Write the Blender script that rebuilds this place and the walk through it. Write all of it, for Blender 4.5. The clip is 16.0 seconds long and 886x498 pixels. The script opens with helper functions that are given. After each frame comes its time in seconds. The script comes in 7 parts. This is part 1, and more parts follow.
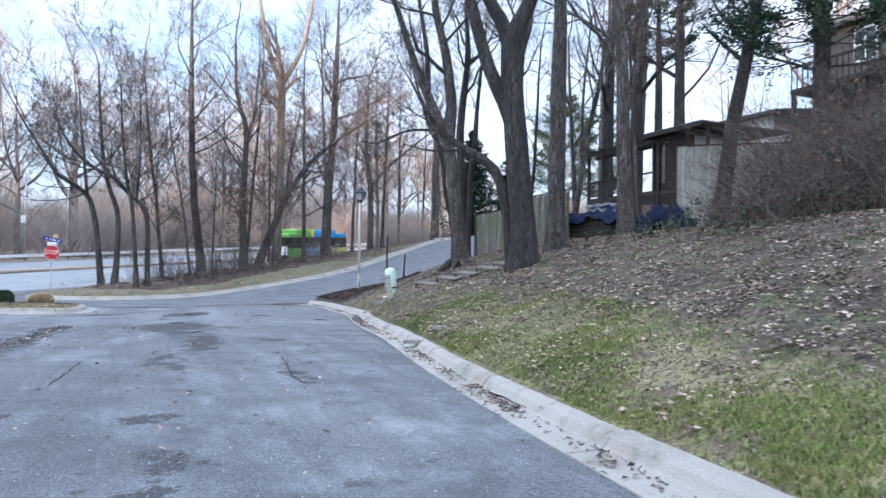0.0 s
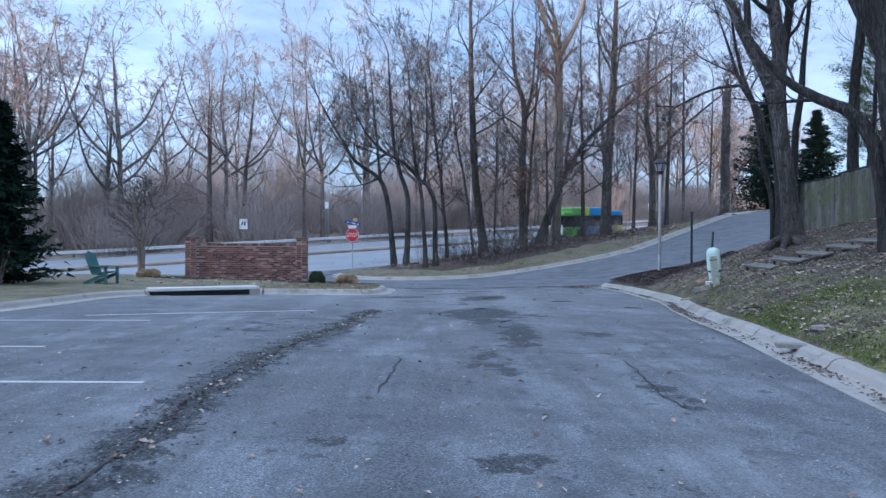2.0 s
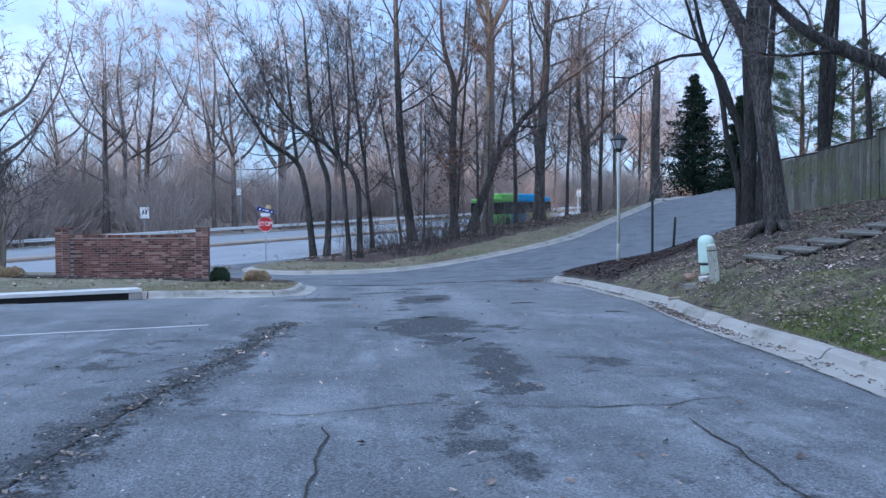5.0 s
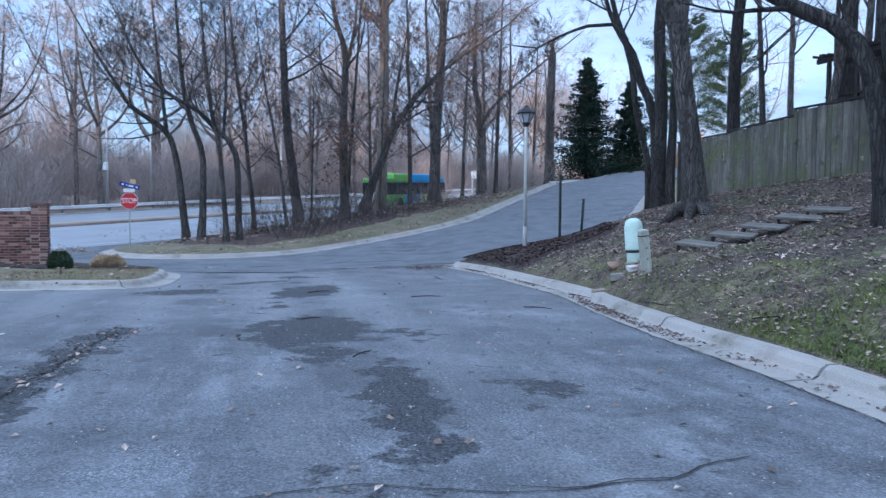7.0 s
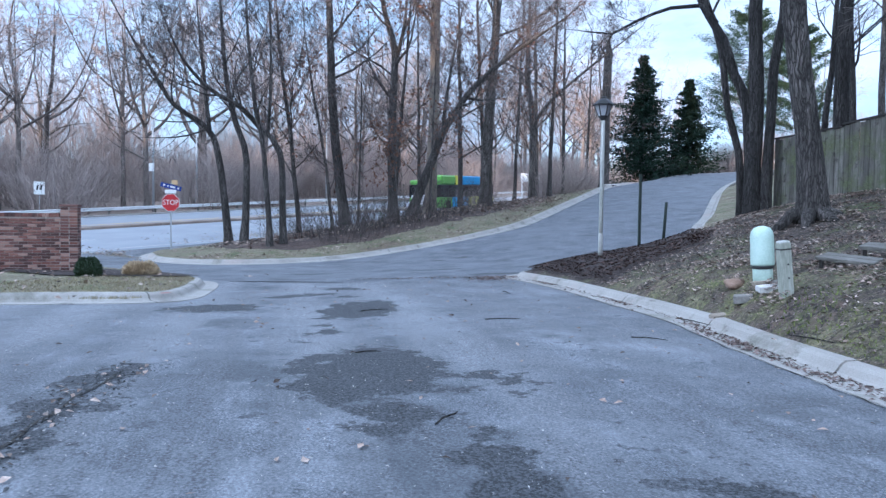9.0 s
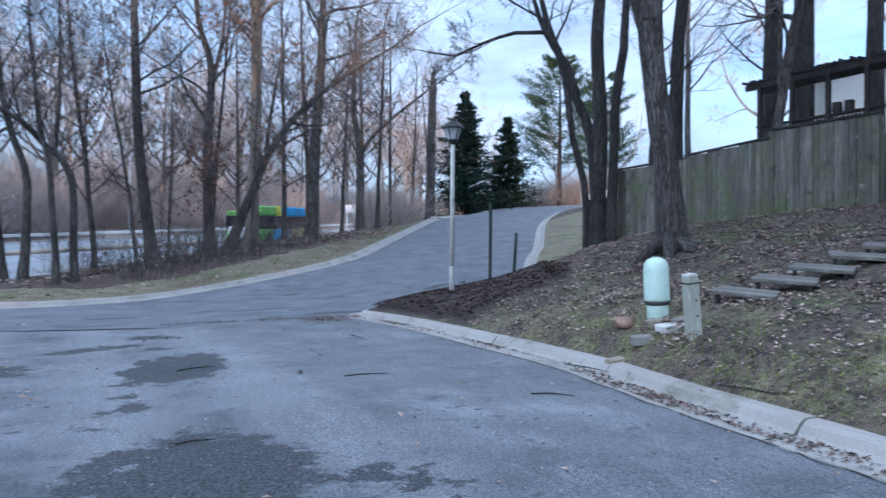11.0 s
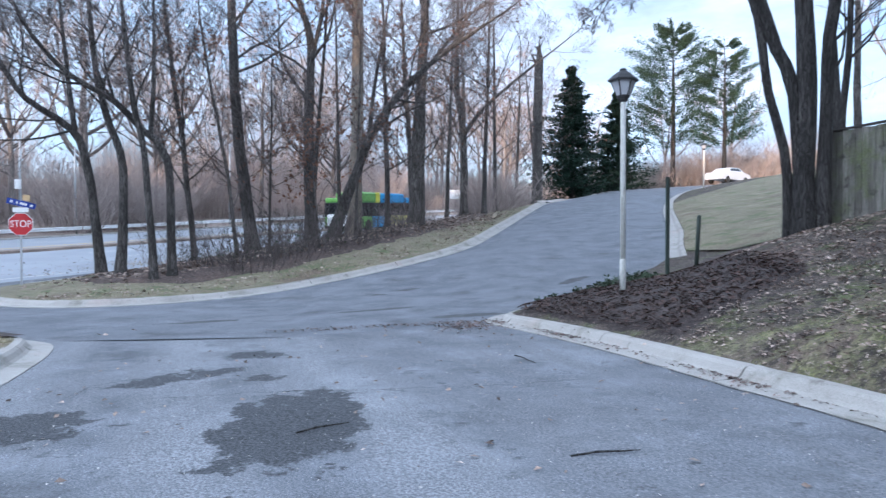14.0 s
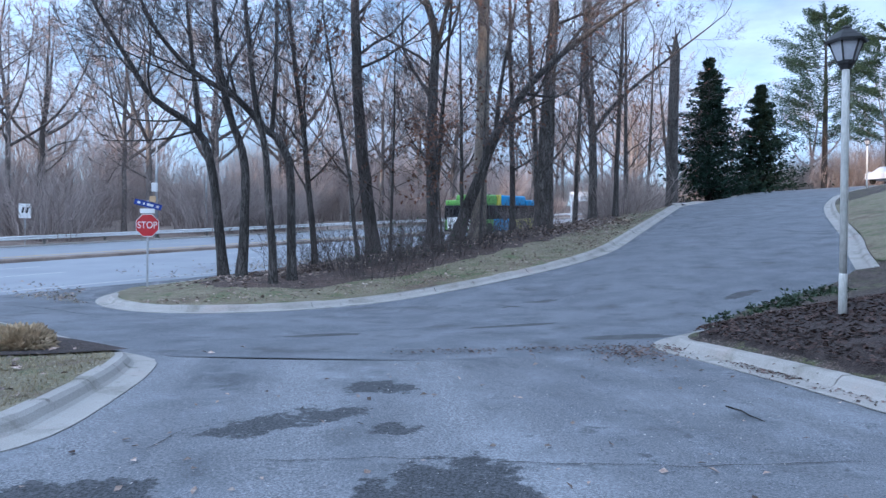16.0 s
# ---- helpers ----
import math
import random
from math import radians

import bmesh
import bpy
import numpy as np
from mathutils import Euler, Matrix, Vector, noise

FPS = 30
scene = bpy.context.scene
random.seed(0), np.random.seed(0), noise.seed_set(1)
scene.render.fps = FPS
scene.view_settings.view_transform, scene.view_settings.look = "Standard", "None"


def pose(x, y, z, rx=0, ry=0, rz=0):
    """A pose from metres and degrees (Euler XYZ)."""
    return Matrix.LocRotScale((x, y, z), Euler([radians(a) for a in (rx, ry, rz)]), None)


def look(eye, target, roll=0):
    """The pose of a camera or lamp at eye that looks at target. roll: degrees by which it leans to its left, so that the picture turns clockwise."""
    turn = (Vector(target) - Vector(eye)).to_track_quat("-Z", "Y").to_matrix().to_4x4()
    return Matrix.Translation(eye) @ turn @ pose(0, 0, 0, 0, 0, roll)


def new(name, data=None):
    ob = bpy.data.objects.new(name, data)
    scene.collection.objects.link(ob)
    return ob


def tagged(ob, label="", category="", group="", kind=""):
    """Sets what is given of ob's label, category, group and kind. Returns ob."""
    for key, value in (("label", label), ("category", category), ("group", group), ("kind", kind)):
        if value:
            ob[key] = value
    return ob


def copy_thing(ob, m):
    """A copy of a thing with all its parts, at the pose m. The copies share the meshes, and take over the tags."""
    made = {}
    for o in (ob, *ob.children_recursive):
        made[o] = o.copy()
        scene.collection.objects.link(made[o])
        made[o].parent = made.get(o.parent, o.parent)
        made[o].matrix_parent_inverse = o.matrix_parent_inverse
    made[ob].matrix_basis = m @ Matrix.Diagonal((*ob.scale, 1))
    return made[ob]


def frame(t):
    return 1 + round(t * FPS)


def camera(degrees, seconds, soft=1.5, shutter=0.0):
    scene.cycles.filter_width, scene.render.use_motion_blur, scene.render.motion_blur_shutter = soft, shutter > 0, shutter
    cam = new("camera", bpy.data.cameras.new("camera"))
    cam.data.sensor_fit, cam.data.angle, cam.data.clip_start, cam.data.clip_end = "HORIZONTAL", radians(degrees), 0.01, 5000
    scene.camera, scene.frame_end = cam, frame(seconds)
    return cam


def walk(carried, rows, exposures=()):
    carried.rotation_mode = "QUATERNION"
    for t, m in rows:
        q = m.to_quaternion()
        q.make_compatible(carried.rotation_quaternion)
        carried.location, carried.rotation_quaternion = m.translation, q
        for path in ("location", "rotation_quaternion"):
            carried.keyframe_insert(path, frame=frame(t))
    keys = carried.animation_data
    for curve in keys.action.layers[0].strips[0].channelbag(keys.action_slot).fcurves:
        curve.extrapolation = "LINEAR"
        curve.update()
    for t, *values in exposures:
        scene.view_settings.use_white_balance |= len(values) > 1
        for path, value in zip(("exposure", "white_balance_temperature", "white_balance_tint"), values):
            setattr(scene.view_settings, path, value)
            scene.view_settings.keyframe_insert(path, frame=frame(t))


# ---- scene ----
cam = camera(64.3, 16.0, 1.42, 0.18)
PATH = [
    (0, (7.123, -2.227, 1.412), (7.019, -0.23, 1.471), 0.8),
    (0.5, (6.748, -1.746, 1.419), (6.414, 0.226, 1.429), 0.5),
    (1, (6.312, -1.292, 1.443), (5.644, 0.593, 1.418), -0.9),
    (1.5, (5.947, -0.801, 1.456), (5.042, 0.982, 1.467), -0.5),
    (2, (5.604, -0.355, 1.459), (4.782, 1.468, 1.45), 0.3),
    (2.5, (5.293, 0.192, 1.456), (4.6, 2.068, 1.456), 0.3),
    (3, (4.988, 0.724, 1.476), (4.41, 2.639, 1.481), 0.2),
    (3.5, (4.696, 1.226, 1.487), (4.131, 3.144, 1.498), 0.0),
    (4, (4.366, 1.794, 1.502), (3.747, 3.696, 1.493), -0.1),
    (6.5, (3.312, 4.654, 1.471), (2.824, 6.592, 1.393), 0.1),
    (7, (3.161, 5.253, 1.473), (2.849, 7.226, 1.379), 0.4),
    (7.5, (3.001, 5.834, 1.486), (2.756, 7.816, 1.373), 0.8),
    (8, (2.748, 6.342, 1.5), (2.313, 8.29, 1.379), 0.6),
    (10.5, (1.655, 8.718, 1.508), (1.331, 10.691, 1.502), 1.1),
    (11, (1.472, 9.225, 1.478), (1.548, 11.223, 1.491), 0.5),
    (11.5, (1.27, 9.789, 1.498), (1.623, 11.758, 1.499), 0.5),
    (12, (1.131, 10.309, 1.499), (1.595, 12.255, 1.483), 0.3),
    (12.5, (0.936, 10.922, 1.546), (1.356, 12.877, 1.546), 0.4),
    (13, (0.682, 11.514, 1.533), (0.965, 13.494, 1.519), -0.2),
    (13.5, (0.444, 12.138, 1.525), (0.489, 14.138, 1.503), 0.1),
    (14, (0.178, 12.643, 1.535), (0.001, 14.635, 1.508), 0.0),
    (14.5, (-0.057, 13.109, 1.526), (-0.53, 15.052, 1.521), 0.4),
    (15, (-0.287, 13.623, 1.524), (-0.919, 15.52, 1.52), 1.2),
    (15.5, (-0.505, 14.172, 1.547), (-1.084, 16.086, 1.53), 0.8),
    (16, (-0.685, 14.746, 1.56), (-1.182, 16.683, 1.542), 0.5),
]
walk(cam, [(t, look(eye, target, roll)) for t, eye, target, roll in PATH],
     [(0, 2.12, 5180, 10), (0.5, 1.94, 5150, 10), (1.0, 1.93, 5200, 10), (1.5, 1.55, 4900, 10), (2.0, 1.38, 4650, 10), (3.0, 1.32, 4580, 10), (4.0, 1.4, 4550, 10), (6.5, 1.5, 4550, 10), (7.0, 1.55, 4570, 10), (7.5, 1.82, 4740, 10), (8.0, 2.03, 4800, 10), (10.5, 1.58, 4550, 10), (11.0, 1.63, 4720, 10), (11.5, 1.7, 4950, 10), (12.5, 2.0, 4980, 10), (14.0, 1.95, 4980, 10), (14.5, 1.95, 4920, 10), (15.0, 1.7, 4800, 10), (16.0, 1.62, 4620, 10)])

# ---- daylight: a clear, pale sky with a very low sun behind the walker ----
SUN_EL, SUN_AZ = 7.0, 205.0
world = bpy.data.worlds.new("sky")
scene.world = world
world.use_nodes = True
wn = world.node_tree
sky = wn.nodes.new("ShaderNodeTexSky")
sky.sky_type = "NISHITA"
sky.sun_disc = False
sky.sun_elevation = radians(SUN_EL)
sky.sun_rotation = radians(SUN_AZ)
sky.air_density, sky.dust_density, sky.ozone_density = 1.0, 0.8, 2.0
tc = wn.nodes.new("ShaderNodeTexCoord")
cl = wn.nodes.new("ShaderNodeTexNoise")
cl.inputs["Scale"].default_value, cl.inputs["Detail"].default_value = 2.2, 6.0
cmap = wn.nodes.new("ShaderNodeMapping")
cmap.inputs["Scale"].default_value = (1.0, 1.0, 3.0)
cr = wn.nodes.new("ShaderNodeValToRGB")
cr.color_ramp.elements[0].position, cr.color_ramp.elements[1].position = 0.24, 0.56
cr.color_ramp.elements[0].color = (0.5, 0.5, 0.5, 1)
cm = wn.nodes.new("ShaderNodeMix")
cm.data_type = "RGBA"
glow = wn.nodes.new("ShaderNodeVectorMath")
glow.operation = "DOT_PRODUCT"
glow.inputs[1].default_value = (math.sin(radians(SUN_AZ)), math.cos(radians(SUN_AZ)), 0.0)
gr = wn.nodes.new("ShaderNodeValToRGB")
gr.color_ramp.elements[0].position, gr.color_ramp.elements[1].position = 0.0, 1.0
gr.color_ramp.elements[0].color, gr.color_ramp.elements[1].color = (0.268, 0.28, 0.289, 1), (1.15, 1.11, 1.05, 1)
gm = wn.nodes.new("ShaderNodeMapRange")
gm.inputs["From Min"].default_value, gm.inputs["From Max"].default_value = -0.4, 1.0
wn.links.new(tc.outputs["Generated"], glow.inputs[0])
wn.links.new(glow.outputs["Value"], gm.inputs["Value"])
wn.links.new(gm.outputs["Result"], gr.inputs["Fac"])
gs = wn.nodes.new("ShaderNodeVectorMath")
gs.operation = "SCALE"
gs.inputs["Scale"].default_value = 7.0
wn.links.new(gr.outputs["Color"], gs.inputs[0])
cn = wn.nodes.new("ShaderNodeTexNoise")
cn.inputs["Scale"].default_value, cn.inputs["Detail"].default_value, cn.inputs["Roughness"].default_value = 4.5, 8.0, 0.6
ck = wn.nodes.new("ShaderNodeMapRange")
ck.inputs["From Min"].default_value, ck.inputs["From Max"].default_value = 0.36, 0.62
ck.inputs["To Min"].default_value, ck.inputs["To Max"].default_value = 0.72, 1.16
cx_ = wn.nodes.new("ShaderNodeVectorMath")
cx_.operation = "SCALE"
wn.links.new(cmap.outputs["Vector"], cn.inputs["Vector"])
wn.links.new(cn.outputs["Fac"], ck.inputs["Value"])
wn.links.new(gs.outputs["Vector"], cx_.inputs[0])
wn.links.new(ck.outputs["Result"], cx_.inputs["Scale"])
wn.links.new(cx_.outputs["Vector"], cm.inputs["B"])
wn.links.new(tc.outputs["Generated"], cmap.inputs["Vector"])
wn.links.new(cmap.outputs["Vector"], cl.inputs["Vector"])
wn.links.new(cl.outputs["Fac"], cr.inputs["Fac"])
wn.links.new(cr.outputs["Color"], cm.inputs["Factor"])
wn.links.new(sky.outputs["Color"], cm.inputs["A"])
bg = wn.nodes["Background"]
wn.links.new(cm.outputs["Result"], bg.inputs["Color"])
bg.inputs["Strength"].default_value = 0.15
sun = new("sun", bpy.data.lights.new("sun", "SUN"))
sun.data.energy, sun.data.angle, sun.data.color = 2.6, radians(0.6), (1.0, 0.62, 0.34)
sa, se = radians(SUN_AZ), radians(SUN_EL)
sun_from = Vector((math.sin(sa) * math.cos(se), math.cos(sa) * math.cos(se), math.sin(se)))
sun.matrix_world = look(sun_from * 100, (0, 0, 0))


# ---- materials ----
def material(name, colours, scale=6.0, rough=0.85, bump=0.3, fine=60.0, metal=0.0, stretch=(1, 1, 1), dist=0.01, coarse=0.5, ramp=(0.3, 0.72), vary=0.0, spec=0.5):
    m = bpy.data.materials.new(name)
    m.use_nodes = True
    nt = m.node_tree
    p = nt.nodes["Principled BSDF"]
    p.inputs["Roughness"].default_value, p.inputs["Metallic"].default_value = rough, metal
    p.inputs["Specular IOR Level"].default_value = spec
    co = nt.nodes.new("ShaderNodeTexCoord")
    mp = nt.nodes.new("ShaderNodeMapping")
    mp.inputs["Scale"].default_value = stretch
    nt.links.new(co.outputs["Object"], mp.inputs["Vector"])
    a, b = nt.nodes.new("ShaderNodeTexNoise"), nt.nodes.new("ShaderNodeTexNoise")
    a.inputs["Scale"].default_value, a.inputs["Detail"].default_value = scale, 5
    b.inputs["Scale"].default_value, b.inputs["Detail"].default_value = fine, 4
    for n in (a, b):
        nt.links.new(mp.outputs["Vector"], n.inputs["Vector"])
    mx = nt.nodes.new("ShaderNodeMix")
    mx.inputs["Factor"].default_value = coarse
    nt.links.new(b.outputs["Fac"], mx.inputs["A"])
    nt.links.new(a.outputs["Fac"], mx.inputs["B"])
    rp = nt.nodes.new("ShaderNodeValToRGB")
    els = rp.color_ramp.elements
    while len(els) < len(colours):
        els.new(0.5)
    for n, c in enumerate(colours):
        els[n].position = ramp[0] + (ramp[1] - ramp[0]) * n / max(1, len(colours) - 1)
        els[n].color = (*c, 1)
    nt.links.new(mx.outputs["Result"], rp.inputs["Fac"])
    out = rp.outputs["Color"]
    if vary:
        info = nt.nodes.new("ShaderNodeObjectInfo")
        geo = nt.nodes.new("ShaderNodeNewGeometry")
        add = nt.nodes.new("ShaderNodeMath")
        nt.links.new(info.outputs["Random"], add.inputs[0])
        nt.links.new(geo.outputs["Random Per Island"], add.inputs[1])
        fr = nt.nodes.new("ShaderNodeMath")
        fr.operation = "FRACT"
        nt.links.new(add.outputs[0], fr.inputs[0])
        rg = nt.nodes.new("ShaderNodeMapRange")
        rg.inputs["To Min"].default_value, rg.inputs["To Max"].default_value = 1 - vary, 1 + vary
        nt.links.new(fr.outputs[0], rg.inputs["Value"])
        hv = nt.nodes.new("ShaderNodeHueSaturation")
        nt.links.new(rg.outputs["Result"], hv.inputs["Value"])
        nt.links.new(out, hv.inputs["Color"])
        out = hv.outputs["Color"]
    nt.links.new(out, p.inputs["Base Color"])
    if bump:
        bp = nt.nodes.new("ShaderNodeBump")
        bp.inputs["Strength"].default_value, bp.inputs["Distance"].default_value = bump, dist
        nt.links.new(mx.outputs["Result"], bp.inputs["Height"])
        nt.links.new(bp.outputs["Normal"], p.inputs["Normal"])
    return m


def layered(nt, co, out, layers):
    """Lays ragged patches (colours, patch scale, threshold, width) over a colour."""
    for colours, sc, th, wd in layers:
        n = nt.nodes.new("ShaderNodeTexNoise")
        n.inputs["Scale"].default_value, n.inputs["Detail"].default_value, n.inputs["Roughness"].default_value = sc, 8, 0.7
        nt.links.new(co.outputs["Object"], n.inputs["Vector"])
        f = nt.nodes.new("ShaderNodeMapRange")
        f.inputs["From Min"].default_value, f.inputs["From Max"].default_value = th, th + wd
        nt.links.new(n.outputs["Fac"], f.inputs["Value"])
        g = nt.nodes.new("ShaderNodeTexNoise")
        g.inputs["Scale"].default_value, g.inputs["Detail"].default_value, g.inputs["Roughness"].default_value = 45, 5, 0.65
        nt.links.new(co.outputs["Object"], g.inputs["Vector"])
        rp = nt.nodes.new("ShaderNodeValToRGB")
        rp.color_ramp.elements[0].position, rp.color_ramp.elements[1].position = 0.38, 0.64
        rp.color_ramp.elements[0].color, rp.color_ramp.elements[1].color = (*colours[0], 1), (*colours[1], 1)
        nt.links.new(g.outputs["Fac"], rp.inputs["Fac"])
        out = mixed(nt, f.outputs["Result"], out, rp.outputs["Color"])
    return out


def mixed(nt, fac, a, b):
    mx = nt.nodes.new("ShaderNodeMix")
    mx.data_type = "RGBA"
    nt.links.new(fac, mx.inputs["Factor"])
    nt.links.new(a, mx.inputs["A"])
    nt.links.new(b, mx.inputs["B"])
    return mx.outputs["Result"]


def blend_material(name, layers, rough=0.95, bump=0.8, dist=0.03, ramp=(0.36, 0.66), fine=38.0):
    """Ground whose layers overlie one another in ragged patches."""
    m = material(name, layers[0], scale=1.3, fine=fine, rough=rough, bump=bump, dist=dist, coarse=0.3, ramp=ramp)
    nt = m.node_tree
    p = nt.nodes["Principled BSDF"]
    co = nt.nodes.new("ShaderNodeTexCoord")
    nt.links.new(layered(nt, co, p.inputs["Base Color"].links[0].from_socket, layers[1:]), p.inputs["Base Color"])
    return m


ASPHALT = blend_material("worn asphalt", [
    [(0.052, 0.056, 0.064), (0.130, 0.138, 0.155), (0.274, 0.288, 0.318)],
    [((0.163, 0.172, 0.189), (0.331, 0.347, 0.376)), 0.35, 0.5, 0.18],
    [((0.044, 0.048, 0.054), (0.115, 0.123, 0.138)), 0.5, 0.5, 0.12],
    [((0.038, 0.042, 0.048), (0.101, 0.108, 0.121)), 2.6, 0.59, 0.05]], rough=0.9, bump=0.25, dist=0.005, ramp=(0.38, 0.64), fine=75.0)


def weathered_lot(m):
    """Adds lengthwise streaks, polished wheel strips and ragged tar to the lot's asphalt."""
    nt = m.node_tree
    p = nt.nodes["Principled BSDF"]
    co = nt.nodes.new("ShaderNodeTexCoord")
    turn, squeeze = nt.nodes.new("ShaderNodeMapping"), nt.nodes.new("ShaderNodeMapping")
    turn.inputs["Rotation"].default_value = (0, 0, radians(-25))
    squeeze.inputs["Scale"].default_value = (1.0, 0.13, 1.0)
    nt.links.new(co.outputs["Object"], turn.inputs["Vector"])
    nt.links.new(turn.outputs["Vector"], squeeze.inputs["Vector"])

    def speckle(vector, scale, detail, rough):
        n = nt.nodes.new("ShaderNodeTexNoise")
        n.inputs["Scale"].default_value, n.inputs["Detail"].default_value, n.inputs["Roughness"].default_value = scale, detail, rough
        nt.links.new(vector, n.inputs["Vector"])
        return n.outputs["Fac"]

    def above(value, low, high, to=1.0):
        f = nt.nodes.new("ShaderNodeMapRange")
        f.inputs["From Min"].default_value, f.inputs["From Max"].default_value, f.inputs["To Max"].default_value = low, high, to
        nt.links.new(value, f.inputs["Value"])
        return f.outputs["Result"]

    def plus(a, b):
        f = nt.nodes.new("ShaderNodeMath")
        nt.links.new(a, f.inputs[0])
        nt.links.new(b, f.inputs[1])
        return f.outputs[0]

    def grains(low, high, scale):
        rp = nt.nodes.new("ShaderNodeValToRGB")
        rp.color_ramp.elements[0].position, rp.color_ramp.elements[1].position = 0.44, 0.57
        rp.color_ramp.elements[0].color, rp.color_ramp.elements[1].color = (*low, 1), (*high, 1)
        nt.links.new(speckle(co.outputs["Object"], scale, 5, 0.7), rp.inputs["Fac"])
        return rp.outputs["Color"]

    def field(name):
        a = nt.nodes.new("ShaderNodeAttribute")
        a.attribute_name = name
        return a.outputs["Fac"]
    base = p.inputs["Base Color"].links[0].from_socket
    streak = speckle(squeeze.outputs["Vector"], 2.6, 7, 0.68)
    base = mixed(nt, above(streak, 0.44, 0.6, 0.75), base, grains((0.034, 0.036, 0.041), (0.155, 0.161, 0.178), 40))
    base = mixed(nt, above(plus(field("worn"), streak), 0.72, 1.25, 0.78), base, grains((0.105, 0.109, 0.119), (0.35, 0.36, 0.385), 48))
    rag = above(speckle(co.outputs["Object"], 1.9, 10, 0.72), 0.28, 0.72, 1.5)
    base = mixed(nt, above(plus(field("tar"), rag), 1.28, 1.42, 0.95), base, grains((0.012, 0.013, 0.015), (0.078, 0.082, 0.091), 42))
    base = mixed(nt, above(speckle(co.outputs["Object"], 34, 3, 0.6), 0.69, 0.73, 0.8), base, grains((0.25, 0.25, 0.25), (0.5, 0.5, 0.5), 60))
    nt.links.new(base, p.inputs["Base Color"])


weathered_lot(ASPHALT)
ASPHALT_SMOOTH = material("main road asphalt", [(0.22, 0.234, 0.258), (0.275, 0.291, 0.32), (0.315, 0.332, 0.362)], scale=0.4, fine=60, rough=0.88, bump=0.2, dist=0.005)
ASPHALT_SIDE = blend_material("side road asphalt", [
    [(0.066, 0.072, 0.083), (0.13, 0.139, 0.157), (0.21, 0.222, 0.244)],
    [((0.11, 0.117, 0.131), (0.22, 0.232, 0.254)), 0.3, 0.5, 0.2],
    [((0.05, 0.052, 0.058), (0.105, 0.108, 0.118)), 0.7, 0.54, 0.12]], rough=0.86, bump=0.25, dist=0.005, ramp=(0.38, 0.64), fine=60.0)
PATCH = material("dark patching tar", [(0.026, 0.027, 0.029), (0.056, 0.058, 0.061), (0.125, 0.128, 0.134)], scale=5, fine=45, rough=0.85, bump=0.7, dist=0.006)
CRACK = material("crack grit", [(0.018, 0.017, 0.016), (0.05, 0.045, 0.04)], scale=6, fine=60, rough=1.0)
CONCRETE = blend_material("kerb concrete", [
    [(0.25, 0.235, 0.215), (0.33, 0.315, 0.293), (0.40, 0.385, 0.36)],
    [((0.15, 0.145, 0.12), (0.235, 0.225, 0.195)), 0.8, 0.53, 0.12],
    [((0.13, 0.12, 0.105), (0.21, 0.195, 0.175)), 3.2, 0.6, 0.07],
    [((0.30, 0.255, 0.23), (0.40, 0.35, 0.32)), 0.5, 0.55, 0.15]], rough=0.92, bump=0.3, dist=0.004, ramp=(0.34, 0.68), fine=90.0)
CONCRETE_NEW = material("pale slab concrete", [(0.50, 0.48, 0.46), (0.62, 0.61, 0.59)], scale=3, fine=60, rough=0.9)
LITTER = blend_material("leaf litter", [
    [(0.022, 0.017, 0.014), (0.062, 0.047, 0.037), (0.15, 0.12, 0.098)],
    [((0.04, 0.05, 0.016), (0.115, 0.13, 0.044)), 0.9, 0.5, 0.09],
    [((0.075, 0.048, 0.036), (0.17, 0.12, 0.095)), 1.1, 0.54, 0.1],
    [((0.014, 0.011, 0.009), (0.045, 0.033, 0.027)), 8.0, 0.49, 0.05],
    [((0.09, 0.066, 0.053), (0.22, 0.18, 0.152)), 19.0, 0.57, 0.03],
    [((0.2, 0.17, 0.148), (0.46, 0.42, 0.38)), 26.0, 0.62, 0.02]])
BANK = LITTER.copy()
BANK.name = "leaf litter giving way to winter lawn"
bt = BANK.node_tree
bp_ = bt.nodes["Principled BSDF"]
bco = bt.nodes.new("ShaderNodeTexCoord")
gn = bt.nodes.new("ShaderNodeTexNoise")
gn.inputs["Scale"].default_value, gn.inputs["Detail"].default_value = 30, 5
bt.links.new(bco.outputs["Object"], gn.inputs["Vector"])
gp = bt.nodes.new("ShaderNodeValToRGB")
gp.color_ramp.elements[0].position, gp.color_ramp.elements[1].position = 0.35, 0.66
gp.color_ramp.elements[0].color, gp.color_ramp.elements[1].color = (0.05, 0.06, 0.02, 1), (0.23, 0.225, 0.085, 1)
bt.links.new(gn.outputs["Fac"], gp.inputs["Fac"])
sod = layered(bt, bco, gp.outputs["Color"], [
    [((0.16, 0.14, 0.08), (0.33, 0.28, 0.18)), 0.9, 0.48, 0.1],
    [((0.08, 0.06, 0.042), (0.19, 0.15, 0.11)), 2.2, 0.51, 0.07],
    [((0.035, 0.03, 0.018), (0.085, 0.07, 0.045)), 14.0, 0.52, 0.05],
    [((0.17, 0.14, 0.11), (0.42, 0.365, 0.30)), 24.0, 0.6, 0.03]])
bat = bt.nodes.new("ShaderNodeAttribute")
bat.attribute_name = "lawn"
bn = bt.nodes.new("ShaderNodeTexNoise")
bn.inputs["Scale"].default_value, bn.inputs["Detail"].default_value, bn.inputs["Roughness"].default_value = 1.4, 9, 0.75
bt.links.new(bco.outputs["Object"], bn.inputs["Vector"])
ba = bt.nodes.new("ShaderNodeMath")
bt.links.new(bat.outputs["Fac"], ba.inputs[0])
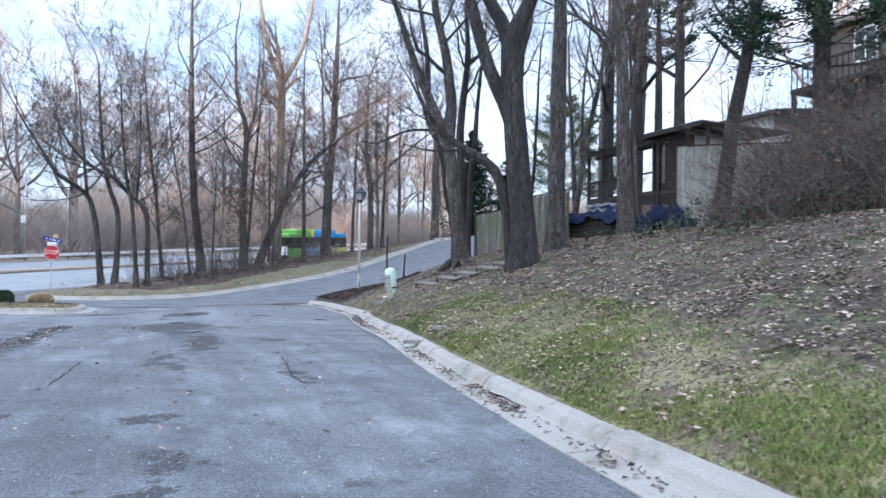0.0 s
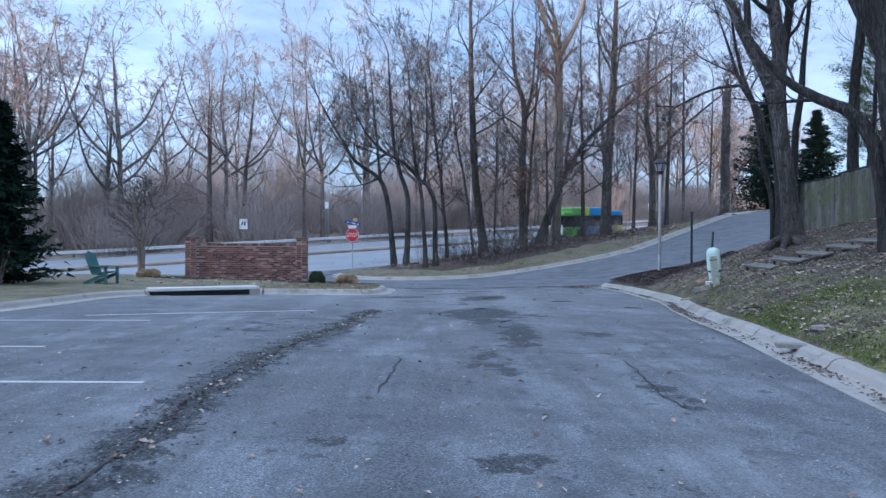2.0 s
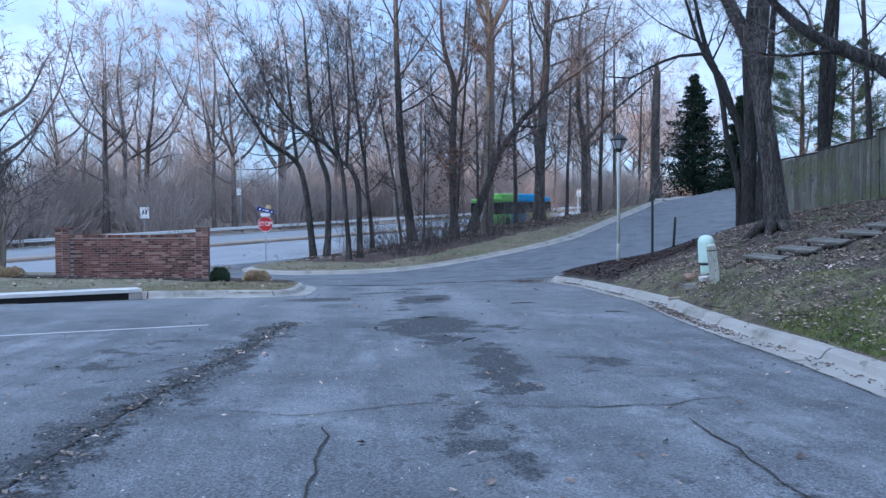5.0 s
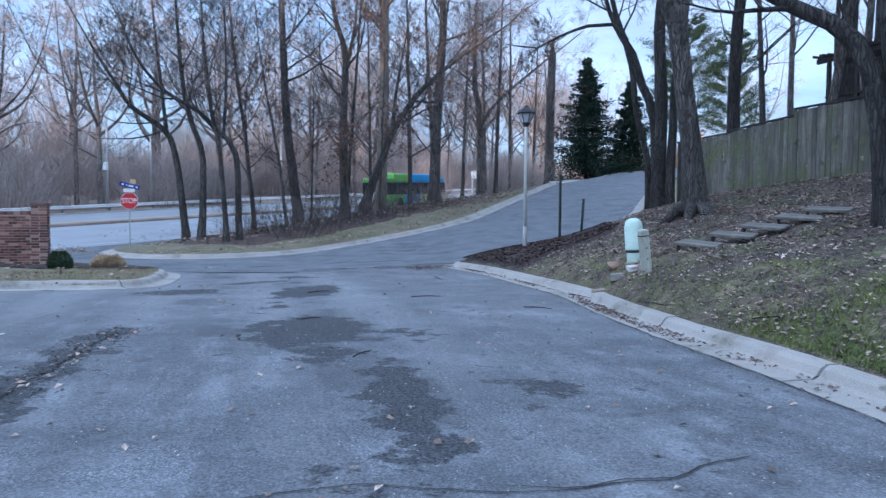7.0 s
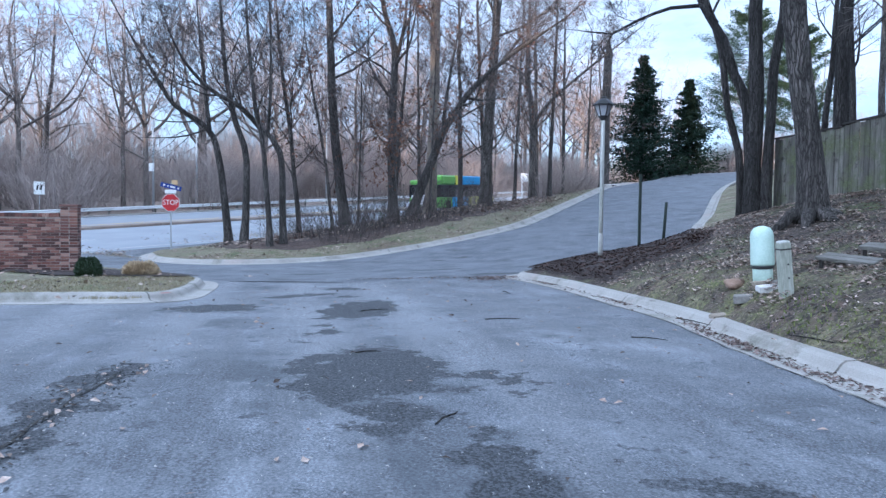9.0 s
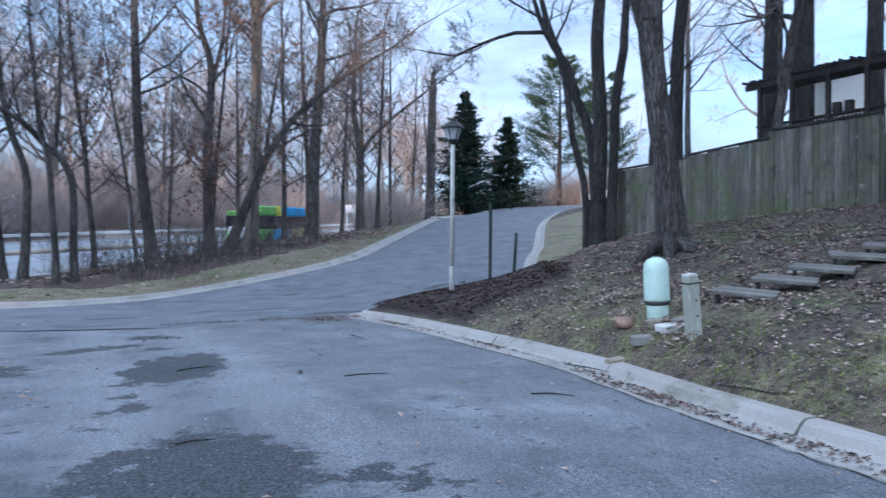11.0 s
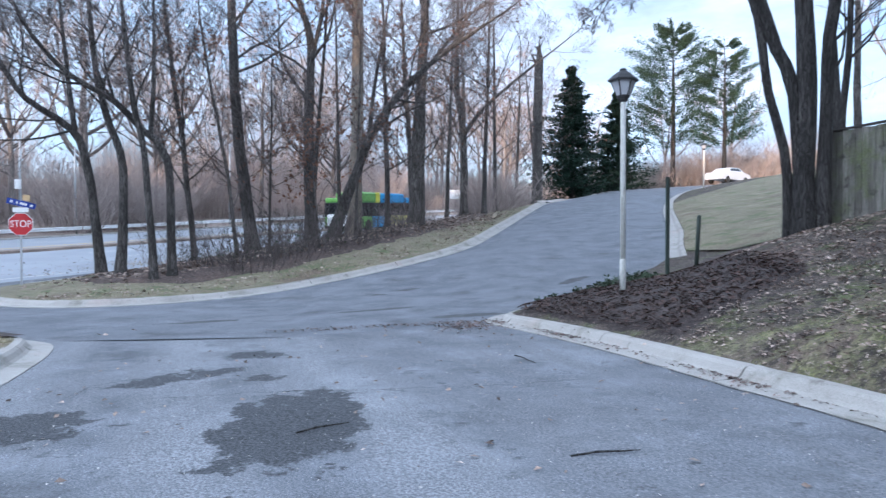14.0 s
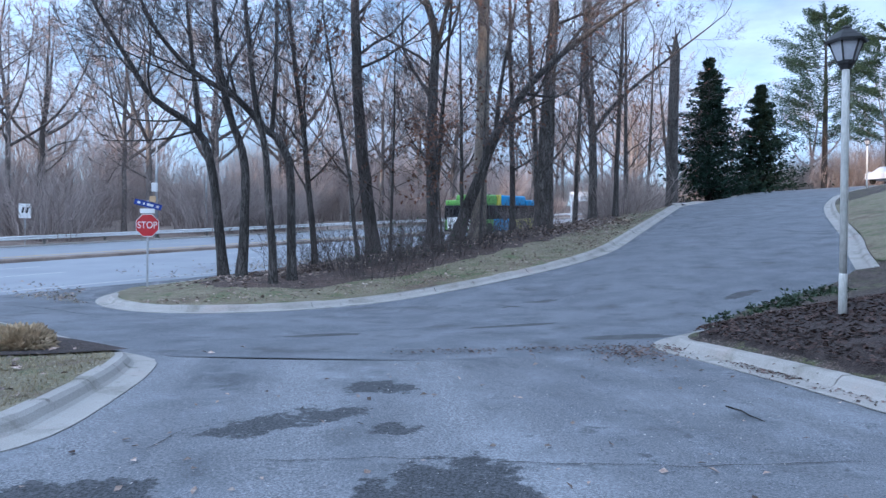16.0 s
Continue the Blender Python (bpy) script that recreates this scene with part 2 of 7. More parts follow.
bt.links.new(bn.outputs["Fac"], ba.inputs[1])
br = bt.nodes.new("ShaderNodeMapRange")
br.inputs["From Min"].default_value, br.inputs["From Max"].default_value = 0.93, 1.13
bt.links.new(ba.outputs[0], br.inputs["Value"])
bt.links.new(mixed(bt, br.outputs["Result"], bp_.inputs["Base Color"].links[0].from_socket, sod), bp_.inputs["Base Color"])
MULCH = material("dark bark mulch", [(0.015, 0.011, 0.010), (0.042, 0.031, 0.028), (0.11, 0.085, 0.076)], scale=9, fine=40, rough=0.95, bump=1.0, dist=0.05)
VERGE = blend_material("pale winter verge grass", [
    [(0.10, 0.09, 0.055), (0.18, 0.16, 0.103), (0.30, 0.265, 0.18)],
    [((0.09, 0.065, 0.045), (0.16, 0.12, 0.085)), 0.55, 0.53, 0.1],
    [((0.065, 0.078, 0.03), (0.135, 0.148, 0.062)), 0.9, 0.51, 0.1],
    [((0.06, 0.05, 0.034), (0.12, 0.10, 0.07)), 9.0, 0.55, 0.06],
    [((0.26, 0.225, 0.16), (0.46, 0.41, 0.31)), 14.0, 0.59, 0.04]])
LITTER_STRIP = blend_material("woodland strip litter", [
    [(0.026, 0.018, 0.015), (0.07, 0.048, 0.04), (0.16, 0.12, 0.1)],
    [((0.06, 0.037, 0.028), (0.14, 0.093, 0.073)), 1.4, 0.5, 0.1],
    [((0.016, 0.012, 0.01), (0.045, 0.032, 0.027)), 9.0, 0.52, 0.05],
    [((0.16, 0.125, 0.1), (0.36, 0.3, 0.255)), 14.0, 0.6, 0.03]])
WOODFLOOR = material("woodland floor", [(0.13, 0.102, 0.085), (0.25, 0.2, 0.168), (0.37, 0.315, 0.265)], scale=0.9, fine=14, rough=1.0, bump=0.8, dist=0.05)


def bark_material(name, dark, mid, pale, plates=19.0, relief=0.04):
    """Furrowed bark: long plates parted by deep cracks, over a coarse change of tone."""
    m = material(name, [dark, mid, pale], scale=4, fine=30, rough=0.95, bump=0, stretch=(1, 1, 0.2), coarse=0.55, ramp=(0.36, 0.66))
    nt = m.node_tree
    p = nt.nodes["Principled BSDF"]
    co = nt.nodes.new("ShaderNodeTexCoord")
    warp = nt.nodes.new("ShaderNodeTexNoise")
    warp.inputs["Scale"].default_value, warp.inputs["Detail"].default_value = 5.0, 3
    wv = nt.nodes.new("ShaderNodeVectorMath")
    wv.operation = "SCALE"
    wv.inputs["Scale"].default_value = 0.11
    sm = nt.nodes.new("ShaderNodeVectorMath")
    mp = nt.nodes.new("ShaderNodeMapping")
    mp.inputs["Scale"].default_value = (1, 1, 0.075)
    vo = nt.nodes.new("ShaderNodeTexVoronoi")
    vo.feature = "DISTANCE_TO_EDGE"
    vo.inputs["Scale"].default_value = plates
    nt.links.new(co.outputs["Object"], warp.inputs["Vector"])
    nt.links.new(warp.outputs["Color"], wv.inputs[0])
    nt.links.new(co.outputs["Object"], sm.inputs[0])
    nt.links.new(wv.outputs["Vector"], sm.inputs[1])
    nt.links.new(sm.outputs["Vector"], mp.inputs["Vector"])
    nt.links.new(mp.outputs["Vector"], vo.inputs["Vector"])
    f = nt.nodes.new("ShaderNodeMapRange")
    f.inputs["From Min"].default_value, f.inputs["From Max"].default_value = 0.0, 0.16
    nt.links.new(vo.outputs["Distance"], f.inputs["Value"])
    crack_tone = nt.nodes.new("ShaderNodeRGB")
    crack_tone.outputs[0].default_value = (*[c * 0.6 for c in dark], 1)
    nt.links.new(mixed(nt, f.outputs["Result"], crack_tone.outputs[0], p.inputs["Base Color"].links[0].from_socket), p.inputs["Base Color"])
    bp = nt.nodes.new("ShaderNodeBump")
    bp.inputs["Strength"].default_value, bp.inputs["Distance"].default_value = 1.0, relief
    nt.links.new(f.outputs["Result"], bp.inputs["Height"])
    nt.links.new(bp.outputs["Normal"], p.inputs["Normal"])
    return m


BARK = bark_material("grey furrowed bark", (0.045, 0.039, 0.035), (0.12, 0.107, 0.097), (0.25, 0.228, 0.208))
BARK_GREY = bark_material("grey-brown furrowed bark", (0.034, 0.03, 0.027), (0.085, 0.076, 0.07), (0.17, 0.155, 0.143), relief=0.03)
# Dark bark, its colour lowered further for shade under the hill trees.
BARK_DARK_SHADED = bark_material("dark bark", (0.017, 0.015, 0.014), (0.042, 0.038, 0.036), (0.09, 0.082, 0.077), relief=0.03)
BARK_PALE = material("pale bark", [(0.10, 0.08, 0.062), (0.19, 0.16, 0.13), (0.29, 0.25, 0.21)], scale=4, fine=20, rough=0.95, bump=0.8, dist=0.02, stretch=(1, 1, 0.25))
TWIG = material("winter twigs", [(0.06, 0.05, 0.047), (0.118, 0.098, 0.091)], scale=3, fine=9, rough=1.0, bump=0, vary=0.25)
TWIG_BRAMBLE = material("brown bramble stems", [(0.05, 0.038, 0.034), (0.11, 0.086, 0.078)], scale=3, fine=9, rough=1.0, bump=0, vary=0.35)
# Far twigs, and less so bark, carry haze and low sun as paler colour.
TWIG_FAR_HAZED = material("far winter twigs paled for haze and low sun", [(0.21, 0.174, 0.16), (0.365, 0.309, 0.284)], scale=3, fine=9, rough=1.0, bump=0, vary=0.25)
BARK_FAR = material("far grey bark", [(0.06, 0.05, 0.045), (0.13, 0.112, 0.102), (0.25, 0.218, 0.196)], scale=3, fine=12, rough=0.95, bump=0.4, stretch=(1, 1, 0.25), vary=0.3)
LEAF_DEAD = material("dry oak leaves", [(0.10, 0.068, 0.054), (0.26, 0.20, 0.165), (0.52, 0.46, 0.41)], scale=1.5, fine=30, rough=0.9, bump=0.2, vary=0.75)
LEAF_GUTTER = material("damp reddish leaves", [(0.05, 0.035, 0.03), (0.13, 0.092, 0.08), (0.34, 0.28, 0.25)], scale=1.5, fine=30, rough=0.9, bump=0.2, vary=0.5)
LEAF_HELD = material("rusty held leaves", [(0.10, 0.05, 0.035), (0.18, 0.10, 0.065)], scale=1.5, fine=30, rough=0.9, bump=0, vary=0.3)
GRASS = material("grass blades", [(0.07, 0.10, 0.022), (0.14, 0.17, 0.042), (0.26, 0.24, 0.095)], scale=0.7, fine=9, rough=0.9, bump=0, vary=0.35)
GRASS_DRY = material("dry grass blades", [(0.16, 0.135, 0.075), (0.27, 0.23, 0.14), (0.36, 0.31, 0.21)], scale=0.9, fine=9, rough=0.9, bump=0, vary=0.3)
TAN_GRASS = material("tan ornamental grass", [(0.26, 0.19, 0.11), (0.42, 0.33, 0.21), (0.56, 0.47, 0.33)], scale=0.9, fine=9, rough=0.9, bump=0, vary=0.3)
IVY = material("ivy leaves", [(0.015, 0.03, 0.012), (0.035, 0.06, 0.025)], scale=2, fine=12, rough=0.6, bump=0, vary=0.3)
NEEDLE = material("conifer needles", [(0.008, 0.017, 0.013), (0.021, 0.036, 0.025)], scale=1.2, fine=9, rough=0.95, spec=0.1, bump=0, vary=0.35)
NEEDLE_PINE = material("pine needles", [(0.022, 0.04, 0.026), (0.05, 0.075, 0.045)], scale=1.2, fine=9, rough=0.95, spec=0.1, bump=0, vary=0.35)
BRICK = material("red brick", [(0.13, 0.055, 0.042), (0.22, 0.095, 0.07), (0.33, 0.18, 0.14)], scale=4, fine=70, rough=0.9, bump=0.4, dist=0.004, vary=0.5)
for nt_ in (BRICK.node_tree,):
    pick = nt_.nodes.new("ShaderNodeValToRGB")
    pick.color_ramp.interpolation = "CONSTANT"
    tones = ((0.0, (0.065, 0.038, 0.036)), (0.22, (0.18, 0.085, 0.068)), (0.45, (0.13, 0.066, 0.056)), (0.66, (0.22, 0.122, 0.098)), (0.82, (0.36, 0.255, 0.21)), (0.92, (0.10, 0.068, 0.063)))
    while len(pick.color_ramp.elements) < len(tones):
        pick.color_ramp.elements.new(0.5)
    for el, (ps, col) in zip(pick.color_ramp.elements, tones):
        el.position, el.color = ps, (*col, 1)
    rnd_ = next(n for n in nt_.nodes if n.type == "MATH" and n.operation == "FRACT")
    nt_.links.new(rnd_.outputs[0], pick.inputs["Fac"])
    hue = next(n for n in nt_.nodes if n.type == "HUE_SAT")
    half = nt_.nodes.new("ShaderNodeValue")
    half.outputs[0].default_value = 0.75
    nt_.links.new(mixed(nt_, half.outputs[0], hue.outputs["Color"], pick.outputs["Color"]), nt_.nodes["Principled BSDF"].inputs["Base Color"])
MORTAR = material("mortar", [(0.26, 0.225, 0.2), (0.40, 0.36, 0.32)], scale=9, fine=80, rough=1.0)
FENCE_WOOD = material("weathered fence boards", [(0.05, 0.047, 0.04), (0.115, 0.108, 0.094), (0.24, 0.228, 0.205)], scale=4, fine=24, rough=0.9, bump=0.5, dist=0.006, stretch=(1, 1, 0.12), vary=0.32)
ft = FENCE_WOOD.node_tree
fp = ft.nodes["Principled BSDF"]
fco = ft.nodes.new("ShaderNodeTexCoord")
ft.links.new(layered(ft, fco, fp.inputs["Base Color"].links[0].from_socket, [
    [((0.06, 0.072, 0.033), (0.132, 0.144, 0.075)), 1.1, 0.47, 0.15],
    [((0.035, 0.032, 0.027), (0.08, 0.074, 0.062)), 2.6, 0.56, 0.08],
    [((0.2, 0.19, 0.165), (0.36, 0.345, 0.31)), 4.5, 0.63, 0.06]]), fp.inputs["Base Color"])
# Dark stain, blackened further to hold the shade beneath the deck's roofs.
DECK_WOOD_SHADED = material("dark stained timber deepened with shade", [(0.012, 0.0105, 0.0095), (0.026, 0.022, 0.02), (0.05, 0.043, 0.039)], scale=5, fine=40, rough=0.85, bump=0.4, dist=0.004, vary=0.2)
STEP_WOOD = material("weathered step planks", [(0.075, 0.071, 0.062), (0.145, 0.137, 0.121), (0.24, 0.23, 0.21)], scale=5, fine=40, rough=0.9, bump=0.5, dist=0.004, stretch=(0.3, 1, 1))
PALE_BOARD = material("silvered boards", [(0.17, 0.165, 0.15), (0.3, 0.29, 0.265), (0.42, 0.41, 0.38)], scale=5, fine=30, rough=0.9, bump=0.5, dist=0.004, stretch=(1, 1, 0.15), vary=0.2)
POST_WOOD = material("greenish treated post", [(0.21, 0.22, 0.18), (0.33, 0.34, 0.285), (0.46, 0.46, 0.41)], scale=5, fine=40, rough=0.9, bump=0.4, dist=0.004, stretch=(1, 1, 0.2))
SIDING = material("cream siding", [(0.70, 0.685, 0.65), (0.8, 0.79, 0.76)], scale=1, fine=30, rough=0.7)
SIDING_BROWN = material("grey brown siding", [(0.085, 0.073, 0.068), (0.125, 0.11, 0.10)], scale=1, fine=30, rough=0.8)
ROOF = material("roof shingles", [(0.05, 0.046, 0.045), (0.10, 0.09, 0.088)], scale=6, fine=50, rough=0.95, bump=0.6)
WHITE = material("white paint", [(0.66, 0.66, 0.65), (0.8, 0.8, 0.79)], scale=2, fine=50, rough=0.55, bump=0.1)
LAMP_WHITE = material("chipped white post paint", [(0.34, 0.34, 0.315), (0.52, 0.52, 0.49), (0.65, 0.65, 0.62)], scale=6, fine=40, rough=0.6, bump=0.2, stretch=(1, 1, 0.3))
BLACK = material("black iron", [(0.012, 0.012, 0.013), (0.03, 0.03, 0.032)], scale=6, fine=80, rough=0.5, bump=0.1)
# Solid blocks in this near-black stand in for shade inside the drain inlets.
INLET_SHADE = material("near-black inlet shade", [(0.006, 0.006, 0.006), (0.012, 0.012, 0.012)], scale=3, fine=20, rough=1.0, bump=0)
FROST = material("frosted lantern glass", [(0.34, 0.35, 0.38), (0.46, 0.47, 0.5)], scale=2, fine=20, rough=0.35, bump=0)
MINT = material("faded mint plastic", [(0.42, 0.55, 0.47), (0.53, 0.66, 0.58), (0.62, 0.72, 0.65)], scale=4, fine=40, rough=0.55, bump=0.1)
GREENPOST = material("dark green steel", [(0.018, 0.028, 0.022), (0.04, 0.055, 0.045)], scale=6, fine=50, rough=0.6)
STEEL = material("galvanised steel", [(0.30, 0.31, 0.32), (0.46, 0.47, 0.48)], scale=3, fine=40, rough=0.5, metal=0.6, bump=0.1)
GALV = material("bright galvanised rail", [(0.52, 0.53, 0.54), (0.70, 0.71, 0.72)], scale=2, fine=30, rough=0.45, metal=0.15, bump=0.1)
SHEET_PALE = material("pale plastic sheet", [(0.10, 0.11, 0.15), (0.30, 0.32, 0.36)], scale=4, fine=20, rough=0.6, spec=0.25, bump=0.3, dist=0.02)
RED = material("sign red", [(0.36, 0.012, 0.018), (0.45, 0.022, 0.028)], scale=3, fine=30, rough=0.4, bump=0.05)
SPRAY = material("faded red spray paint", [(0.24, 0.12, 0.105), (0.34, 0.2, 0.18)], scale=9, fine=60, rough=0.85, bump=0.1)
BLUE = material("sign blue", [(0.012, 0.035, 0.24), (0.02, 0.05, 0.32)], scale=3, fine=30, rough=0.4, bump=0.05)
TAN = material("tan board", [(0.34, 0.23, 0.11), (0.44, 0.31, 0.16)], scale=3, fine=30, rough=0.6)
YELLOW = material("road yellow", [(0.40, 0.26, 0.05), (0.58, 0.40, 0.09)], scale=3, fine=40, rough=0.8)
ROADWHITE = material("road white", [(0.36, 0.36, 0.36), (0.6, 0.6, 0.6)], scale=4, fine=50, rough=0.8)
TEAL = material("faded teal plastic", [(0.035, 0.10, 0.10), (0.06, 0.15, 0.145)], scale=3, fine=40, rough=0.6)
TARP = material("blue tarp", [(0.004, 0.006, 0.02), (0.009, 0.018, 0.075)], scale=3, fine=20, rough=0.6, spec=0.2, bump=0.4, dist=0.03)
STONE = material("grey stone", [(0.13, 0.125, 0.113), (0.22, 0.208, 0.19), (0.31, 0.29, 0.27)], scale=6, fine=50, rough=0.95, bump=0.6)
STONE_WARM = material("orange field stone", [(0.20, 0.13, 0.09), (0.34, 0.235, 0.175)], scale=6, fine=50, rough=0.95, bump=0.6)
STONE_TAN = material("tan paving stone", [(0.17, 0.14, 0.105), (0.28, 0.24, 0.19), (0.38, 0.34, 0.28)], scale=6, fine=50, rough=0.95, bump=0.5)
GLASS_DARK = material("dark window glass", [(0.012, 0.014, 0.016), (0.02, 0.022, 0.025)], scale=1, fine=5, rough=0.08, bump=0, spec=0.7)
RUBBER = material("tyre rubber", [(0.012, 0.012, 0.012), (0.022, 0.022, 0.022)], scale=4, fine=40, rough=0.9)
BUS_GREEN = material("bus green", [(0.12, 0.30, 0.045), (0.17, 0.37, 0.07)], scale=1, fine=10, rough=0.4, bump=0)
BUS_BLUE = material("bus blue", [(0.02, 0.22, 0.50), (0.03, 0.30, 0.60)], scale=1, fine=10, rough=0.4, bump=0)
BUS_YELLOW = material("bus yellow", [(0.55, 0.50, 0.03), (0.62, 0.58, 0.06)], scale=1, fine=10, rough=0.4, bump=0)
CARWHITE = material("white car paint", [(0.42, 0.43, 0.45), (0.5, 0.51, 0.53)], scale=1, fine=10, rough=0.25, bump=0)


# ---- geometry helpers ----
from mathutils.geometry import delaunay_2d_cdt


def mesh(name, verts, faces, mat, smooth=False):
    me = bpy.data.meshes.new(name)
    me.from_pydata([tuple(v) for v in verts], [], faces)
    me.materials.append(mat)
    if smooth:
        me.polygons.foreach_set("use_smooth", [True] * len(me.polygons))
    me.update()
    return me


def part(name, shape, mat, parent, label=""):
    """Links a shape (verts, faces[, smooth]) as one mesh object under a thing or part."""
    smooth = len(shape) > 2 and shape[2]
    ob = new(name, shape if isinstance(shape, bpy.types.Mesh) else mesh(name, shape[0], shape[1], mat, smooth))
    ob.parent = parent
    return tagged(ob, label)


def thing(name, label, category, at=(0, 0, 0), turn=0, group="", kind=""):
    ob = new(name)
    ob.matrix_basis = pose(*at, 0, 0, turn)
    ob.empty_display_size = 0.2
    return tagged(ob, label, category, group, kind)


def solid(name, shape, mat, label, category, at=(0, 0, 0), turn=0, group="", kind=""):
    ob = new(name, shape if isinstance(shape, bpy.types.Mesh) else mesh(name, shape[0], shape[1], mat, len(shape) > 2 and shape[2]))
    ob.matrix_basis = pose(*at, 0, 0, turn)
    return tagged(ob, label, category, group, kind)


def from_bm(bm):
    bm.verts.ensure_lookup_table()
    bm.verts.index_update()
    out = ([v.co.copy() for v in bm.verts], [[v.index for v in f.verts] for f in bm.faces])
    bm.free()
    return out


def box(x0, y0, z0, x1, y1, z1, bevel=0.0, m=None):
    bm = bmesh.new()
    bmesh.ops.create_cube(bm, size=1)
    for v in bm.verts:
        v.co = Vector(((x0 + x1) / 2 + v.co.x * (x1 - x0), (y0 + y1) / 2 + v.co.y * (y1 - y0), (z0 + z1) / 2 + v.co.z * (z1 - z0)))
    if bevel:
        bmesh.ops.bevel(bm, geom=list(bm.edges), offset=bevel, segments=1, affect="EDGES")
    if m is not None:
        bm.transform(m)
    return from_bm(bm)


def join(*shapes):
    vs, fs = [], []
    for s in shapes:
        n = len(vs)
        vs += list(s[0])
        fs += [[i + n for i in f] for f in s[1]]
    return vs, fs


def moved(shape, m):
    return [m @ Vector(v) for v in shape[0]], shape[1]


def lathe(profile, sides=24):
    """A turned shape from (radius, z) pairs, closed at both ends."""
    vs, fs = [], []
    for r, z in profile:
        vs += [(r * math.cos(2 * math.pi * k / sides), r * math.sin(2 * math.pi * k / sides), z) for k in range(sides)]
    for j in range(len(profile) - 1):
        for k in range(sides):
            a, b = j * sides + k, j * sides + (k + 1) % sides
            fs.append([a, b, b + sides, a + sides])
    fs.append(list(range(sides))[::-1])
    fs.append(list(range((len(profile) - 1) * sides, len(profile) * sides)))
    return vs, fs, True


def tube(vs, fs, pts, radii, sides=6, cap=True):
    """Appends a tapered tube along pts."""
    n0 = len(vs)
    if sides == 2:
        a = (Vector(pts[-1]) - Vector(pts[0])).orthogonal().normalized()
        for p, r in zip(pts, radii):
            vs.append((p[0] + a.x * r, p[1] + a.y * r, p[2] + a.z * r))
            vs.append((p[0] - a.x * r, p[1] - a.y * r, p[2] - a.z * r))
        fs += [(n0 + 2 * j, n0 + 2 * j + 1, n0 + 2 * j + 3, n0 + 2 * j + 2) for j in range(len(pts) - 1)]
        return
    pts = [Vector(p) for p in pts]
    ref = None
    for j, p in enumerate(pts):
        d = (pts[min(j + 1, len(pts) - 1)] - pts[max(j - 1, 0)])
        d = d.normalized() if d.length > 1e-6 else Vector((0, 0, 1))
        if ref is None:
            ref = d.orthogonal().normalized()
        ref = (ref - d * ref.dot(d))
        ref = ref.normalized() if ref.length > 1e-4 else d.orthogonal().normalized()
        o = d.cross(ref)
        r = radii[j]
        for k in range(sides):
            c, s = math.cos(2 * math.pi * k / sides) * r, math.sin(2 * math.pi * k / sides) * r
            vs.append((p.x + ref.x * c + o.x * s, p.y + ref.y * c + o.y * s, p.z + ref.z * c + o.z * s))
    for j in range(len(pts) - 1):
        for k in range(sides):
            a, b = n0 + j * sides + k, n0 + j * sides + (k + 1) % sides
            fs.append((a, b, b + sides, a + sides))
    if cap:
        e = n0 + (len(pts) - 1) * sides
        fs.append(tuple(range(e, e + sides)))


def tubes(*chains, sides=8):
    vs, fs = [], []
    for pts, radii in chains:
        radii = radii if isinstance(radii, (list, tuple)) else [radii] * len(pts)
        tube(vs, fs, pts, radii, sides)
    return vs, fs, True


def spline(pts, step=0.5):
    """Points along a smooth line through pts, about step apart."""
    pts = [Vector(p) for p in pts]
    out = []
    for i in range(len(pts) - 1):
        p0, p1, p2, p3 = pts[max(i - 1, 0)], pts[i], pts[i + 1], pts[min(i + 2, len(pts) - 1)]
        n = max(1, round((p2 - p1).length / step))
        for k in range(n):
            t = k / n
            out.append(0.5 * ((2 * p1) + (p2 - p0) * t + (2 * p0 - 5 * p1 + 4 * p2 - p3) * t * t + (3 * p1 - p0 - 3 * p2 + p3) * t ** 3))
    out.append(pts[-1])
    return out


# ---- the lie of the land ----
def ease(a, b, v):
    """0 at a, 1 at b, smooth between."""
    v = min(1.0, max(0.0, (v - a) / (b - a)))
    return v * v * (3 - 2 * v)


def along(x, y):
    """Distance along the main road and across it."""
    return 0.5 * x + 0.866 * y, -0.866 * x + 0.5 * y


def at_main(u, n):
    return 0.5 * u - 0.866 * n, 0.866 * u + 0.5 * n


def road_z(x, y):
    """Height of the paved levels: the level lot, the rising side road and the main road."""
    yy = y if y < 78 else 78 + 0.2 * (y - 78)
    s = 0.118 * (yy - 33) + 0.055 * (max(-25.0, min(25.0, x)) + 2)
    b = -0.08 * ease(18, 30, y) - 0.2 * ease(12, 24, y) * ease(2, -7, x) if x < 2 else -0.08 * ease(18, 30, y)
    p = (s + b + math.sqrt((s - b) ** 2 + 0.06)) / 2
    u, n = along(x, y)
    m = -0.2 + 0.06 * (max(-30.0, min(130.0, u)) - 22) + 0.037 * (max(33.0, min(75.0, n)) - 35)
    w = ease(30, 37, n)
    return p * (1 - w) + m * w


KERB_RIGHT = spline([(12.4, -11), (9.95, -3), (8.14, 2.3), (7.41, 4.4), (6.4, 7.6), (5.15, 12), (4.46, 14), (3.8, 16.2), (3.3, 18.2), (2.45, 20.3), (1.45, 22.8), (0.55, 24.7), (-0.2, 26.2), (-0.05, 27.3), (0.5, 28.2)], 0.4)
BED_EDGE = spline([(0.5, 28.2), (1.2, 30), (2.1, 31.8), (3.1, 32.9), (4.4, 34.6), (5.6, 36.6)], 0.6)
KERB_SIDE_R = spline([(5.6, 36.6), (6.3, 40), (7.1, 43.2), (8.2, 49), (9.6, 56), (11.5, 63), (14.8, 71), (22, 80), (34, 88)], 1.0)
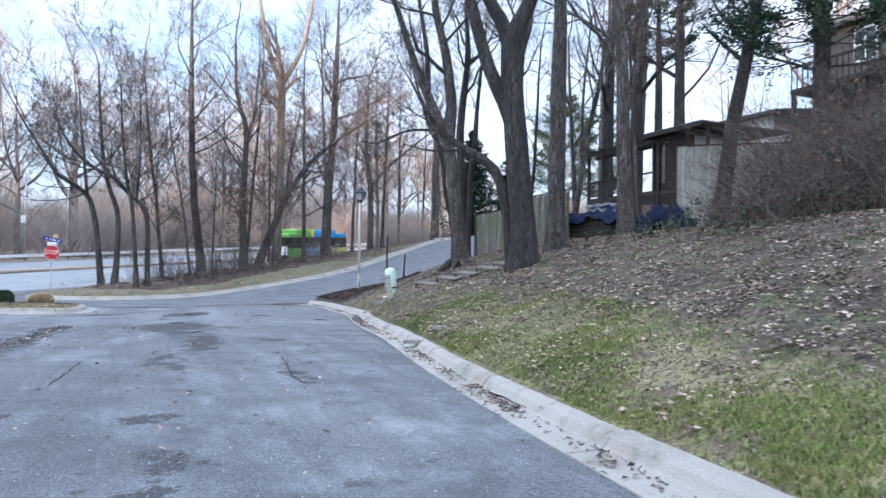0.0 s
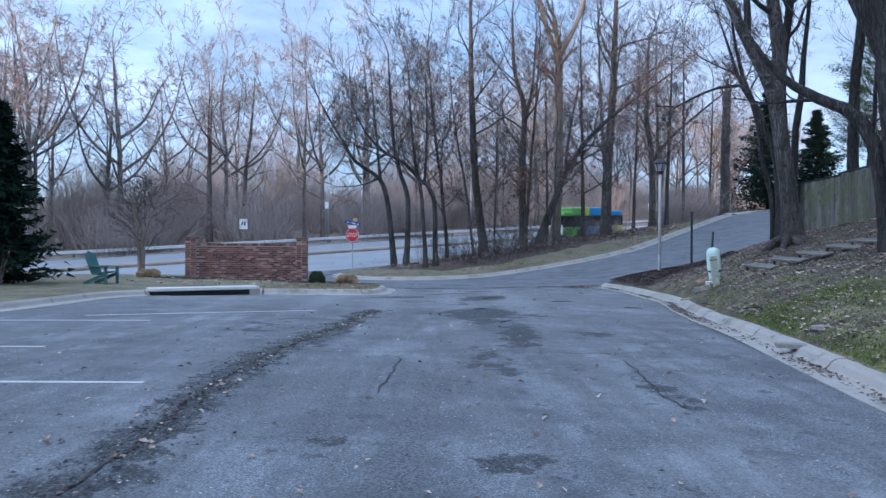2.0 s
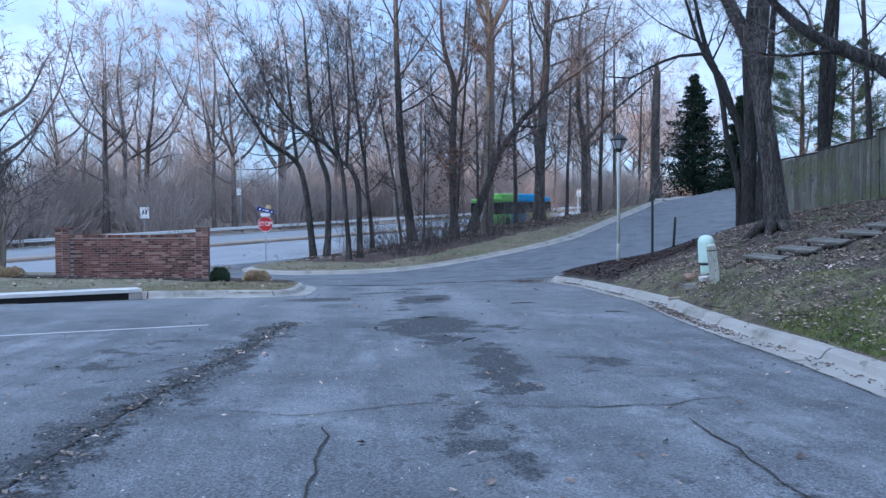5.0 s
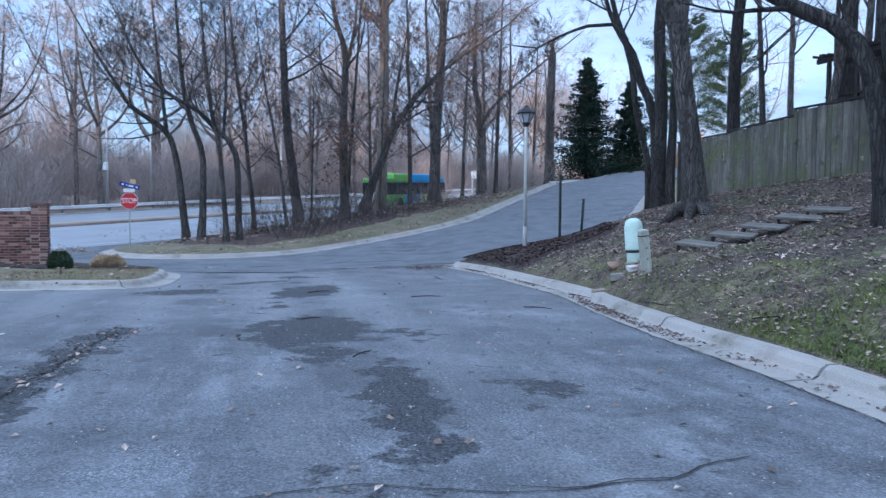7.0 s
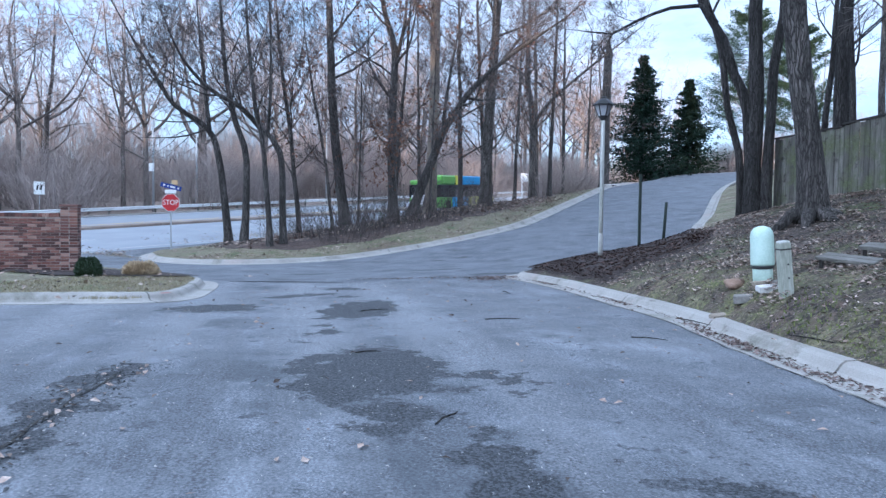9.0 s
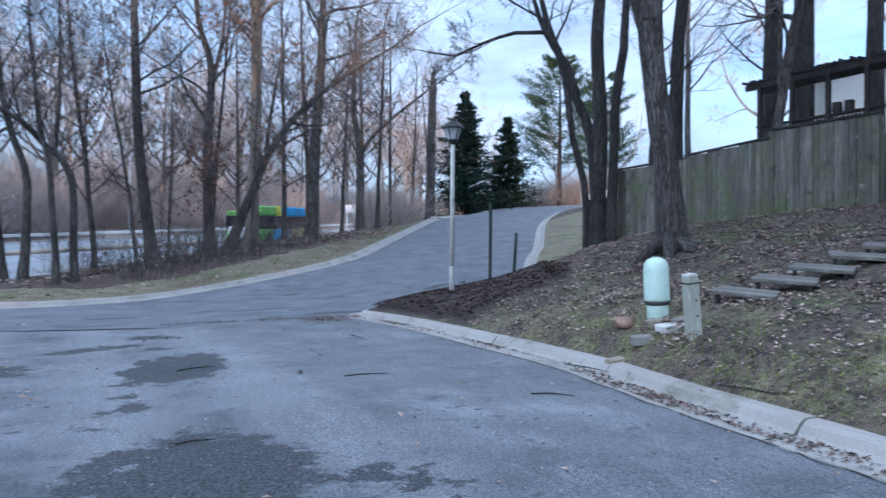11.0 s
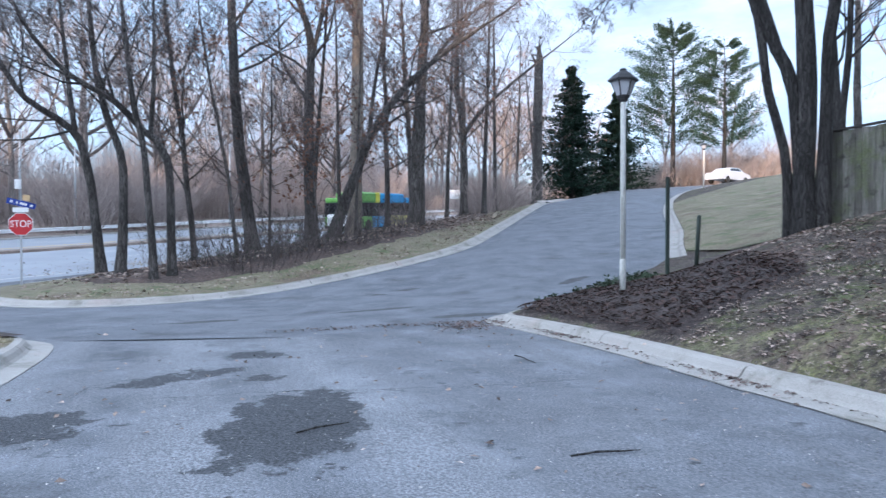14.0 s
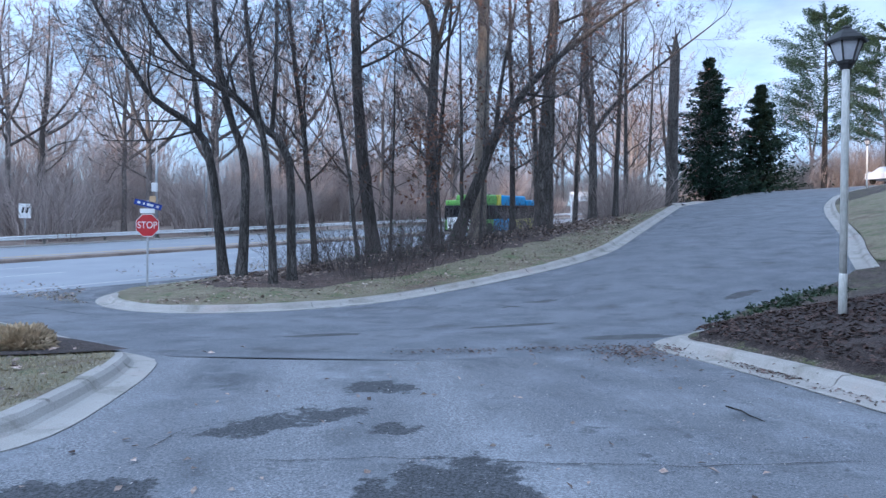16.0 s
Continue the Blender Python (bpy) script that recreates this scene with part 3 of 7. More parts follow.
KERB_LEFT = spline([(-8.0, -14), (-8.0, 0), (-8.3, 6), (-9.2, 10), (-10.3, 13.6), (-9.6, 15.5), (-8.42, 17.0), (-7, 17.9), (-5.7, 18.6), (-5.35, 19.5), (-5.9, 21), (-6.8, 22.9), (-7.5, 23.9), (-8.6, 24.4), (-10, 25.2), (-13, 26.8), (-18, 28.6), (-24, 29.5), (-34, 16), (-50, -12)], 0.5)
KERB_FAR = spline([(12, 110), (16, 92), (12, 82), (6.9, 75.5), (4.9, 70.5), (3.2, 66), (2.1, 60.5), (0.08, 49.4), (-1.3, 42.6), (-3.4, 38.4), (-5.9, 35), (-7.9, 32.7), (-9.5, 31), (-11.2, 30.1), (-13.2, 30.3), (-15.4, 31.9), (-17.2, 34.6), (-17.5, 36.8), (-15, 41.6), (-2, 64), (18, 98), (24, 109)], 0.6)


def near(line, x, y):
    """Distance from a line of points."""
    return min((p[0] - x) ** 2 + (p[1] - y) ** 2 for p in line) ** 0.5


BANK_LINE = KERB_RIGHT + BED_EDGE + KERB_SIDE_R


def bank_z(x, y):
    d = max(0.0, min(26.0, near(BANK_LINE, x, y) - 0.55))
    c = 0.40 - 0.09 * ease(22.5, 26, y) * ease(6, 3, x) - 0.06 * ease(23, 29, y) - 0.18 * ease(31, 42, y) - 0.14 * ease(28, 32, y) * ease(7, 3.5, x)
    lump = 0.05 * noise.noise((x * 0.6, y * 0.6, 3.1)) * min(1.0, d)
    return road_z(x, y) + 0.15 * (1 - 0.8 * ease(28, 30, y) * ease(37, 35, y)) + c * min(d, 7.0) ** 0.9 + 0.11 * max(0.0, d - 7.0) + 0.23 * ease(0.0, 0.5, d) * ease(2.7, 0.8, d) * ease(13.5, 16.6, y) * ease(22.0, 19.3, y) + lump


def left_z(x, y):
    d = near(KERB_LEFT, x, y)
    return road_z(x, y) + 0.15 + 0.025 * min(d, 6) + 0.04 * noise.noise((x * 0.5, y * 0.5, 7.7)) * min(1.0, d)


def far_z(x, y):
    d = near(KERB_FAR, x, y)
    return road_z(x, y) + 0.15 + 0.32 * ease(0.5, 5, d) * ease(70, 45, y) + 0.05 * noise.noise((x * 0.5, y * 0.5, 1.7)) * min(1.0, d)


def wood_z(x, y):
    u, n = along(x, y)
    return road_z(x, y) + 0.05 + 0.04 * max(0, n - 62) + 0.05 * max(0, n - 84) + 0.3 * noise.noise((x * 0.08, y * 0.08, 4.2))


def sheet(name, outline, height, mat, label, spacing, kind="structure", lift=0.0):
    """One surface inside an outline, triangulated over a grid, at the given heights."""
    pts = [Vector((p[0], p[1])) for p in outline]
    n = len(pts)
    xs, ys = [p.x for p in pts], [p.y for p in pts]
    inner = []
    rnd = random.Random(5)
    gx = min(xs)
    while gx < max(xs):
        gy = min(ys)
        while gy < max(ys):
            q = (gx + rnd.uniform(-0.2, 0.2) * spacing, gy + rnd.uniform(-0.2, 0.2) * spacing)
            c = False
            j = n - 1
            for i in range(n):
                if (ys[i] > q[1]) != (ys[j] > q[1]) and q[0] < (xs[j] - xs[i]) * (q[1] - ys[i]) / (ys[j] - ys[i]) + xs[i]:
                    c = not c
                j = i
            if c:
                inner.append(Vector(q))
            gy += spacing
        gx += spacing
    vs, _, fs, *_ = delaunay_2d_cdt(pts + inner, [], [list(range(n))], 1, 1e-4)
    return solid(name, ([(v.x, v.y, height(v.x, v.y) + lift) for v in vs], [list(f) for f in fs], True), mat, label, "ground", kind=kind)


def shifted(line, d):
    """The line moved d to its right."""
    out = []
    for i, p in enumerate(line):
        t = (Vector(line[min(i + 1, len(line) - 1)]) - Vector(line[max(i - 1, 0)])).normalized()
        out.append(Vector((p[0] + t.y * d, p[1] - t.x * d)))
    return out


# paved level that runs on to the horizon under everything
gv, gf = [], []
gx = [-900, -400, -200, -120, -80, -60] + [-50 + 1.0 * k for k in range(40)] + [-10 + 0.25 * k for k in range(80)] + [10 + 1.0 * k for k in range(32)] + [45, 60, 90, 160, 400, 900]
gy = [-900, -400, -150, -60, -30] + [-20 + 1.0 * k for k in range(17)] + [-3 + 0.25 * k for k in range(132)] + [30 + 1.0 * k for k in range(81)] + [115, 125, 140, 180, 400, 900]
for y in gy:
    for x in gx:
        gv.append((x, y, road_z(x, y)))
for j in range(len(gy) - 1):
    for i in range(len(gx) - 1):
        a = j * len(gx) + i
        gf.append((a, a + 1, a + 1 + len(gx), a + len(gx)))
lot = solid("ground", (gv, gf, True), ASPHALT, "worn grey asphalt of the lot, cracked and patched", "ground", kind="structure")

SEAM = spline([(4.2, -0.8), (2.6, 1.2), (1.4, 3.5), (0.4, 5.4), (-0.45, 7.6), (-1.3, 10.5), (-2.2, 13.3)], 0.25)
# tarred patches on the lot: centre, half width, half length, turn, strength
TAR = ((-1.65, 18.5, 0.6, 1.25, 0.25, 1.3), (-3.7, 20.75, 0.45, 0.75, -0.4, 1.0), (-3.5, 22.5, 0.55, 0.55, 0.3, 0.8), (-4.1, 18.1, 0.9, 0.6, 0.5, 1.2), (-2.7, 20.6, 0.22, 0.28, 0, 1.0), (0.1, 13.8, 0.75, 1.2, 0.3, 1.25), (1.35, 13.6, 0.45, 0.8, -0.3, 0.65), (2.0, 10.7, 0.3, 1.7, 0.35, 1.15),
       (3.0, 11.4, 0.45, 0.8, 0.3, 0.7), (0.7, 12.6, 0.4, 1.1, 0.2, 0.8), (4.1, 4.1, 0.3, 0.28, 0, 0.9), (2.7, 4.1, 0.22, 0.18, 0, 0.9), (2.4, 8.0, 0.5, 1.4, 0.4, 0.55), (-1.2, 16.0, 0.5, 1.6, 0.4, 0.42), (-2.6, 10.0, 0.6, 2.4, 0.4, 0.5), (4.6, 7.2, 0.25, 1.2, 0.45, 0.7), (5.2, 2.0, 0.5, 1.6, 0.5, 0.5))


def tar_at(x, y):
    v = 0.0
    for cx, cy, rx, ry, tr, st in TAR:
        c, s_ = math.cos(tr), math.sin(tr)
        dx, dy = (c * (x - cx) + s_ * (y - cy)) / rx, (-s_ * (x - cx) + c * (y - cy)) / ry
        v = max(v, st * ease(1.7, 0.3, math.hypot(dx, dy)))
    if -2 < y < 14:
        v = max(v, 0.8 * ease(0.7, 0.06, near(SEAM, x, y)))
    return v


def worn_at(x, y):
    """Pale strips that wheels have polished, running with the kerb, and the paler bay side of the seam."""
    across = (x - 7.1) * 0.908 + (y + 2.2) * 0.42
    strip = max(ease(0.75, 0.1, abs(across + 0.1)), ease(0.7, 0.1, abs(across - 1.5)), 0.8 * ease(0.6, 0.1, abs(across + 1.9)), 0.9 * ease(0.8, 0.1, abs(across + 3.6)))
    return 0.3 * strip + 0.34 * ease(10, 17, y) + 0.2 * ease(-4.2, -5.4, across)


for key, fn in (("tar", tar_at), ("worn", worn_at)):
    at_ = lot.data.attributes.new(key, "FLOAT", "POINT")
    at_.data.foreach_set("value", [fn(v[0], v[1]) if -12 < v[0] < 12 and -5 < v[1] < 32 else 0.0 for v in gv])

# newer asphalt of the side road and of the main road
sheet("side_road", [(-3.6, 24.6), (-0.5, 25.6)] + [p.to_tuple() for p in shifted(BED_EDGE + KERB_SIDE_R[1:], -0.1)] + [(30, 96), (17, 92.5)] + [(12.5, 83), (7.3, 76), (5.2, 70.6), (3.5, 66), (2.4, 60.5), (0.4, 49.4), (-1.0, 42.6), (-3.2, 38.2), (-5.7, 34.8), (-7.7, 32.5), (-9.4, 30.8), (-11.2, 29.8), (-13.4, 30), (-15.7, 31.7), (-17.7, 34.6), (-20.5, 36), (-23.6, 30.2), (-18, 28.8), (-13, 27), (-10, 25.4), (-7.4, 24.2)],
      road_z, ASPHALT_SIDE, "smoother grey asphalt of the rising side road", 1.0, lift=0.005)
sheet("main_road", [at_main(u, 35.3) for u in range(-60, 131, 4)] + [at_main(u, 60.8) for u in range(130, -61, -4)], road_z, ASPHALT_SMOOTH, "pale grey asphalt of the wide main road", 3.0, lift=0.009)

# verges and banks
back_r = shifted(KERB_RIGHT, 0.54) + shifted(BED_EDGE, 0.05)[1:-1] + shifted(KERB_SIDE_R, 0.55)
bank_out = [p.to_tuple() for p in back_r]
LAWN_END = [(10.3, 1.5), (10.0, 3), (9.6, 5.5), (9.2, 8), (8.6, 11), (7.7, 13.6), (6.6, 15.2), (5.6, 16.4), (4.7, 17.3)]
MULCH_LINE = [(4.4, 23.1), (4.9, 24.5), (4.7, 26.5), (4.0, 28.5), (3.0, 30.2)]
bank = sheet("bank", bank_out + [(50, 92), (50, -12), (13.2, -12)], bank_z, BANK, "leaf-strewn bank with mossy winter lawn along the kerb", 0.6)
EDGE = [Vector(p) for p in spline(LAWN_END, 0.5)]


def lawn_share(x, y):
    """1 on the lawn along the kerb, falling away up the bank and towards the bed."""
    e = min(EDGE, key=lambda q: (q.x - x) ** 2 + (q.y - y) ** 2)
    d, de = near(KERB_RIGHT, x, y), near(KERB_RIGHT, e.x, e.y)
    if y > 17.3:
        return 0.2 + 0.34 * ease(6.0, 1.0, d) * ease(26, 20, y)
    return 0.36 + 0.34 * ease(0.9, -0.9, d - de) * (1 - 0.62 * ease(5, 13, y)) if d < de + 3 else 0.3


att = bank.data.attributes.new("lawn", "FLOAT", "POINT")
att.data.foreach_set("value", [lawn_share(v.co.x, v.co.y) if -3 < v.co.y < 25 and v.co.x < 16 else 0.2 for v in bank.data.vertices])
bed = [p.to_tuple() for p in shifted(KERB_RIGHT, 0.58) if 22.4 < p[1] < 28] + [p.to_tuple() for p in shifted(BED_EDGE, 0.35)[1:5]]
bed_rim = [p.to_tuple() for p in reversed(spline([Vector(q) for q in [(2.5, 22.2)] + MULCH_LINE], 0.3))]
bed_rim = [(x + 0.16 * noise.noise((x * 2, y * 2, 3)), y + 0.16 * noise.noise((x * 2, y * 2, 8))) for x, y in bed_rim]
sheet("planting_bed", bed + bed_rim, lambda x, y: bank_z(x, y) - 0.06 + 0.11 * min(1, min(near(bed_rim, x, y), near(bed, x, y)) * 2.2) + 0.05 * noise.noise((x * 3, y * 3, 2)), MULCH, "dark shredded bark mulch bed beside the kerb", 0.3, lift=0.025)
sheet("side_lawn", [p.to_tuple() for p in shifted(KERB_SIDE_R, 0.56)[1:22]] + [(26, 76), (22, 64), (18, 52), (14, 43), (10.5, 36.5), (8.4, 34.2), (7.0, 34.8)], bank_z, VERGE, "pale winter grass beside the side road", 0.8, lift=0.03)
sheet("far_verge", [p.to_tuple() for p in shifted(KERB_FAR, 0.5)], far_z, VERGE, "pale winter grass verge between the roads", 0.9)
sheet("left_verge", [p.to_tuple() for p in shifted(KERB_LEFT, -0.55)] + [(-70, -12), (-70, -20), (-8.6, -20)], left_z, VERGE, "pale winter grass of the entrance island", 0.7)
solid("woodland_floor", (lambda us, ns: ([(*at_main(u, n), wood_z(*at_main(u, n))) for n in ns for u in us],
      [(j * len(us) + i, j * len(us) + i + 1, (j + 1) * len(us) + i + 1, (j + 1) * len(us) + i) for j in range(len(ns) - 1) for i in range(len(us) - 1)], True))(
      list(range(-200, 260, 8)), [61.3, 62, 63, 66, 70, 76, 84, 94, 106, 120, 150, 200]), WOODFLOOR, "brown leaf-covered floor of the woods", "ground", kind="structure")
strip_edge = [(p.x + 0.45 * noise.noise((p.x, p.y, 3)), p.y + 0.45 * noise.noise((p.x, p.y, 9))) for p in spline([(-15.6, 35.9), (-12.4, 33.2), (-9.4, 34.4), (-6.4, 38.4), (-3.6, 44.6), (-1.0, 54.0), (0.9, 66.0), (3.5, 78.0), (10, 95)], 0.5)]
sheet("wood_strip", strip_edge + [(14, 96)] + [at_main(u, 33.9) for u in range(76, 28, -3)], lambda x, y: far_z(x, y) - 0.04 + 0.075 * min(1, near(strip_edge, x, y) * 1.1), LITTER_STRIP, "brown leaf litter under the roadside trees", 0.9, lift=0.0)
island = [p.to_tuple() for p in spline([(-7.7, 23.6), (-8.6, 22.3), (-10.2, 21.6), (-12, 21.6), (-15.5, 19.9), (-16.8, 20.6), (-16.2, 22.8), (-12.6, 24.9), (-9.5, 24.3), (-7.7, 23.6)], 0.35)][:-1]
sheet("island_bed", island, left_z, MULCH, "dark mulch bed around the brick sign wall", 0.35, lift=0.03)


# ---- kerbs ----
PROFILE = [(0.0, -0.05), (0.0, 0.012), (0.30, 0.022), (0.345, 0.05), (0.39, 0.115), (0.44, 0.15), (0.58, 0.158), (0.60, 0.14), (0.60, -0.1)]


def kerb(name, line, side, label, height=1.0, piece=3.0, profile=PROFILE, mat=None):
    """A cast kerb along a line, in lengths divided by open joints. side: 1 lies to the line's right."""
    top = thing(name, label, "kerb", kind="structure")
    pts = [Vector((p[0], p[1])) for p in line]
    dist = [0.0]
    for a, b in zip(pts, pts[1:]):
        dist.append(dist[-1] + (b - a).length)

    def at(s):
        i = max(0, min(len(pts) - 2, next((k for k in range(len(dist) - 1) if dist[k + 1] >= s), len(pts) - 2)))
        f = (s - dist[i]) / max(1e-6, dist[i + 1] - dist[i])
        a, b = pts[max(0, i - 1)], pts[min(len(pts) - 1, i + 2)]
        t = (b - a).normalized()
        return pts[i].lerp(pts[i + 1], f), Vector((t.y, -t.x)) * side
    s, rnd = 0.0, random.Random(3)
    while s < dist[-1] - 0.3:
        e = min(dist[-1], s + piece)
        vs, fs = [], []
        steps = max(2, round((e - s) / 0.35))
        dz = rnd.uniform(-0.008, 0.008)
        gap = rnd.choice((0.008, 0.012, 0.022))
        for k in range(steps + 1):
            p, nrm = at(s + gap + (e - s - 2 * gap) * k / steps)
            z = road_z(p.x, p.y)
            for d, h in profile:
                chip = 0.012 * noise.noise((p.x * 4, p.y * 4, d * 9))
                q = p + nrm * (d + chip)
                vs.append((q.x, q.y, z + (h * height if h > 0 else h) + (dz + chip * 0.6 if h > 0.04 else 0)))
        m = len(profile)
        for k in range(steps):
            for j in range(m - 1):
                a = k * m + j
                fs.append((a, a + 1, a + 1 + m, a + m) if side < 0 else (a + m, a + 1 + m, a + 1, a))
        fs += [tuple(range(m)), tuple(range(steps * m, steps * m + m))]
        part("kerb_length", (vs, fs), mat or CONCRETE, top)
        s = e
    return top


kerb("kerb_bank", KERB_RIGHT, 1, "worn concrete kerb and gutter along the grassy bank", piece=3.0)
kerb("kerb_side_road", KERB_SIDE_R, 1, "pale concrete kerb at the side road's lawn", piece=4.0)
kerb("kerb_far", KERB_FAR[2:], 1, "concrete kerb sweeping along the wooded verge", piece=4.0)
kerb("kerb_island", KERB_LEFT, -1, "concrete kerb around the entrance island", piece=3.2)
kerb("kerb_main_road", [at_main(u, 61.0) for u in range(-60, 130, 3)], -1, "low concrete edge below the guardrail", piece=12, profile=[(0, -0.05), (0, 0.1), (0.25, 0.12), (0.3, -0.1)])


# ---- road markings, patches, cracks ----
def ribbon(line, width, height, lift):
    pts = [Vector((p[0], p[1])) for p in line]
    l, r = shifted(pts, -width / 2), shifted(pts, width / 2)
    vs = [(p.x, p.y, height(p.x, p.y) + lift) for a in zip(l, r) for p in a]
    return vs, [(2 * i, 2 * i + 1, 2 * i + 3, 2 * i + 2) for i in range(len(pts) - 1)]


for n_, mat, w in ((49.2, YELLOW, 0.3), (52.3, YELLOW, 0.3), (36.3, ROADWHITE, 0.12), (60.2, ROADWHITE, 0.12)):
    solid("road_line", ribbon([at_main(u, n_) for u in range(-60, 131, 3)], w, road_z, 0.016), mat, "painted line along the main road", "road marking", kind="structure")
for n_ in (41.6, 45.2, 56.4):
    for u in range(-40, 110, 12):
        solid("lane_dash", ribbon([at_main(u, n_), at_main(u + 3, n_)], 0.12, road_z, 0.016), ROADWHITE, "white painted lane dash on the main road", "road marking", group="lane dashes", kind="structure")
median = kerb("median", [at_main(u, 50.0) for u in range(-60, 131, 3)], 1, "low concrete median dividing the main road", piece=15, profile=[(0, -0.05), (0, 0.1), (0.08, 0.14), (1.5, 0.14), (1.58, 0.1), (1.58, -0.05)], mat=WOODFLOOR)
for a, b in (((-4.9, 3.0), (-0.3, 5.1)), ((-1.4, 1.6), (0.75, 2.65)), ((-6.2, 5.2), (-3.6, 6.4)), ((-6.9, 9.7), (-3.4, 12.8)), ((-7.8, 8.2), (-5.0, 9.6))):
    solid("parking_line", ribbon([Vector(a).lerp(Vector(b), k / 6) for k in range(7)], 0.1, road_z, 0.006), ROADWHITE, "worn white parking bay line on the asphalt", "road marking", group="parking lines", kind="structure")


def blot(cx, cy, rx, ry, turn, seed):
    """A ragged flat patch."""
    vs, fs = [(cx, cy, road_z(cx, cy) + 0.007)], []
    for ring, f in ((1, 0.45), (2, 0.8), (3, 1.0)):
        for k in range(72):
            a = 2 * math.pi * k / 72
            r = f * (1 + 0.34 * noise.noise((math.cos(a) * 1.6 + seed, math.sin(a) * 1.6, seed * 3)) + 0.24 * noise.noise((math.cos(a) * 3, math.sin(a) * 4 + seed, 1)) + 0.1 * noise.noise((math.cos(a) * 13, math.sin(a) * 15 + seed, 4)))
            x, y = rx * r * math.cos(a), ry * r * math.sin(a)
            c, s = math.cos(turn), math.sin(turn)
            px, py = cx + c * x - s * y, cy + s * x + c * y
            vs.append((px, py, road_z(px, py) + 0.007))
    for k in range(72):
        k2 = (k + 1) % 72
        fs.append((0, 1 + k, 1 + k2))
        for j in (0, 1):
            fs.append((1 + j * 72 + k, 1 + j * 72 + 72 + k, 1 + j * 72 + 72 + k2, 1 + j * 72 + k2))
    return vs, fs


for n, (cx, cy, rx, ry, tr) in enumerate(((-6.2, 27.3, 0.8, 0.2, 0.6), (-2.9, 29.2, 1.0, 0.18, 0.5), (-0.6, 27.6, 0.9, 0.3, 0.35), (-3.0, 32.9, 0.8, 0.22, 0.75), (2.2, 33.6, 0.2, 0.8, -0.6))):
    solid("asphalt_patch", blot(cx, cy, rx, ry, tr, n * 1.7), PATCH, "dark ragged patch of tar on the worn asphalt", "patch", group="asphalt patches", kind="structure")


def crack(pts, width, seed):
    line = spline(pts, 0.12)
    a, b = [], []
    base = [Vector((p[0] + 0.07 * noise.noise((p[0] * 3, p[1] * 3, seed)), p[1] + 0.07 * noise.noise((p[0] * 3, p[1] * 3, seed + 5)))) for p in line]
    for i, p in enumerate(base):
        t = (base[min(i + 1, len(base) - 1)] - base[max(i - 1, 0)]).normalized()
        w = width * (0.5 + 0.9 * abs(noise.noise((p.x * 5, p.y * 5, seed)))) * min(1, i / 4 + 0.1, (len(base) - 1 - i) / 4 + 0.1)
        a.append((p.x + t.y * w, p.y - t.x * w, road_z(p.x, p.y) + 0.009))
        b.append((p.x - t.y * w, p.y + t.x * w, road_z(p.x, p.y) + 0.009))
    n = len(a)
    return a + b, [(i, i + 1, n + i + 1, n + i) for i in range(n - 1)]


for n, (pts, w) in enumerate((
        ([(1.3, 7.9), (1.8, 6.6), (2.2, 5.6)], 0.022), ([(0.0, 8.0), (1.0, 8.1), (1.9, 8.8), (3.2, 9.0), (4.0, 9.4)], 0.014), ([(4.0, 8.9), (4.6, 7.2), (4.9, 6.4), (5.3, 6.2)], 0.02),
        ([(2.8, 9.0), (3.6, 9.2), (4.4, 9.8)], 0.018),
        ([(-3.5, 19.4), (-2.1, 19.8), (-0.3, 20.0), (1.2, 20.5)], 0.012), ([(-4.3, 19.4), (-4.4, 20.2), (-4.0, 20.9)], 0.012), ([(-8.6, 25.4), (-7.7, 26.2), (-5.2, 28.4), (-3.1, 29.7)], 0.02),
        ([(-6.9, 32.6), (-5.4, 31.7)], 0.02), ([(-3.9, 32.3), (-2.5, 33.7), (-0.6, 35.6)], 0.02), ([(-20.5, 30.6), (-16.5, 30.4), (-13, 29)], 0.04), ([(-3.2, 37.2), (0.5, 37.8), (3.6, 38.6)], 0.012))):
    solid("road_crack", crack(pts, w * 0.6, n), CRACK, "dark gritty crack across the asphalt", "crack", group="road cracks", kind="structure")
solid("gutter_joint", crack([p for p in shifted(KERB_RIGHT, -0.02) if 10 < p.y < 25.5][::3], 0.012, 77), CRACK, "dark gritty joint between gutter and asphalt", "crack", kind="structure")
solid("asphalt_seam", crack([p.to_tuple() for p in SEAM], 0.02, 40), CRACK, "crumbling seam along the asphalt with trapped leaves", "crack", kind="structure")


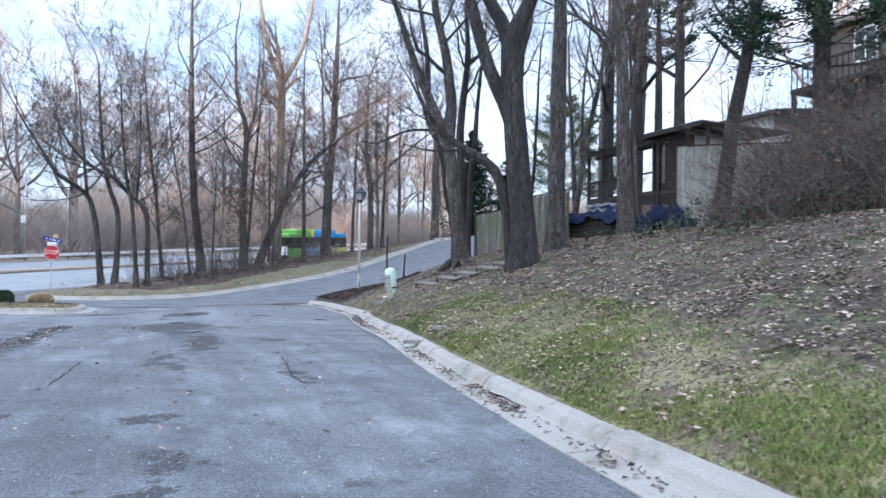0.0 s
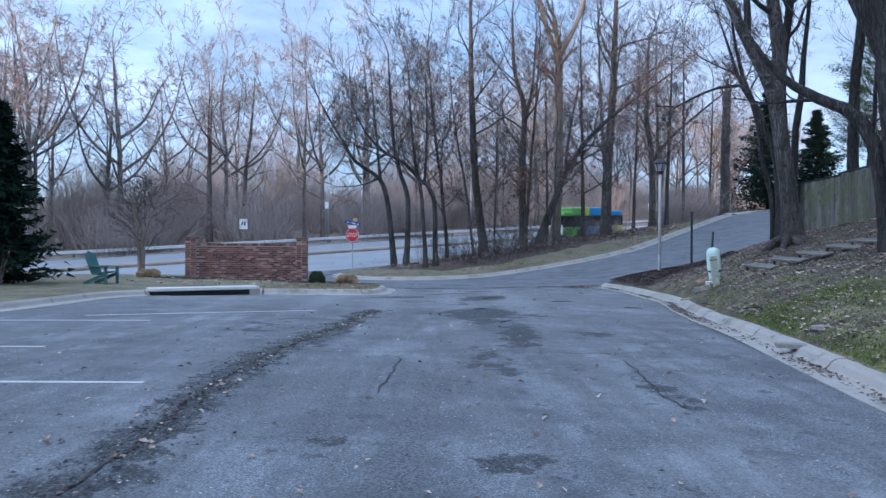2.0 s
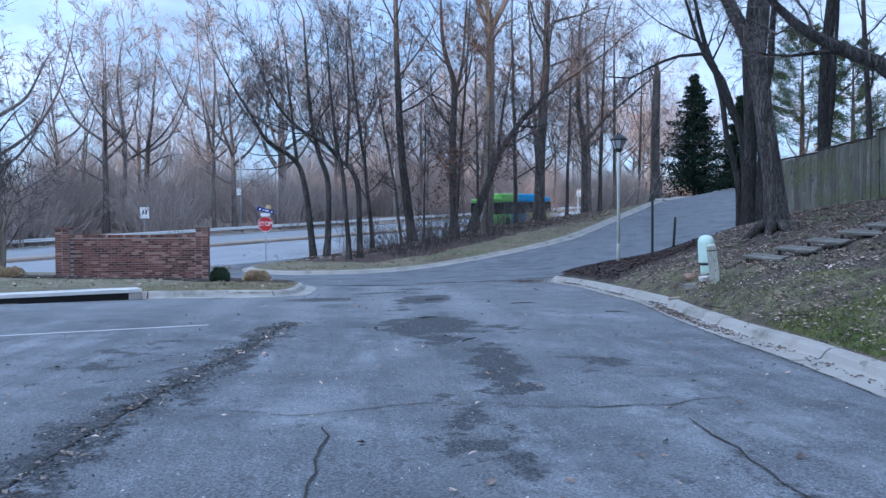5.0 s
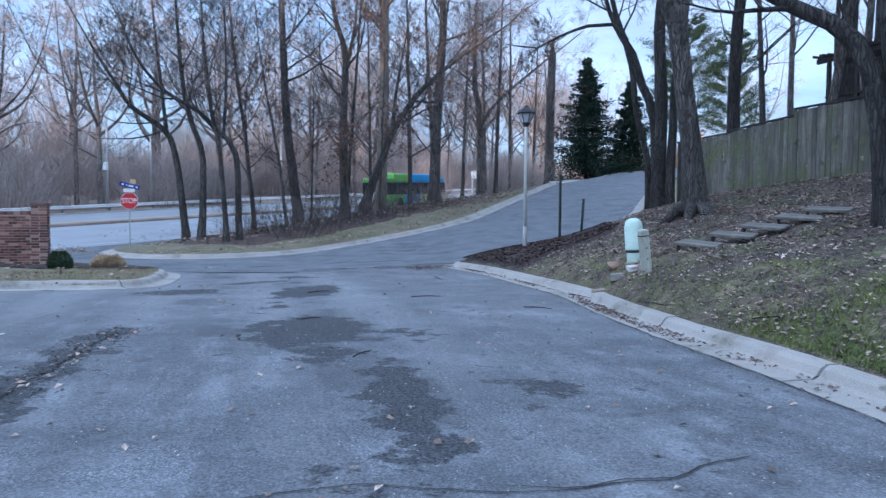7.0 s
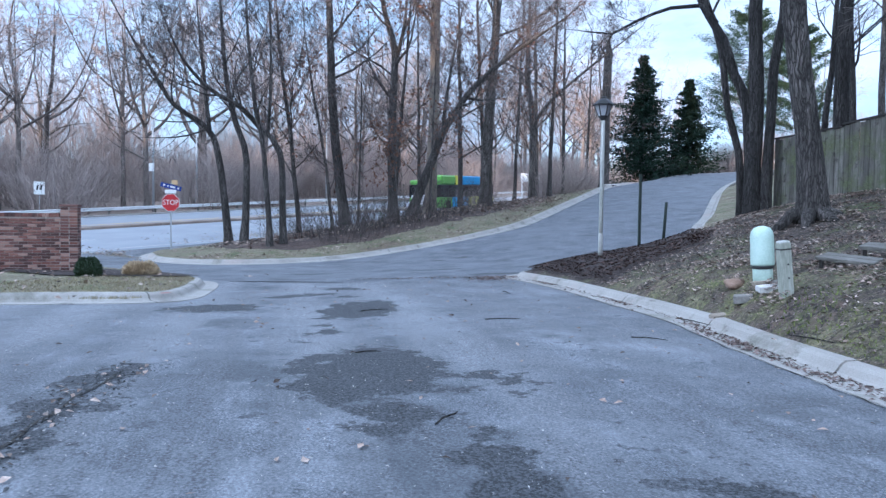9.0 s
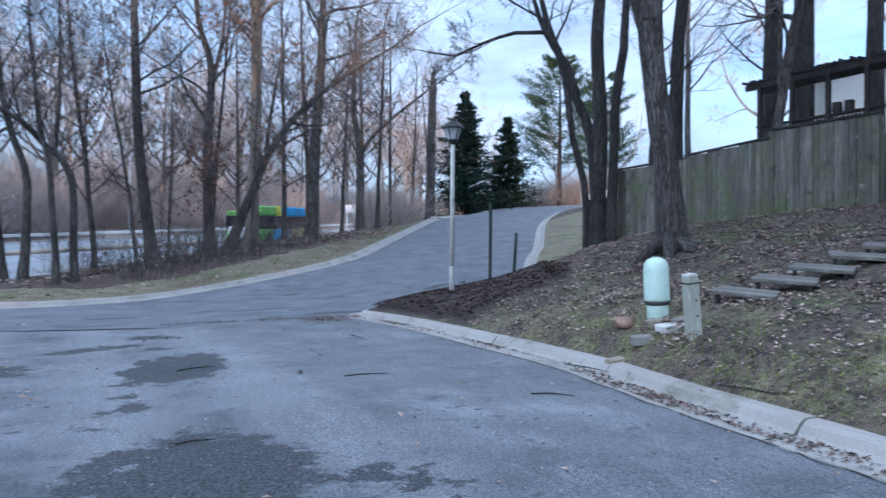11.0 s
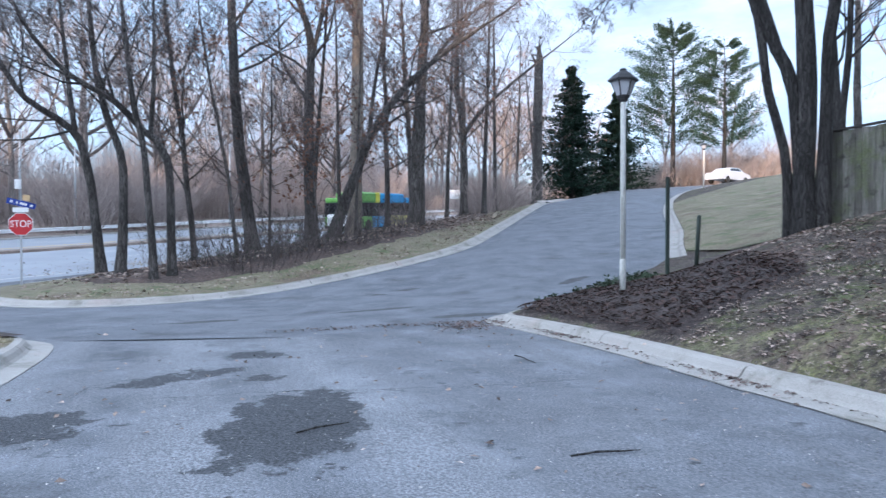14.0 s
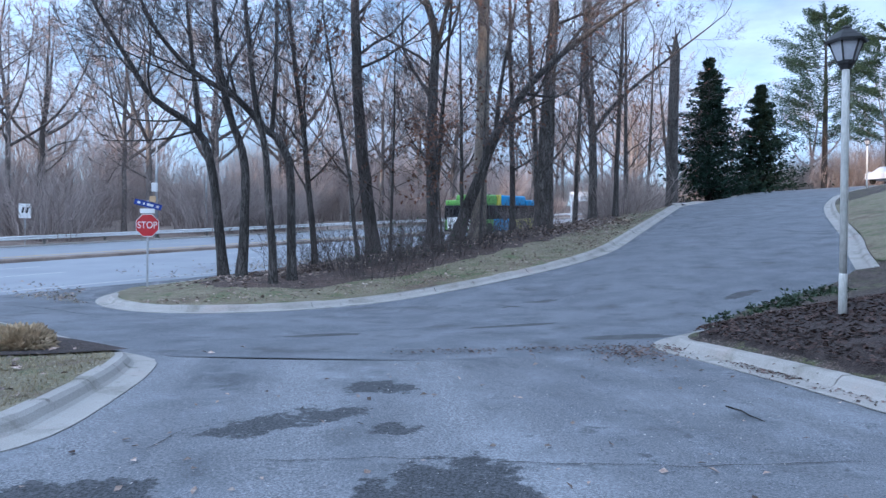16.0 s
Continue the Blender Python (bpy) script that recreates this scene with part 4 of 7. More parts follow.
# ---- trees ----
def grow(rnd, limbs, twigs, start, way, r, length, level, top, spread=0.75, dens=1.0, lift=0.25, fine=0.006):
    """One branch and its offshoots, appended as tubes to limbs or twigs."""
    seg = (7, 6, 5, 3, 2)[min(level, 4)]
    p, d = Vector(start), Vector(way).normalized()
    pts, rad = [p.copy()], [r]
    for k in range(seg):
        d = (d + Vector((rnd.gauss(0, 0.17), rnd.gauss(0, 0.17), rnd.gauss(0, 0.12) + lift * (0.3, 0.3, 0.12, -0.05, -0.15)[min(level, 4)]))).normalized()
        p = p + d * (length / seg)
        pts.append(p.copy())
        rad.append(max(0.004, r * (1 - 0.8 * (k + 1) / seg)))
    vs, fs = limbs if r > 0.035 else twigs
    tube(vs, fs, pts, [max(q, fine) for q in rad], 7 if r > 0.08 else 5 if r > 0.03 else 3 if r > 0.018 else 2, False)
    if level >= top:
        return
    n = max(2, round((6, 5, 5, 4, 3)[min(level, 4)] * dens * rnd.uniform(0.8, 1.25)))
    for k in range(n):
        f = 0.25 + 0.75 * (k + rnd.random()) / n
        i = min(seg - 1, int(f * seg))
        q = pts[i].lerp(pts[i + 1], f * seg - i)
        ax = (pts[i + 1] - pts[i]).normalized()
        side = ax.orthogonal().normalized()
        side.rotate(Matrix.Rotation(rnd.uniform(0, 6.283), 3, ax))
        a = rnd.uniform(0.55, 1.25) * spread
        w = (ax * math.cos(a) + side * math.sin(a))
        grow(rnd, limbs, twigs, q, w, max(0.005, rad[i] * rnd.uniform(0.42, 0.62)), length * rnd.uniform(0.38, 0.68) * (1.15 - 0.45 * f), level + 1, top, spread, dens, lift, fine)


def bare_tree(name, label, base, stems, seed, bark=None, crown_from=0.45, branches=9, top=4, twig=None, dens=1.25, reach=0.38, lift=0.25, held=0, flare=1.45, sides=12, category="tree", group="", fine=0.006):
    """A leafless tree. stems: lists of (dx, dy, dz, radius) from the base, each a trunk or great limb that carries branches."""
    rnd = random.Random(seed)
    tree = thing(name, label, category, base, 0, group)
    limbs, twigs, trunk = ([], []), ([], []), ([], [])
    for si, stem in enumerate(stems):
        pts = spline([Vector(s[:3]) for s in stem], 0.55)
        total = sum((b - a).length for a, b in zip(pts, pts[1:]))
        run, rad, out = 0.0, [], []
        ctrl = [0.0]
        for a, b in zip(stem, stem[1:]):
            ctrl.append(ctrl[-1] + (Vector(b[:3]) - Vector(a[:3])).length)
        for i, p in enumerate(pts):
            if i:
                run += (pts[i] - pts[i - 1]).length
            s = run / max(total, 1e-6) * ctrl[-1]
            j = max(0, min(len(ctrl) - 2, next((k for k in range(len(ctrl) - 1) if ctrl[k + 1] >= s), len(ctrl) - 2)))
            f = (s - ctrl[j]) / max(1e-6, ctrl[j + 1] - ctrl[j])
            r = stem[j][3] * (1 - f) + stem[j + 1][3] * f
            if stem[0][2] <= 0.2:
                r *= 1 + (flare - 1) * math.exp(-run / 0.35)
            rad.append(r * (1 + 0.06 * noise.noise((p.x * 2, p.y * 2, p.z + seed))))
            out.append(p + Vector((noise.noise((p.z * 0.5, seed, si)), noise.noise((p.z * 0.5, seed + 9, si)), 0)) * 0.06 * min(1, run))
        if stem[0][2] <= 0.2:
            out[0] = out[0] - Vector((0, 0, 0.35))
        tube(trunk[0], trunk[1], out, rad, sides, False)
        nb = branches if si == 0 else max(3, round(branches * 0.7))
        for k in range(nb):
            f = crown_from + (1 - crown_from) * (k + rnd.random()) / nb
            i = min(len(out) - 2, int(f * (len(out) - 1)))
            ax = (out[i + 1] - out[i]).normalized()
            side = ax.orthogonal().normalized()
            side.rotate(Matrix.Rotation(rnd.uniform(0, 6.283), 3, ax))
            a = rnd.uniform(0.55, 1.1)
            grow(rnd, limbs, twigs, out[i], ax * math.cos(a) + side * math.sin(a), max(0.02, rad[i] * rnd.uniform(0.3, 0.5)), total * reach * rnd.uniform(0.6, 1.1) * (1.25 - 0.6 * f), 1, top, 0.8, dens, lift, fine)
        grow(rnd, limbs, twigs, out[-1], out[-1] - out[-2], rad[-1], total * reach * 0.8, 1, top, 0.7, dens, lift, fine)
    bark = bark or BARK
    part("trunk", (*join(trunk, limbs), True), bark, tree)
    if twigs[0]:
        part("crown", (*twigs, True), twig or TWIG, tree, "fine bare winter twigs")
    if held:
        vs, fs = [], []
        tw = twigs[0]
        for k in range(held):
            c = Vector(tw[rnd.randrange(len(tw))])
            if c.z > max(s[-1][2] for s in stems) * 0.75:
                continue
            a, b = Vector((rnd.gauss(0, 1), rnd.gauss(0, 1), rnd.gauss(0, 1))).normalized() * 0.1, Vector((rnd.gauss(0, 1), rnd.gauss(0, 1), rnd.gauss(0, 1))).normalized() * 0.06
            n = len(vs)
            vs += [c, c + a + b, c + a * 2, c + a - b]
            fs.append((n, n + 1, n + 2, n + 3))
        part("held_leaves", (vs, fs), LEAF_HELD, tree, "dry rusty leaves still on the twigs")
    return tree


def straight(h, r, lean=(0, 0), r_top=0.3, fork=None):
    stems = [[(0, 0, 0, r), (lean[0] * 0.3, lean[1] * 0.3, h * 0.33, r * 0.82), (lean[0] * 0.7, lean[1] * 0.7, h * 0.66, r * 0.6), (lean[0], lean[1], h, r * r_top)]]
    return stems


# roadside trees between the two roads
def ground_far(x, y):
    return far_z(x, y) + 0.02


def plant(fn, x, y):
    return (x, y, fn(x, y))


def rel(base, pts):
    return [(p[0] - base[0], p[1] - base[1], max(0.0, p[2] - base[2]) if i or p[2] > base[2] + 1.2 else 0.0, p[3]) for i, p in enumerate(pts)]


b = plant(ground_far, -14.7, 37.5)
bare_tree("tree", "slender dark tree curving away over the verge", b, [
    rel(b, [(-14.7, 37.5, 0.4, 0.192), (-15.08, 37.26, 4.1, 0.152), (-15.48, 36.98, 5.5, 0.136), (-16.6, 36.0, 6.5, 0.104), (-17.2, 35.5, 7.7, 0.080), (-18.0, 34.7, 9.6, 0.040)]),
    rel(b, [(-15.4, 37.0, 5.3, 0.104), (-15.6, 36.9, 7.6, 0.080), (-15.9, 36.7, 11.5, 0.032)])], 11, BARK_GREY, 0.5, 9, held=0)
b = plant(ground_far, -13.2, 36.1)
bare_tree("tree", "slender dark tree rising slightly bent from the verge", b, [rel(b, [(-13.2, 36.1, .4, 0.176), (-13.1, 36.15, 4, 0.144), (-13.57, 35.9, 5.9, 0.120), (-13.9, 35.7, 8.1, 0.096), (-14.1, 35.5, 12.5, 0.040)])], 12, BARK_GREY, 0.45, 9)
b = plant(ground_far, -11.2, 34.6)
bare_tree("tree", "thin dark roadside tree", b, [rel(b, [(-11.2, 34.6, .4, 0.128), (-11.43, 34.47, 4.3, 0.104), (-11.66, 34.3, 5.7, 0.088), (-11.9, 34.2, 7.9, 0.072), (-12, 34, 11, 0.032)])], 13, BARK_GREY, 0.45, 8)
b = plant(ground_far, -10.9, 35.3)
bare_tree("tree", "dark tree arching far over the verge", b, [rel(b, [(-10.92, 35.3, .4, 0.152), (-11.05, 35.2, 4.2, 0.128), (-11.66, 34.9, 5.1, 0.112), (-12.38, 34.4, 6, 0.096), (-13.43, 33.6, 6.7, 0.080), (-14.2, 32.9, 7.8, 0.056), (-14.6, 32.4, 9.2, 0.032)]),
    rel(b, [(-11.5, 35, 4.9, 0.080), (-11.4, 35.1, 7.5, 0.064), (-11.6, 35.3, 11, 0.032)])], 14, BARK_GREY, 0.5, 8)
b = plant(ground_far, -10.5, 42)
bare_tree("tree", "tall dark straight tree in the roadside strip", b, [rel(b, [(-10.6, 42, .7, 0.288), (-11.1, 41.8, 5.4, 0.232), (-11.3, 41.7, 9.1, 0.200), (-11.4, 41.6, 13, 0.160), (-11.5, 41.6, 19, 0.064)])], 15, BARK_GREY, 0.4, 11, held=1200)
b = plant(ground_far, -8.8, 44.6)
bare_tree("tree", "tall dark tree forking above the verge", b, [rel(b, [(-8.83, 44.6, .9, 0.272), (-8.88, 44.58, 7.2, 0.216), (-8.8, 44.6, 10.7, 0.176), (-9.4, 44.4, 13, 0.128), (-9.6, 44.4, 17, 0.056)]), rel(b, [(-8.8, 44.6, 9.4, 0.120), (-8.3, 44.7, 12, 0.088), (-8.0, 44.8, 16, 0.040)])], 16, BARK_GREY, 0.4, 10, held=1200)
b = plant(ground_far, -7.9, 45)
bare_tree("leaning_tree", "dark trunk leaning steeply over the verge", b, [rel(b, [(-7.9, 45, 1.1, 0.288), (-6.96, 45.2, 4.3, 0.232), (-6.12, 45.3, 6.3, 0.200), (-4.66, 45.4, 8.5, 0.152), (-2.5, 45.3, 10.3, 0.104), (0.4, 44.8, 12.0, 0.040)]), rel(b, [(-6.2, 45.3, 6.1, 0.112), (-6.0, 45.4, 8.5, 0.088), (-5.4, 45.6, 12, 0.040)])], 17, BARK_GREY, 0.4, 10)
b = plant(ground_far, -7.3, 46.9)
bare_tree("tree", "tall pale-barked tree forking high up, touched by low sun", b, [rel(b, [(-7.3, 46.9, 1.5, 0.360), (-7.1, 46.95, 7.6, 0.304), (-7.1, 46.95, 14.6, 0.264)]), rel(b, [(-7.1, 46.95, 14.4, 0.200), (-8.2, 46.7, 17.5, 0.152), (-9.0, 46.6, 23, 0.056)]), rel(b, [(-7.1, 46.95, 14.4, 0.192), (-5.6, 47.3, 17.7, 0.144), (-4.8, 47.4, 23, 0.056)])], 18, BARK_PALE, 0.75, 8)
b = plant(ground_far, -4.9, 52.3)
bare_tree("tree", "thick dark tree in the roadside strip", b, [rel(b, [(-4.9, 52.3, 2, 0.400), (-4.8, 52.3, 7, 0.336), (-4.5, 52.3, 11.5, 0.288), (-4.3, 52.3, 17, 0.200), (-4.2, 52.3, 22, 0.080)])], 19, BARK, 0.4, 12, held=900)
b = plant(ground_far, -2.6, 60)
bare_tree("tree", "dark tree with a long side limb over the road", b, [rel(b, [(-2.6, 60, 3, 0.288), (-2.7, 60, 9, 0.240), (-3.1, 60, 12, 0.208), (-3.0, 60, 18, 0.096)]), rel(b, [(-2.7, 60, 8.4, 0.160), (-1.4, 60, 10.2, 0.128), (1.2, 59.8, 12.4, 0.088), (4.2, 59.3, 14.6, 0.040)])], 20, BARK, 0.45, 10)
b = plant(ground_far, 2.7, 68)
snag = bare_tree("snag", "tall broken dead trunk beside the side road", b, [rel(b, [(2.6, 68, 5, .42), (2.65, 68, 11, .38), (2.75, 68, 15.3, .34)])], 21, BARK_GREY, 0.5, 4, top=2, reach=0.16)
for n, (x, y, h, r, seed) in enumerate(((-10.2, 39.3, 11, .11, 31), (-12.0, 39.4, 13, .16, 32), (-6.4, 43.2, 9, .09, 33), (-9.4, 40.6, 8, .08, 34), (-4.2, 49.5, 14, .17, 35), (-6.2, 50.6, 15, .2, 36), (-3.4, 55.4, 13, .16, 37), (-1.2, 57.5, 14, .2, 38), (-5.6, 56.5, 17, .24, 39), (-0.6, 64.5, 15, .2, 40), (-2.8, 66, 17, .25, 41), (1.0, 72, 14, .18, 42), (3.2, 76, 14, .2, 43), (-8.9, 50.8, 13, .15, 44), (-7.5, 41.3, 7, .06, 45), (-9.6, 47.5, 15, .16, 46))):
    b = plant(ground_far, x, y)
    rr = random.Random(seed)
    bare_tree("tree", "slim bare tree among the roadside trees", b, straight(h, r * 0.8, (rr.uniform(-1.4, 1.4), rr.uniform(-1, 1))), seed, BARK_GREY if n % 2 else BARK, 0.22, 13, top=4 if n < 8 else 3, group="roadside saplings", held=900 if n % 2 == 0 else 150, sides=8)

# trees on the bank
def ground_bank(x, y):
    return bank_z(x, y) + 0.0


b = plant(ground_bank, 6.45, 22.75)
roots = [[(0, 0, 0.2, .2), (dx * 0.5, dy * 0.5, 0.05, .13), (dx, dy, -0.14 - 0.25 * (dx < 0), .05)] for dx, dy in ((-0.9, -0.25), (0.75, -0.6), (0.3, -0.9), (-0.6, 0.6), (-0.35, -0.75))]
t = bare_tree("tree", "stout grey furrowed tree forking high above spreading roots", b, [
    rel(b, [(6.48, 22.74, 1.6, .27), (6.3, 22.78, 3.4, .24), (6.1, 22.8, 5.0, .225), (5.95, 22.76, 6.1, .225), (6.05, 22.74, 7.2, .2), (5.85, 22.73, 9.0, .17), (5.4, 22.72, 11.1, .12), (5.2, 22.8, 14, .05)]),
    rel(b, [(6.0, 22.75, 5.7, .2), (5.8, 22.73, 6.25, .19), (5.43, 22.72, 7.1, .17), (4.74, 22.7, 8.8, .14), (3.93, 22.68, 11.1, .09), (3.3, 22.7, 13.5, .03)]),
    rel(b, [(5.2, 22.72, 7.7, .11), (5.15, 22.8, 9.2, .09), (4.8, 22.9, 11.2, .06), (4.7, 23.1, 13, .02)])], 51, BARK_GREY, 0.56, 8, flare=1.5, sides=16)
for r in roots:
    part("root", tubes(([s[:3] for s in r], [s[3] for s in r])), BARK_GREY, t)
b = plant(ground_bank, 8.6, 28.2)
bare_tree("tree", "dark straight tree close to the fence", b, [rel(b, [(8.6, 28.2, 2.2, .21), (8.55, 28.2, 6, .18), (8.9, 28.2, 12, .14), (9.0, 28.3, 16, .06)])], 52, BARK_DARK_SHADED, 0.5, 9)
b = plant(ground_bank, 6.35, 27.75)
bare_tree("multi_stem_tree", "dark many-stemmed tree with a long drooping limb", b, [
    rel(b, [(6.29, 27.74, 1.9, 0.221), (6.31, 27.73, 4.95, 0.189), (6.25, 27.76, 7.8, 0.164), (6.5, 27.9, 10.4, 0.139), (6.4, 28.0, 13, 0.066)]),
    rel(b, [(6.02, 27.82, 1.9, 0.098), (5.92, 27.86, 3.4, 0.094), (5.67, 27.94, 4.6, 0.090), (5.43, 28.0, 6.2, 0.090), (5.25, 28.05, 6.95, 0.098), (4.95, 28.17, 7.8, 0.082), (4.6, 28.3, 9.6, 0.049), (4.4, 28.4, 12, 0.016)]),
    rel(b, [(6.28, 27.74, 2.6, 0.164), (6.11, 27.79, 4.5, 0.139), (5.77, 27.9, 5.5, 0.127), (5.49, 27.99, 6.5, 0.119), (5.14, 28.1, 7.1, 0.098), (4.77, 28.23, 7.9, 0.070), (4.2, 28.3, 9.8, 0.033)]),
    rel(b, [(5.3, 28.0, 6.95, 0.070), (4.86, 28.08, 7.47, 0.061), (4.1, 28.28, 7.5, 0.051), (3.23, 28.5, 7.26, 0.041), (2.49, 28.68, 6.95, 0.031), (1.72, 28.87, 7.1, 0.021)]),
    rel(b, [(6.58, 27.65, 1.8, 0.156), (6.64, 27.62, 3.54, 0.131), (6.7, 27.6, 5.65, 0.123), (6.88, 27.54, 6.9, 0.115), (6.93, 27.53, 8.2, 0.090), (7.3, 27.5, 12, 0.033)]),
    rel(b, [(6.5, 27.9, 10.2, 0.082), (6.95, 27.9, 10.6, 0.074), (7.5, 27.9, 11.4, 0.041), (7.8, 27.9, 12.6, 0.016)])], 53, BARK_DARK_SHADED, 0.6, 7)
b = plant(ground_bank, 8.36, 16.4)
b0 = (b[0], b[1] + 0.5, b[2])
bare_tree("tree", "massive dark leaning tree forking high above the bank", b, [
    rel(b0, [(8.3, 16.9, 1.6, .35), (8.15, 16.91, 3.7, .31), (7.98, 16.92, 5.7, .3), (7.9, 16.93, 7.5, .28), (8.1, 16.91, 8.0, .22), (8.5, 16.89, 8.9, .19), (9.0, 16.9, 11, .13), (9.3, 16.9, 14, .04)]),
    rel(b0, [(7.9, 16.93, 5.4, .2), (7.72, 16.94, 5.9, .2), (7.31, 16.96, 6.8, .18), (6.74, 17.0, 8.9, .15), (6.1, 17.0, 12.0, .06)]),
    rel(b0, [(7.88, 16.93, 7.3, .22), (7.6, 16.95, 8.1, .19), (7.18, 16.97, 8.9, .16), (6.9, 17.1, 11, .12), (6.8, 17.2, 14, .04)]),
    rel(b0, [(8.05, 16.9, 6.9, .09), (8.35, 16.85, 7.8, .075), (8.5, 16.8, 9.5, .04)])], 54, BARK_DARK_SHADED, 0.72, 7, flare=1.5, sides=16)
b = plant(ground_bank, 7.98, 16.55)
b0 = (b[0] + 0.12, b[1] + 0.6, b[2])
bare_tree("arching_stem", "dark stem arching low from beside the great tree", b, [rel(b0, [(8.1, 17.12, 1.6, .15), (7.98, 17.12, 2.87, .145), (7.83, 17.14, 3.6, .14), (7.6, 17.22, 4.1, .135), (7.3, 17.3, 4.4, .125), (6.86, 17.4, 4.65, .11), (6.4, 17.6, 5.0, .095), (5.8, 17.9, 5.7, .07), (5.2, 18.2, 6.8, .03)])], 55, BARK_DARK_SHADED, 0.6, 5, reach=0.3)
b = plant(ground_bank, 9.45, 19.5)
bare_tree("tree", "straight furrowed tree behind the great leaning tree", b, [rel(b, [(9.42, 19.5, 2.1, .28), (9.45, 19.48, 4.5, .26), (9.5, 19.45, 8, .23), (9.5, 19.45, 14, .1)])], 56, BARK_GREY, 0.62, 8, sides=14)
for x, y, h, r, seed, lean in ((11.75, 20.4, 13, .25, 57, (-0.4, 0)), (14.5, 20.0, 12, .25, 58, (1.9, -0.2)), (16.6, 32.0, 16, .32, 59, (0.1, 0)), (11.0, 28.2, 12, .15, 60, (1.9, 0)), (13.2, 32.3, 16, .34, 61, (0.3, 0)), (14.8, 33.4, 15, .4, 62, (0.3, 0)), (16, 38, 14, .2, 63, (0.5, 0)), (13, 41, 13, .17, 64, (-.6, 0)), (18, 20.5, 12, .2, 65, (0, 0)), (12.6, 22.4, 9, .09, 66, (-0.4, 0.2)), (19.5, 16.5, 13, .22, 67, (0.4, 0)), (9.6, 33.6, 11, .12, 68, (0.5, 0)), (15, 44, 14, .18, 69, (0, 0))):
    b = plant(ground_bank, x, y)
    bare_tree("tree", "bare dark tree on the hill by the house", b, straight(h, r, lean) + ([[(lean[0] * 0.2 + 0.05, 0, h * 0.3, r * 0.5), (0.5, 0.1, h * 0.5, r * 0.42), (0.8, 0.2, h * 0.8, r * 0.2)]] if seed in (57, 60) else []), seed, BARK_DARK_SHADED if seed % 3 else BARK, 0.4, 9, top=4 if y < 25 else 3, group="hill trees")

# woods beyond the main road: a few trees grown once and set out many times
rnd = random.Random(77)
kinds = []
for k in range(7):
    h = (21, 23, 19, 24, 17, 22, 20)[k]
    rr = random.Random(700 + k)
    r = rr.uniform(0.2, 0.34)
    lx, ly = rr.uniform(-1.2, 1.2), rr.uniform(-1.2, 1.2)
    stems = [[(0, 0, 0, r), (lx * 0.2, ly * 0.2, h * 0.2, r * 0.85), (lx * 0.35, ly * 0.35, h * 0.42, r * 0.7), (lx * 0.2 + rr.uniform(-0.6, 0.6), ly * 0.9, h * 0.64, r * 0.42), (lx * 1.3, ly * 1.2, h * 0.86, r * 0.14)]]
    turn0 = rr.uniform(0, 6.283)
    for q in range(3 + k % 2):
        a, f0, w = turn0 + q * 6.283 / (3 + k % 2) + rr.uniform(-0.4, 0.4), rr.uniform(0.3, 0.46), rr.uniform(0.2, 0.3) * h
        bx0, by0 = lx * 0.35 * f0 / 0.42, ly * 0.35 * f0 / 0.42
        stems.append([(bx0, by0, h * f0, r * 0.5), (bx0 + math.cos(a) * w * 0.5, by0 + math.sin(a) * w * 0.5, h * (f0 + 0.1), r * 0.4), (bx0 + math.cos(a) * w * 0.85, by0 + math.sin(a) * w * 0.85, h * (f0 + 0.26), r * 0.26), (bx0 + math.cos(a) * w * 1.05, by0 + math.sin(a) * w * 1.05, h * rr.uniform(0.78, 0.9), r * 0.1)])
    x, y = at_main(8 + 9 * k, 66 + 2 * (k % 3))
    kinds.append(bare_tree("woodland_tree", "tall bare grey tree in the woods", (x, y, wood_z(x, y)), stems, 70 + k, BARK_FAR, 0.3, 9, top=4, twig=TWIG_FAR_HAZED, dens=0.88, fine=0.015, group="woodland trees", sides=6, reach=0.36, lift=0.02))
spots = 0
while spots < 64:
    u, n = rnd.uniform(-75, 135), 64.5 + 36 * rnd.random() ** 1.4
    x, y = at_main(u, n)
    s = rnd.uniform(0.75, 1.15)
    copy_thing(kinds[rnd.randrange(7)], pose(x, y, wood_z(x, y) - 0.1, 0, 0, rnd.uniform(0, 360)) @ Matrix.Scale(s, 4))
    spots += 1
# trees behind the crest of the side road, and behind the house
for k in range(14):
    x, y = (rnd.uniform(-6, 60), rnd.uniform(96, 125)) if k < 10 else (rnd.uniform(26, 48), rnd.uniform(30, 75))
    z = (bank_z(x, y) if k >= 10 else road_z(x, y) + 0.3)
    copy_thing(kinds[rnd.randrange(7)], pose(x, y, z - 0.2, 0, 0, rnd.uniform(0, 360)) @ Matrix.Scale(rnd.uniform(0.65, 0.95), 4))
for k in range(4):
    x, y = rnd.uniform(-62, -34), rnd.uniform(-10, 12)
    copy_thing(kinds[rnd.randrange(7)], pose(x, y, road_z(x, y), 0, 0, rnd.uniform(0, 360)) @ Matrix.Scale(rnd.uniform(0.6, 0.85), 4))


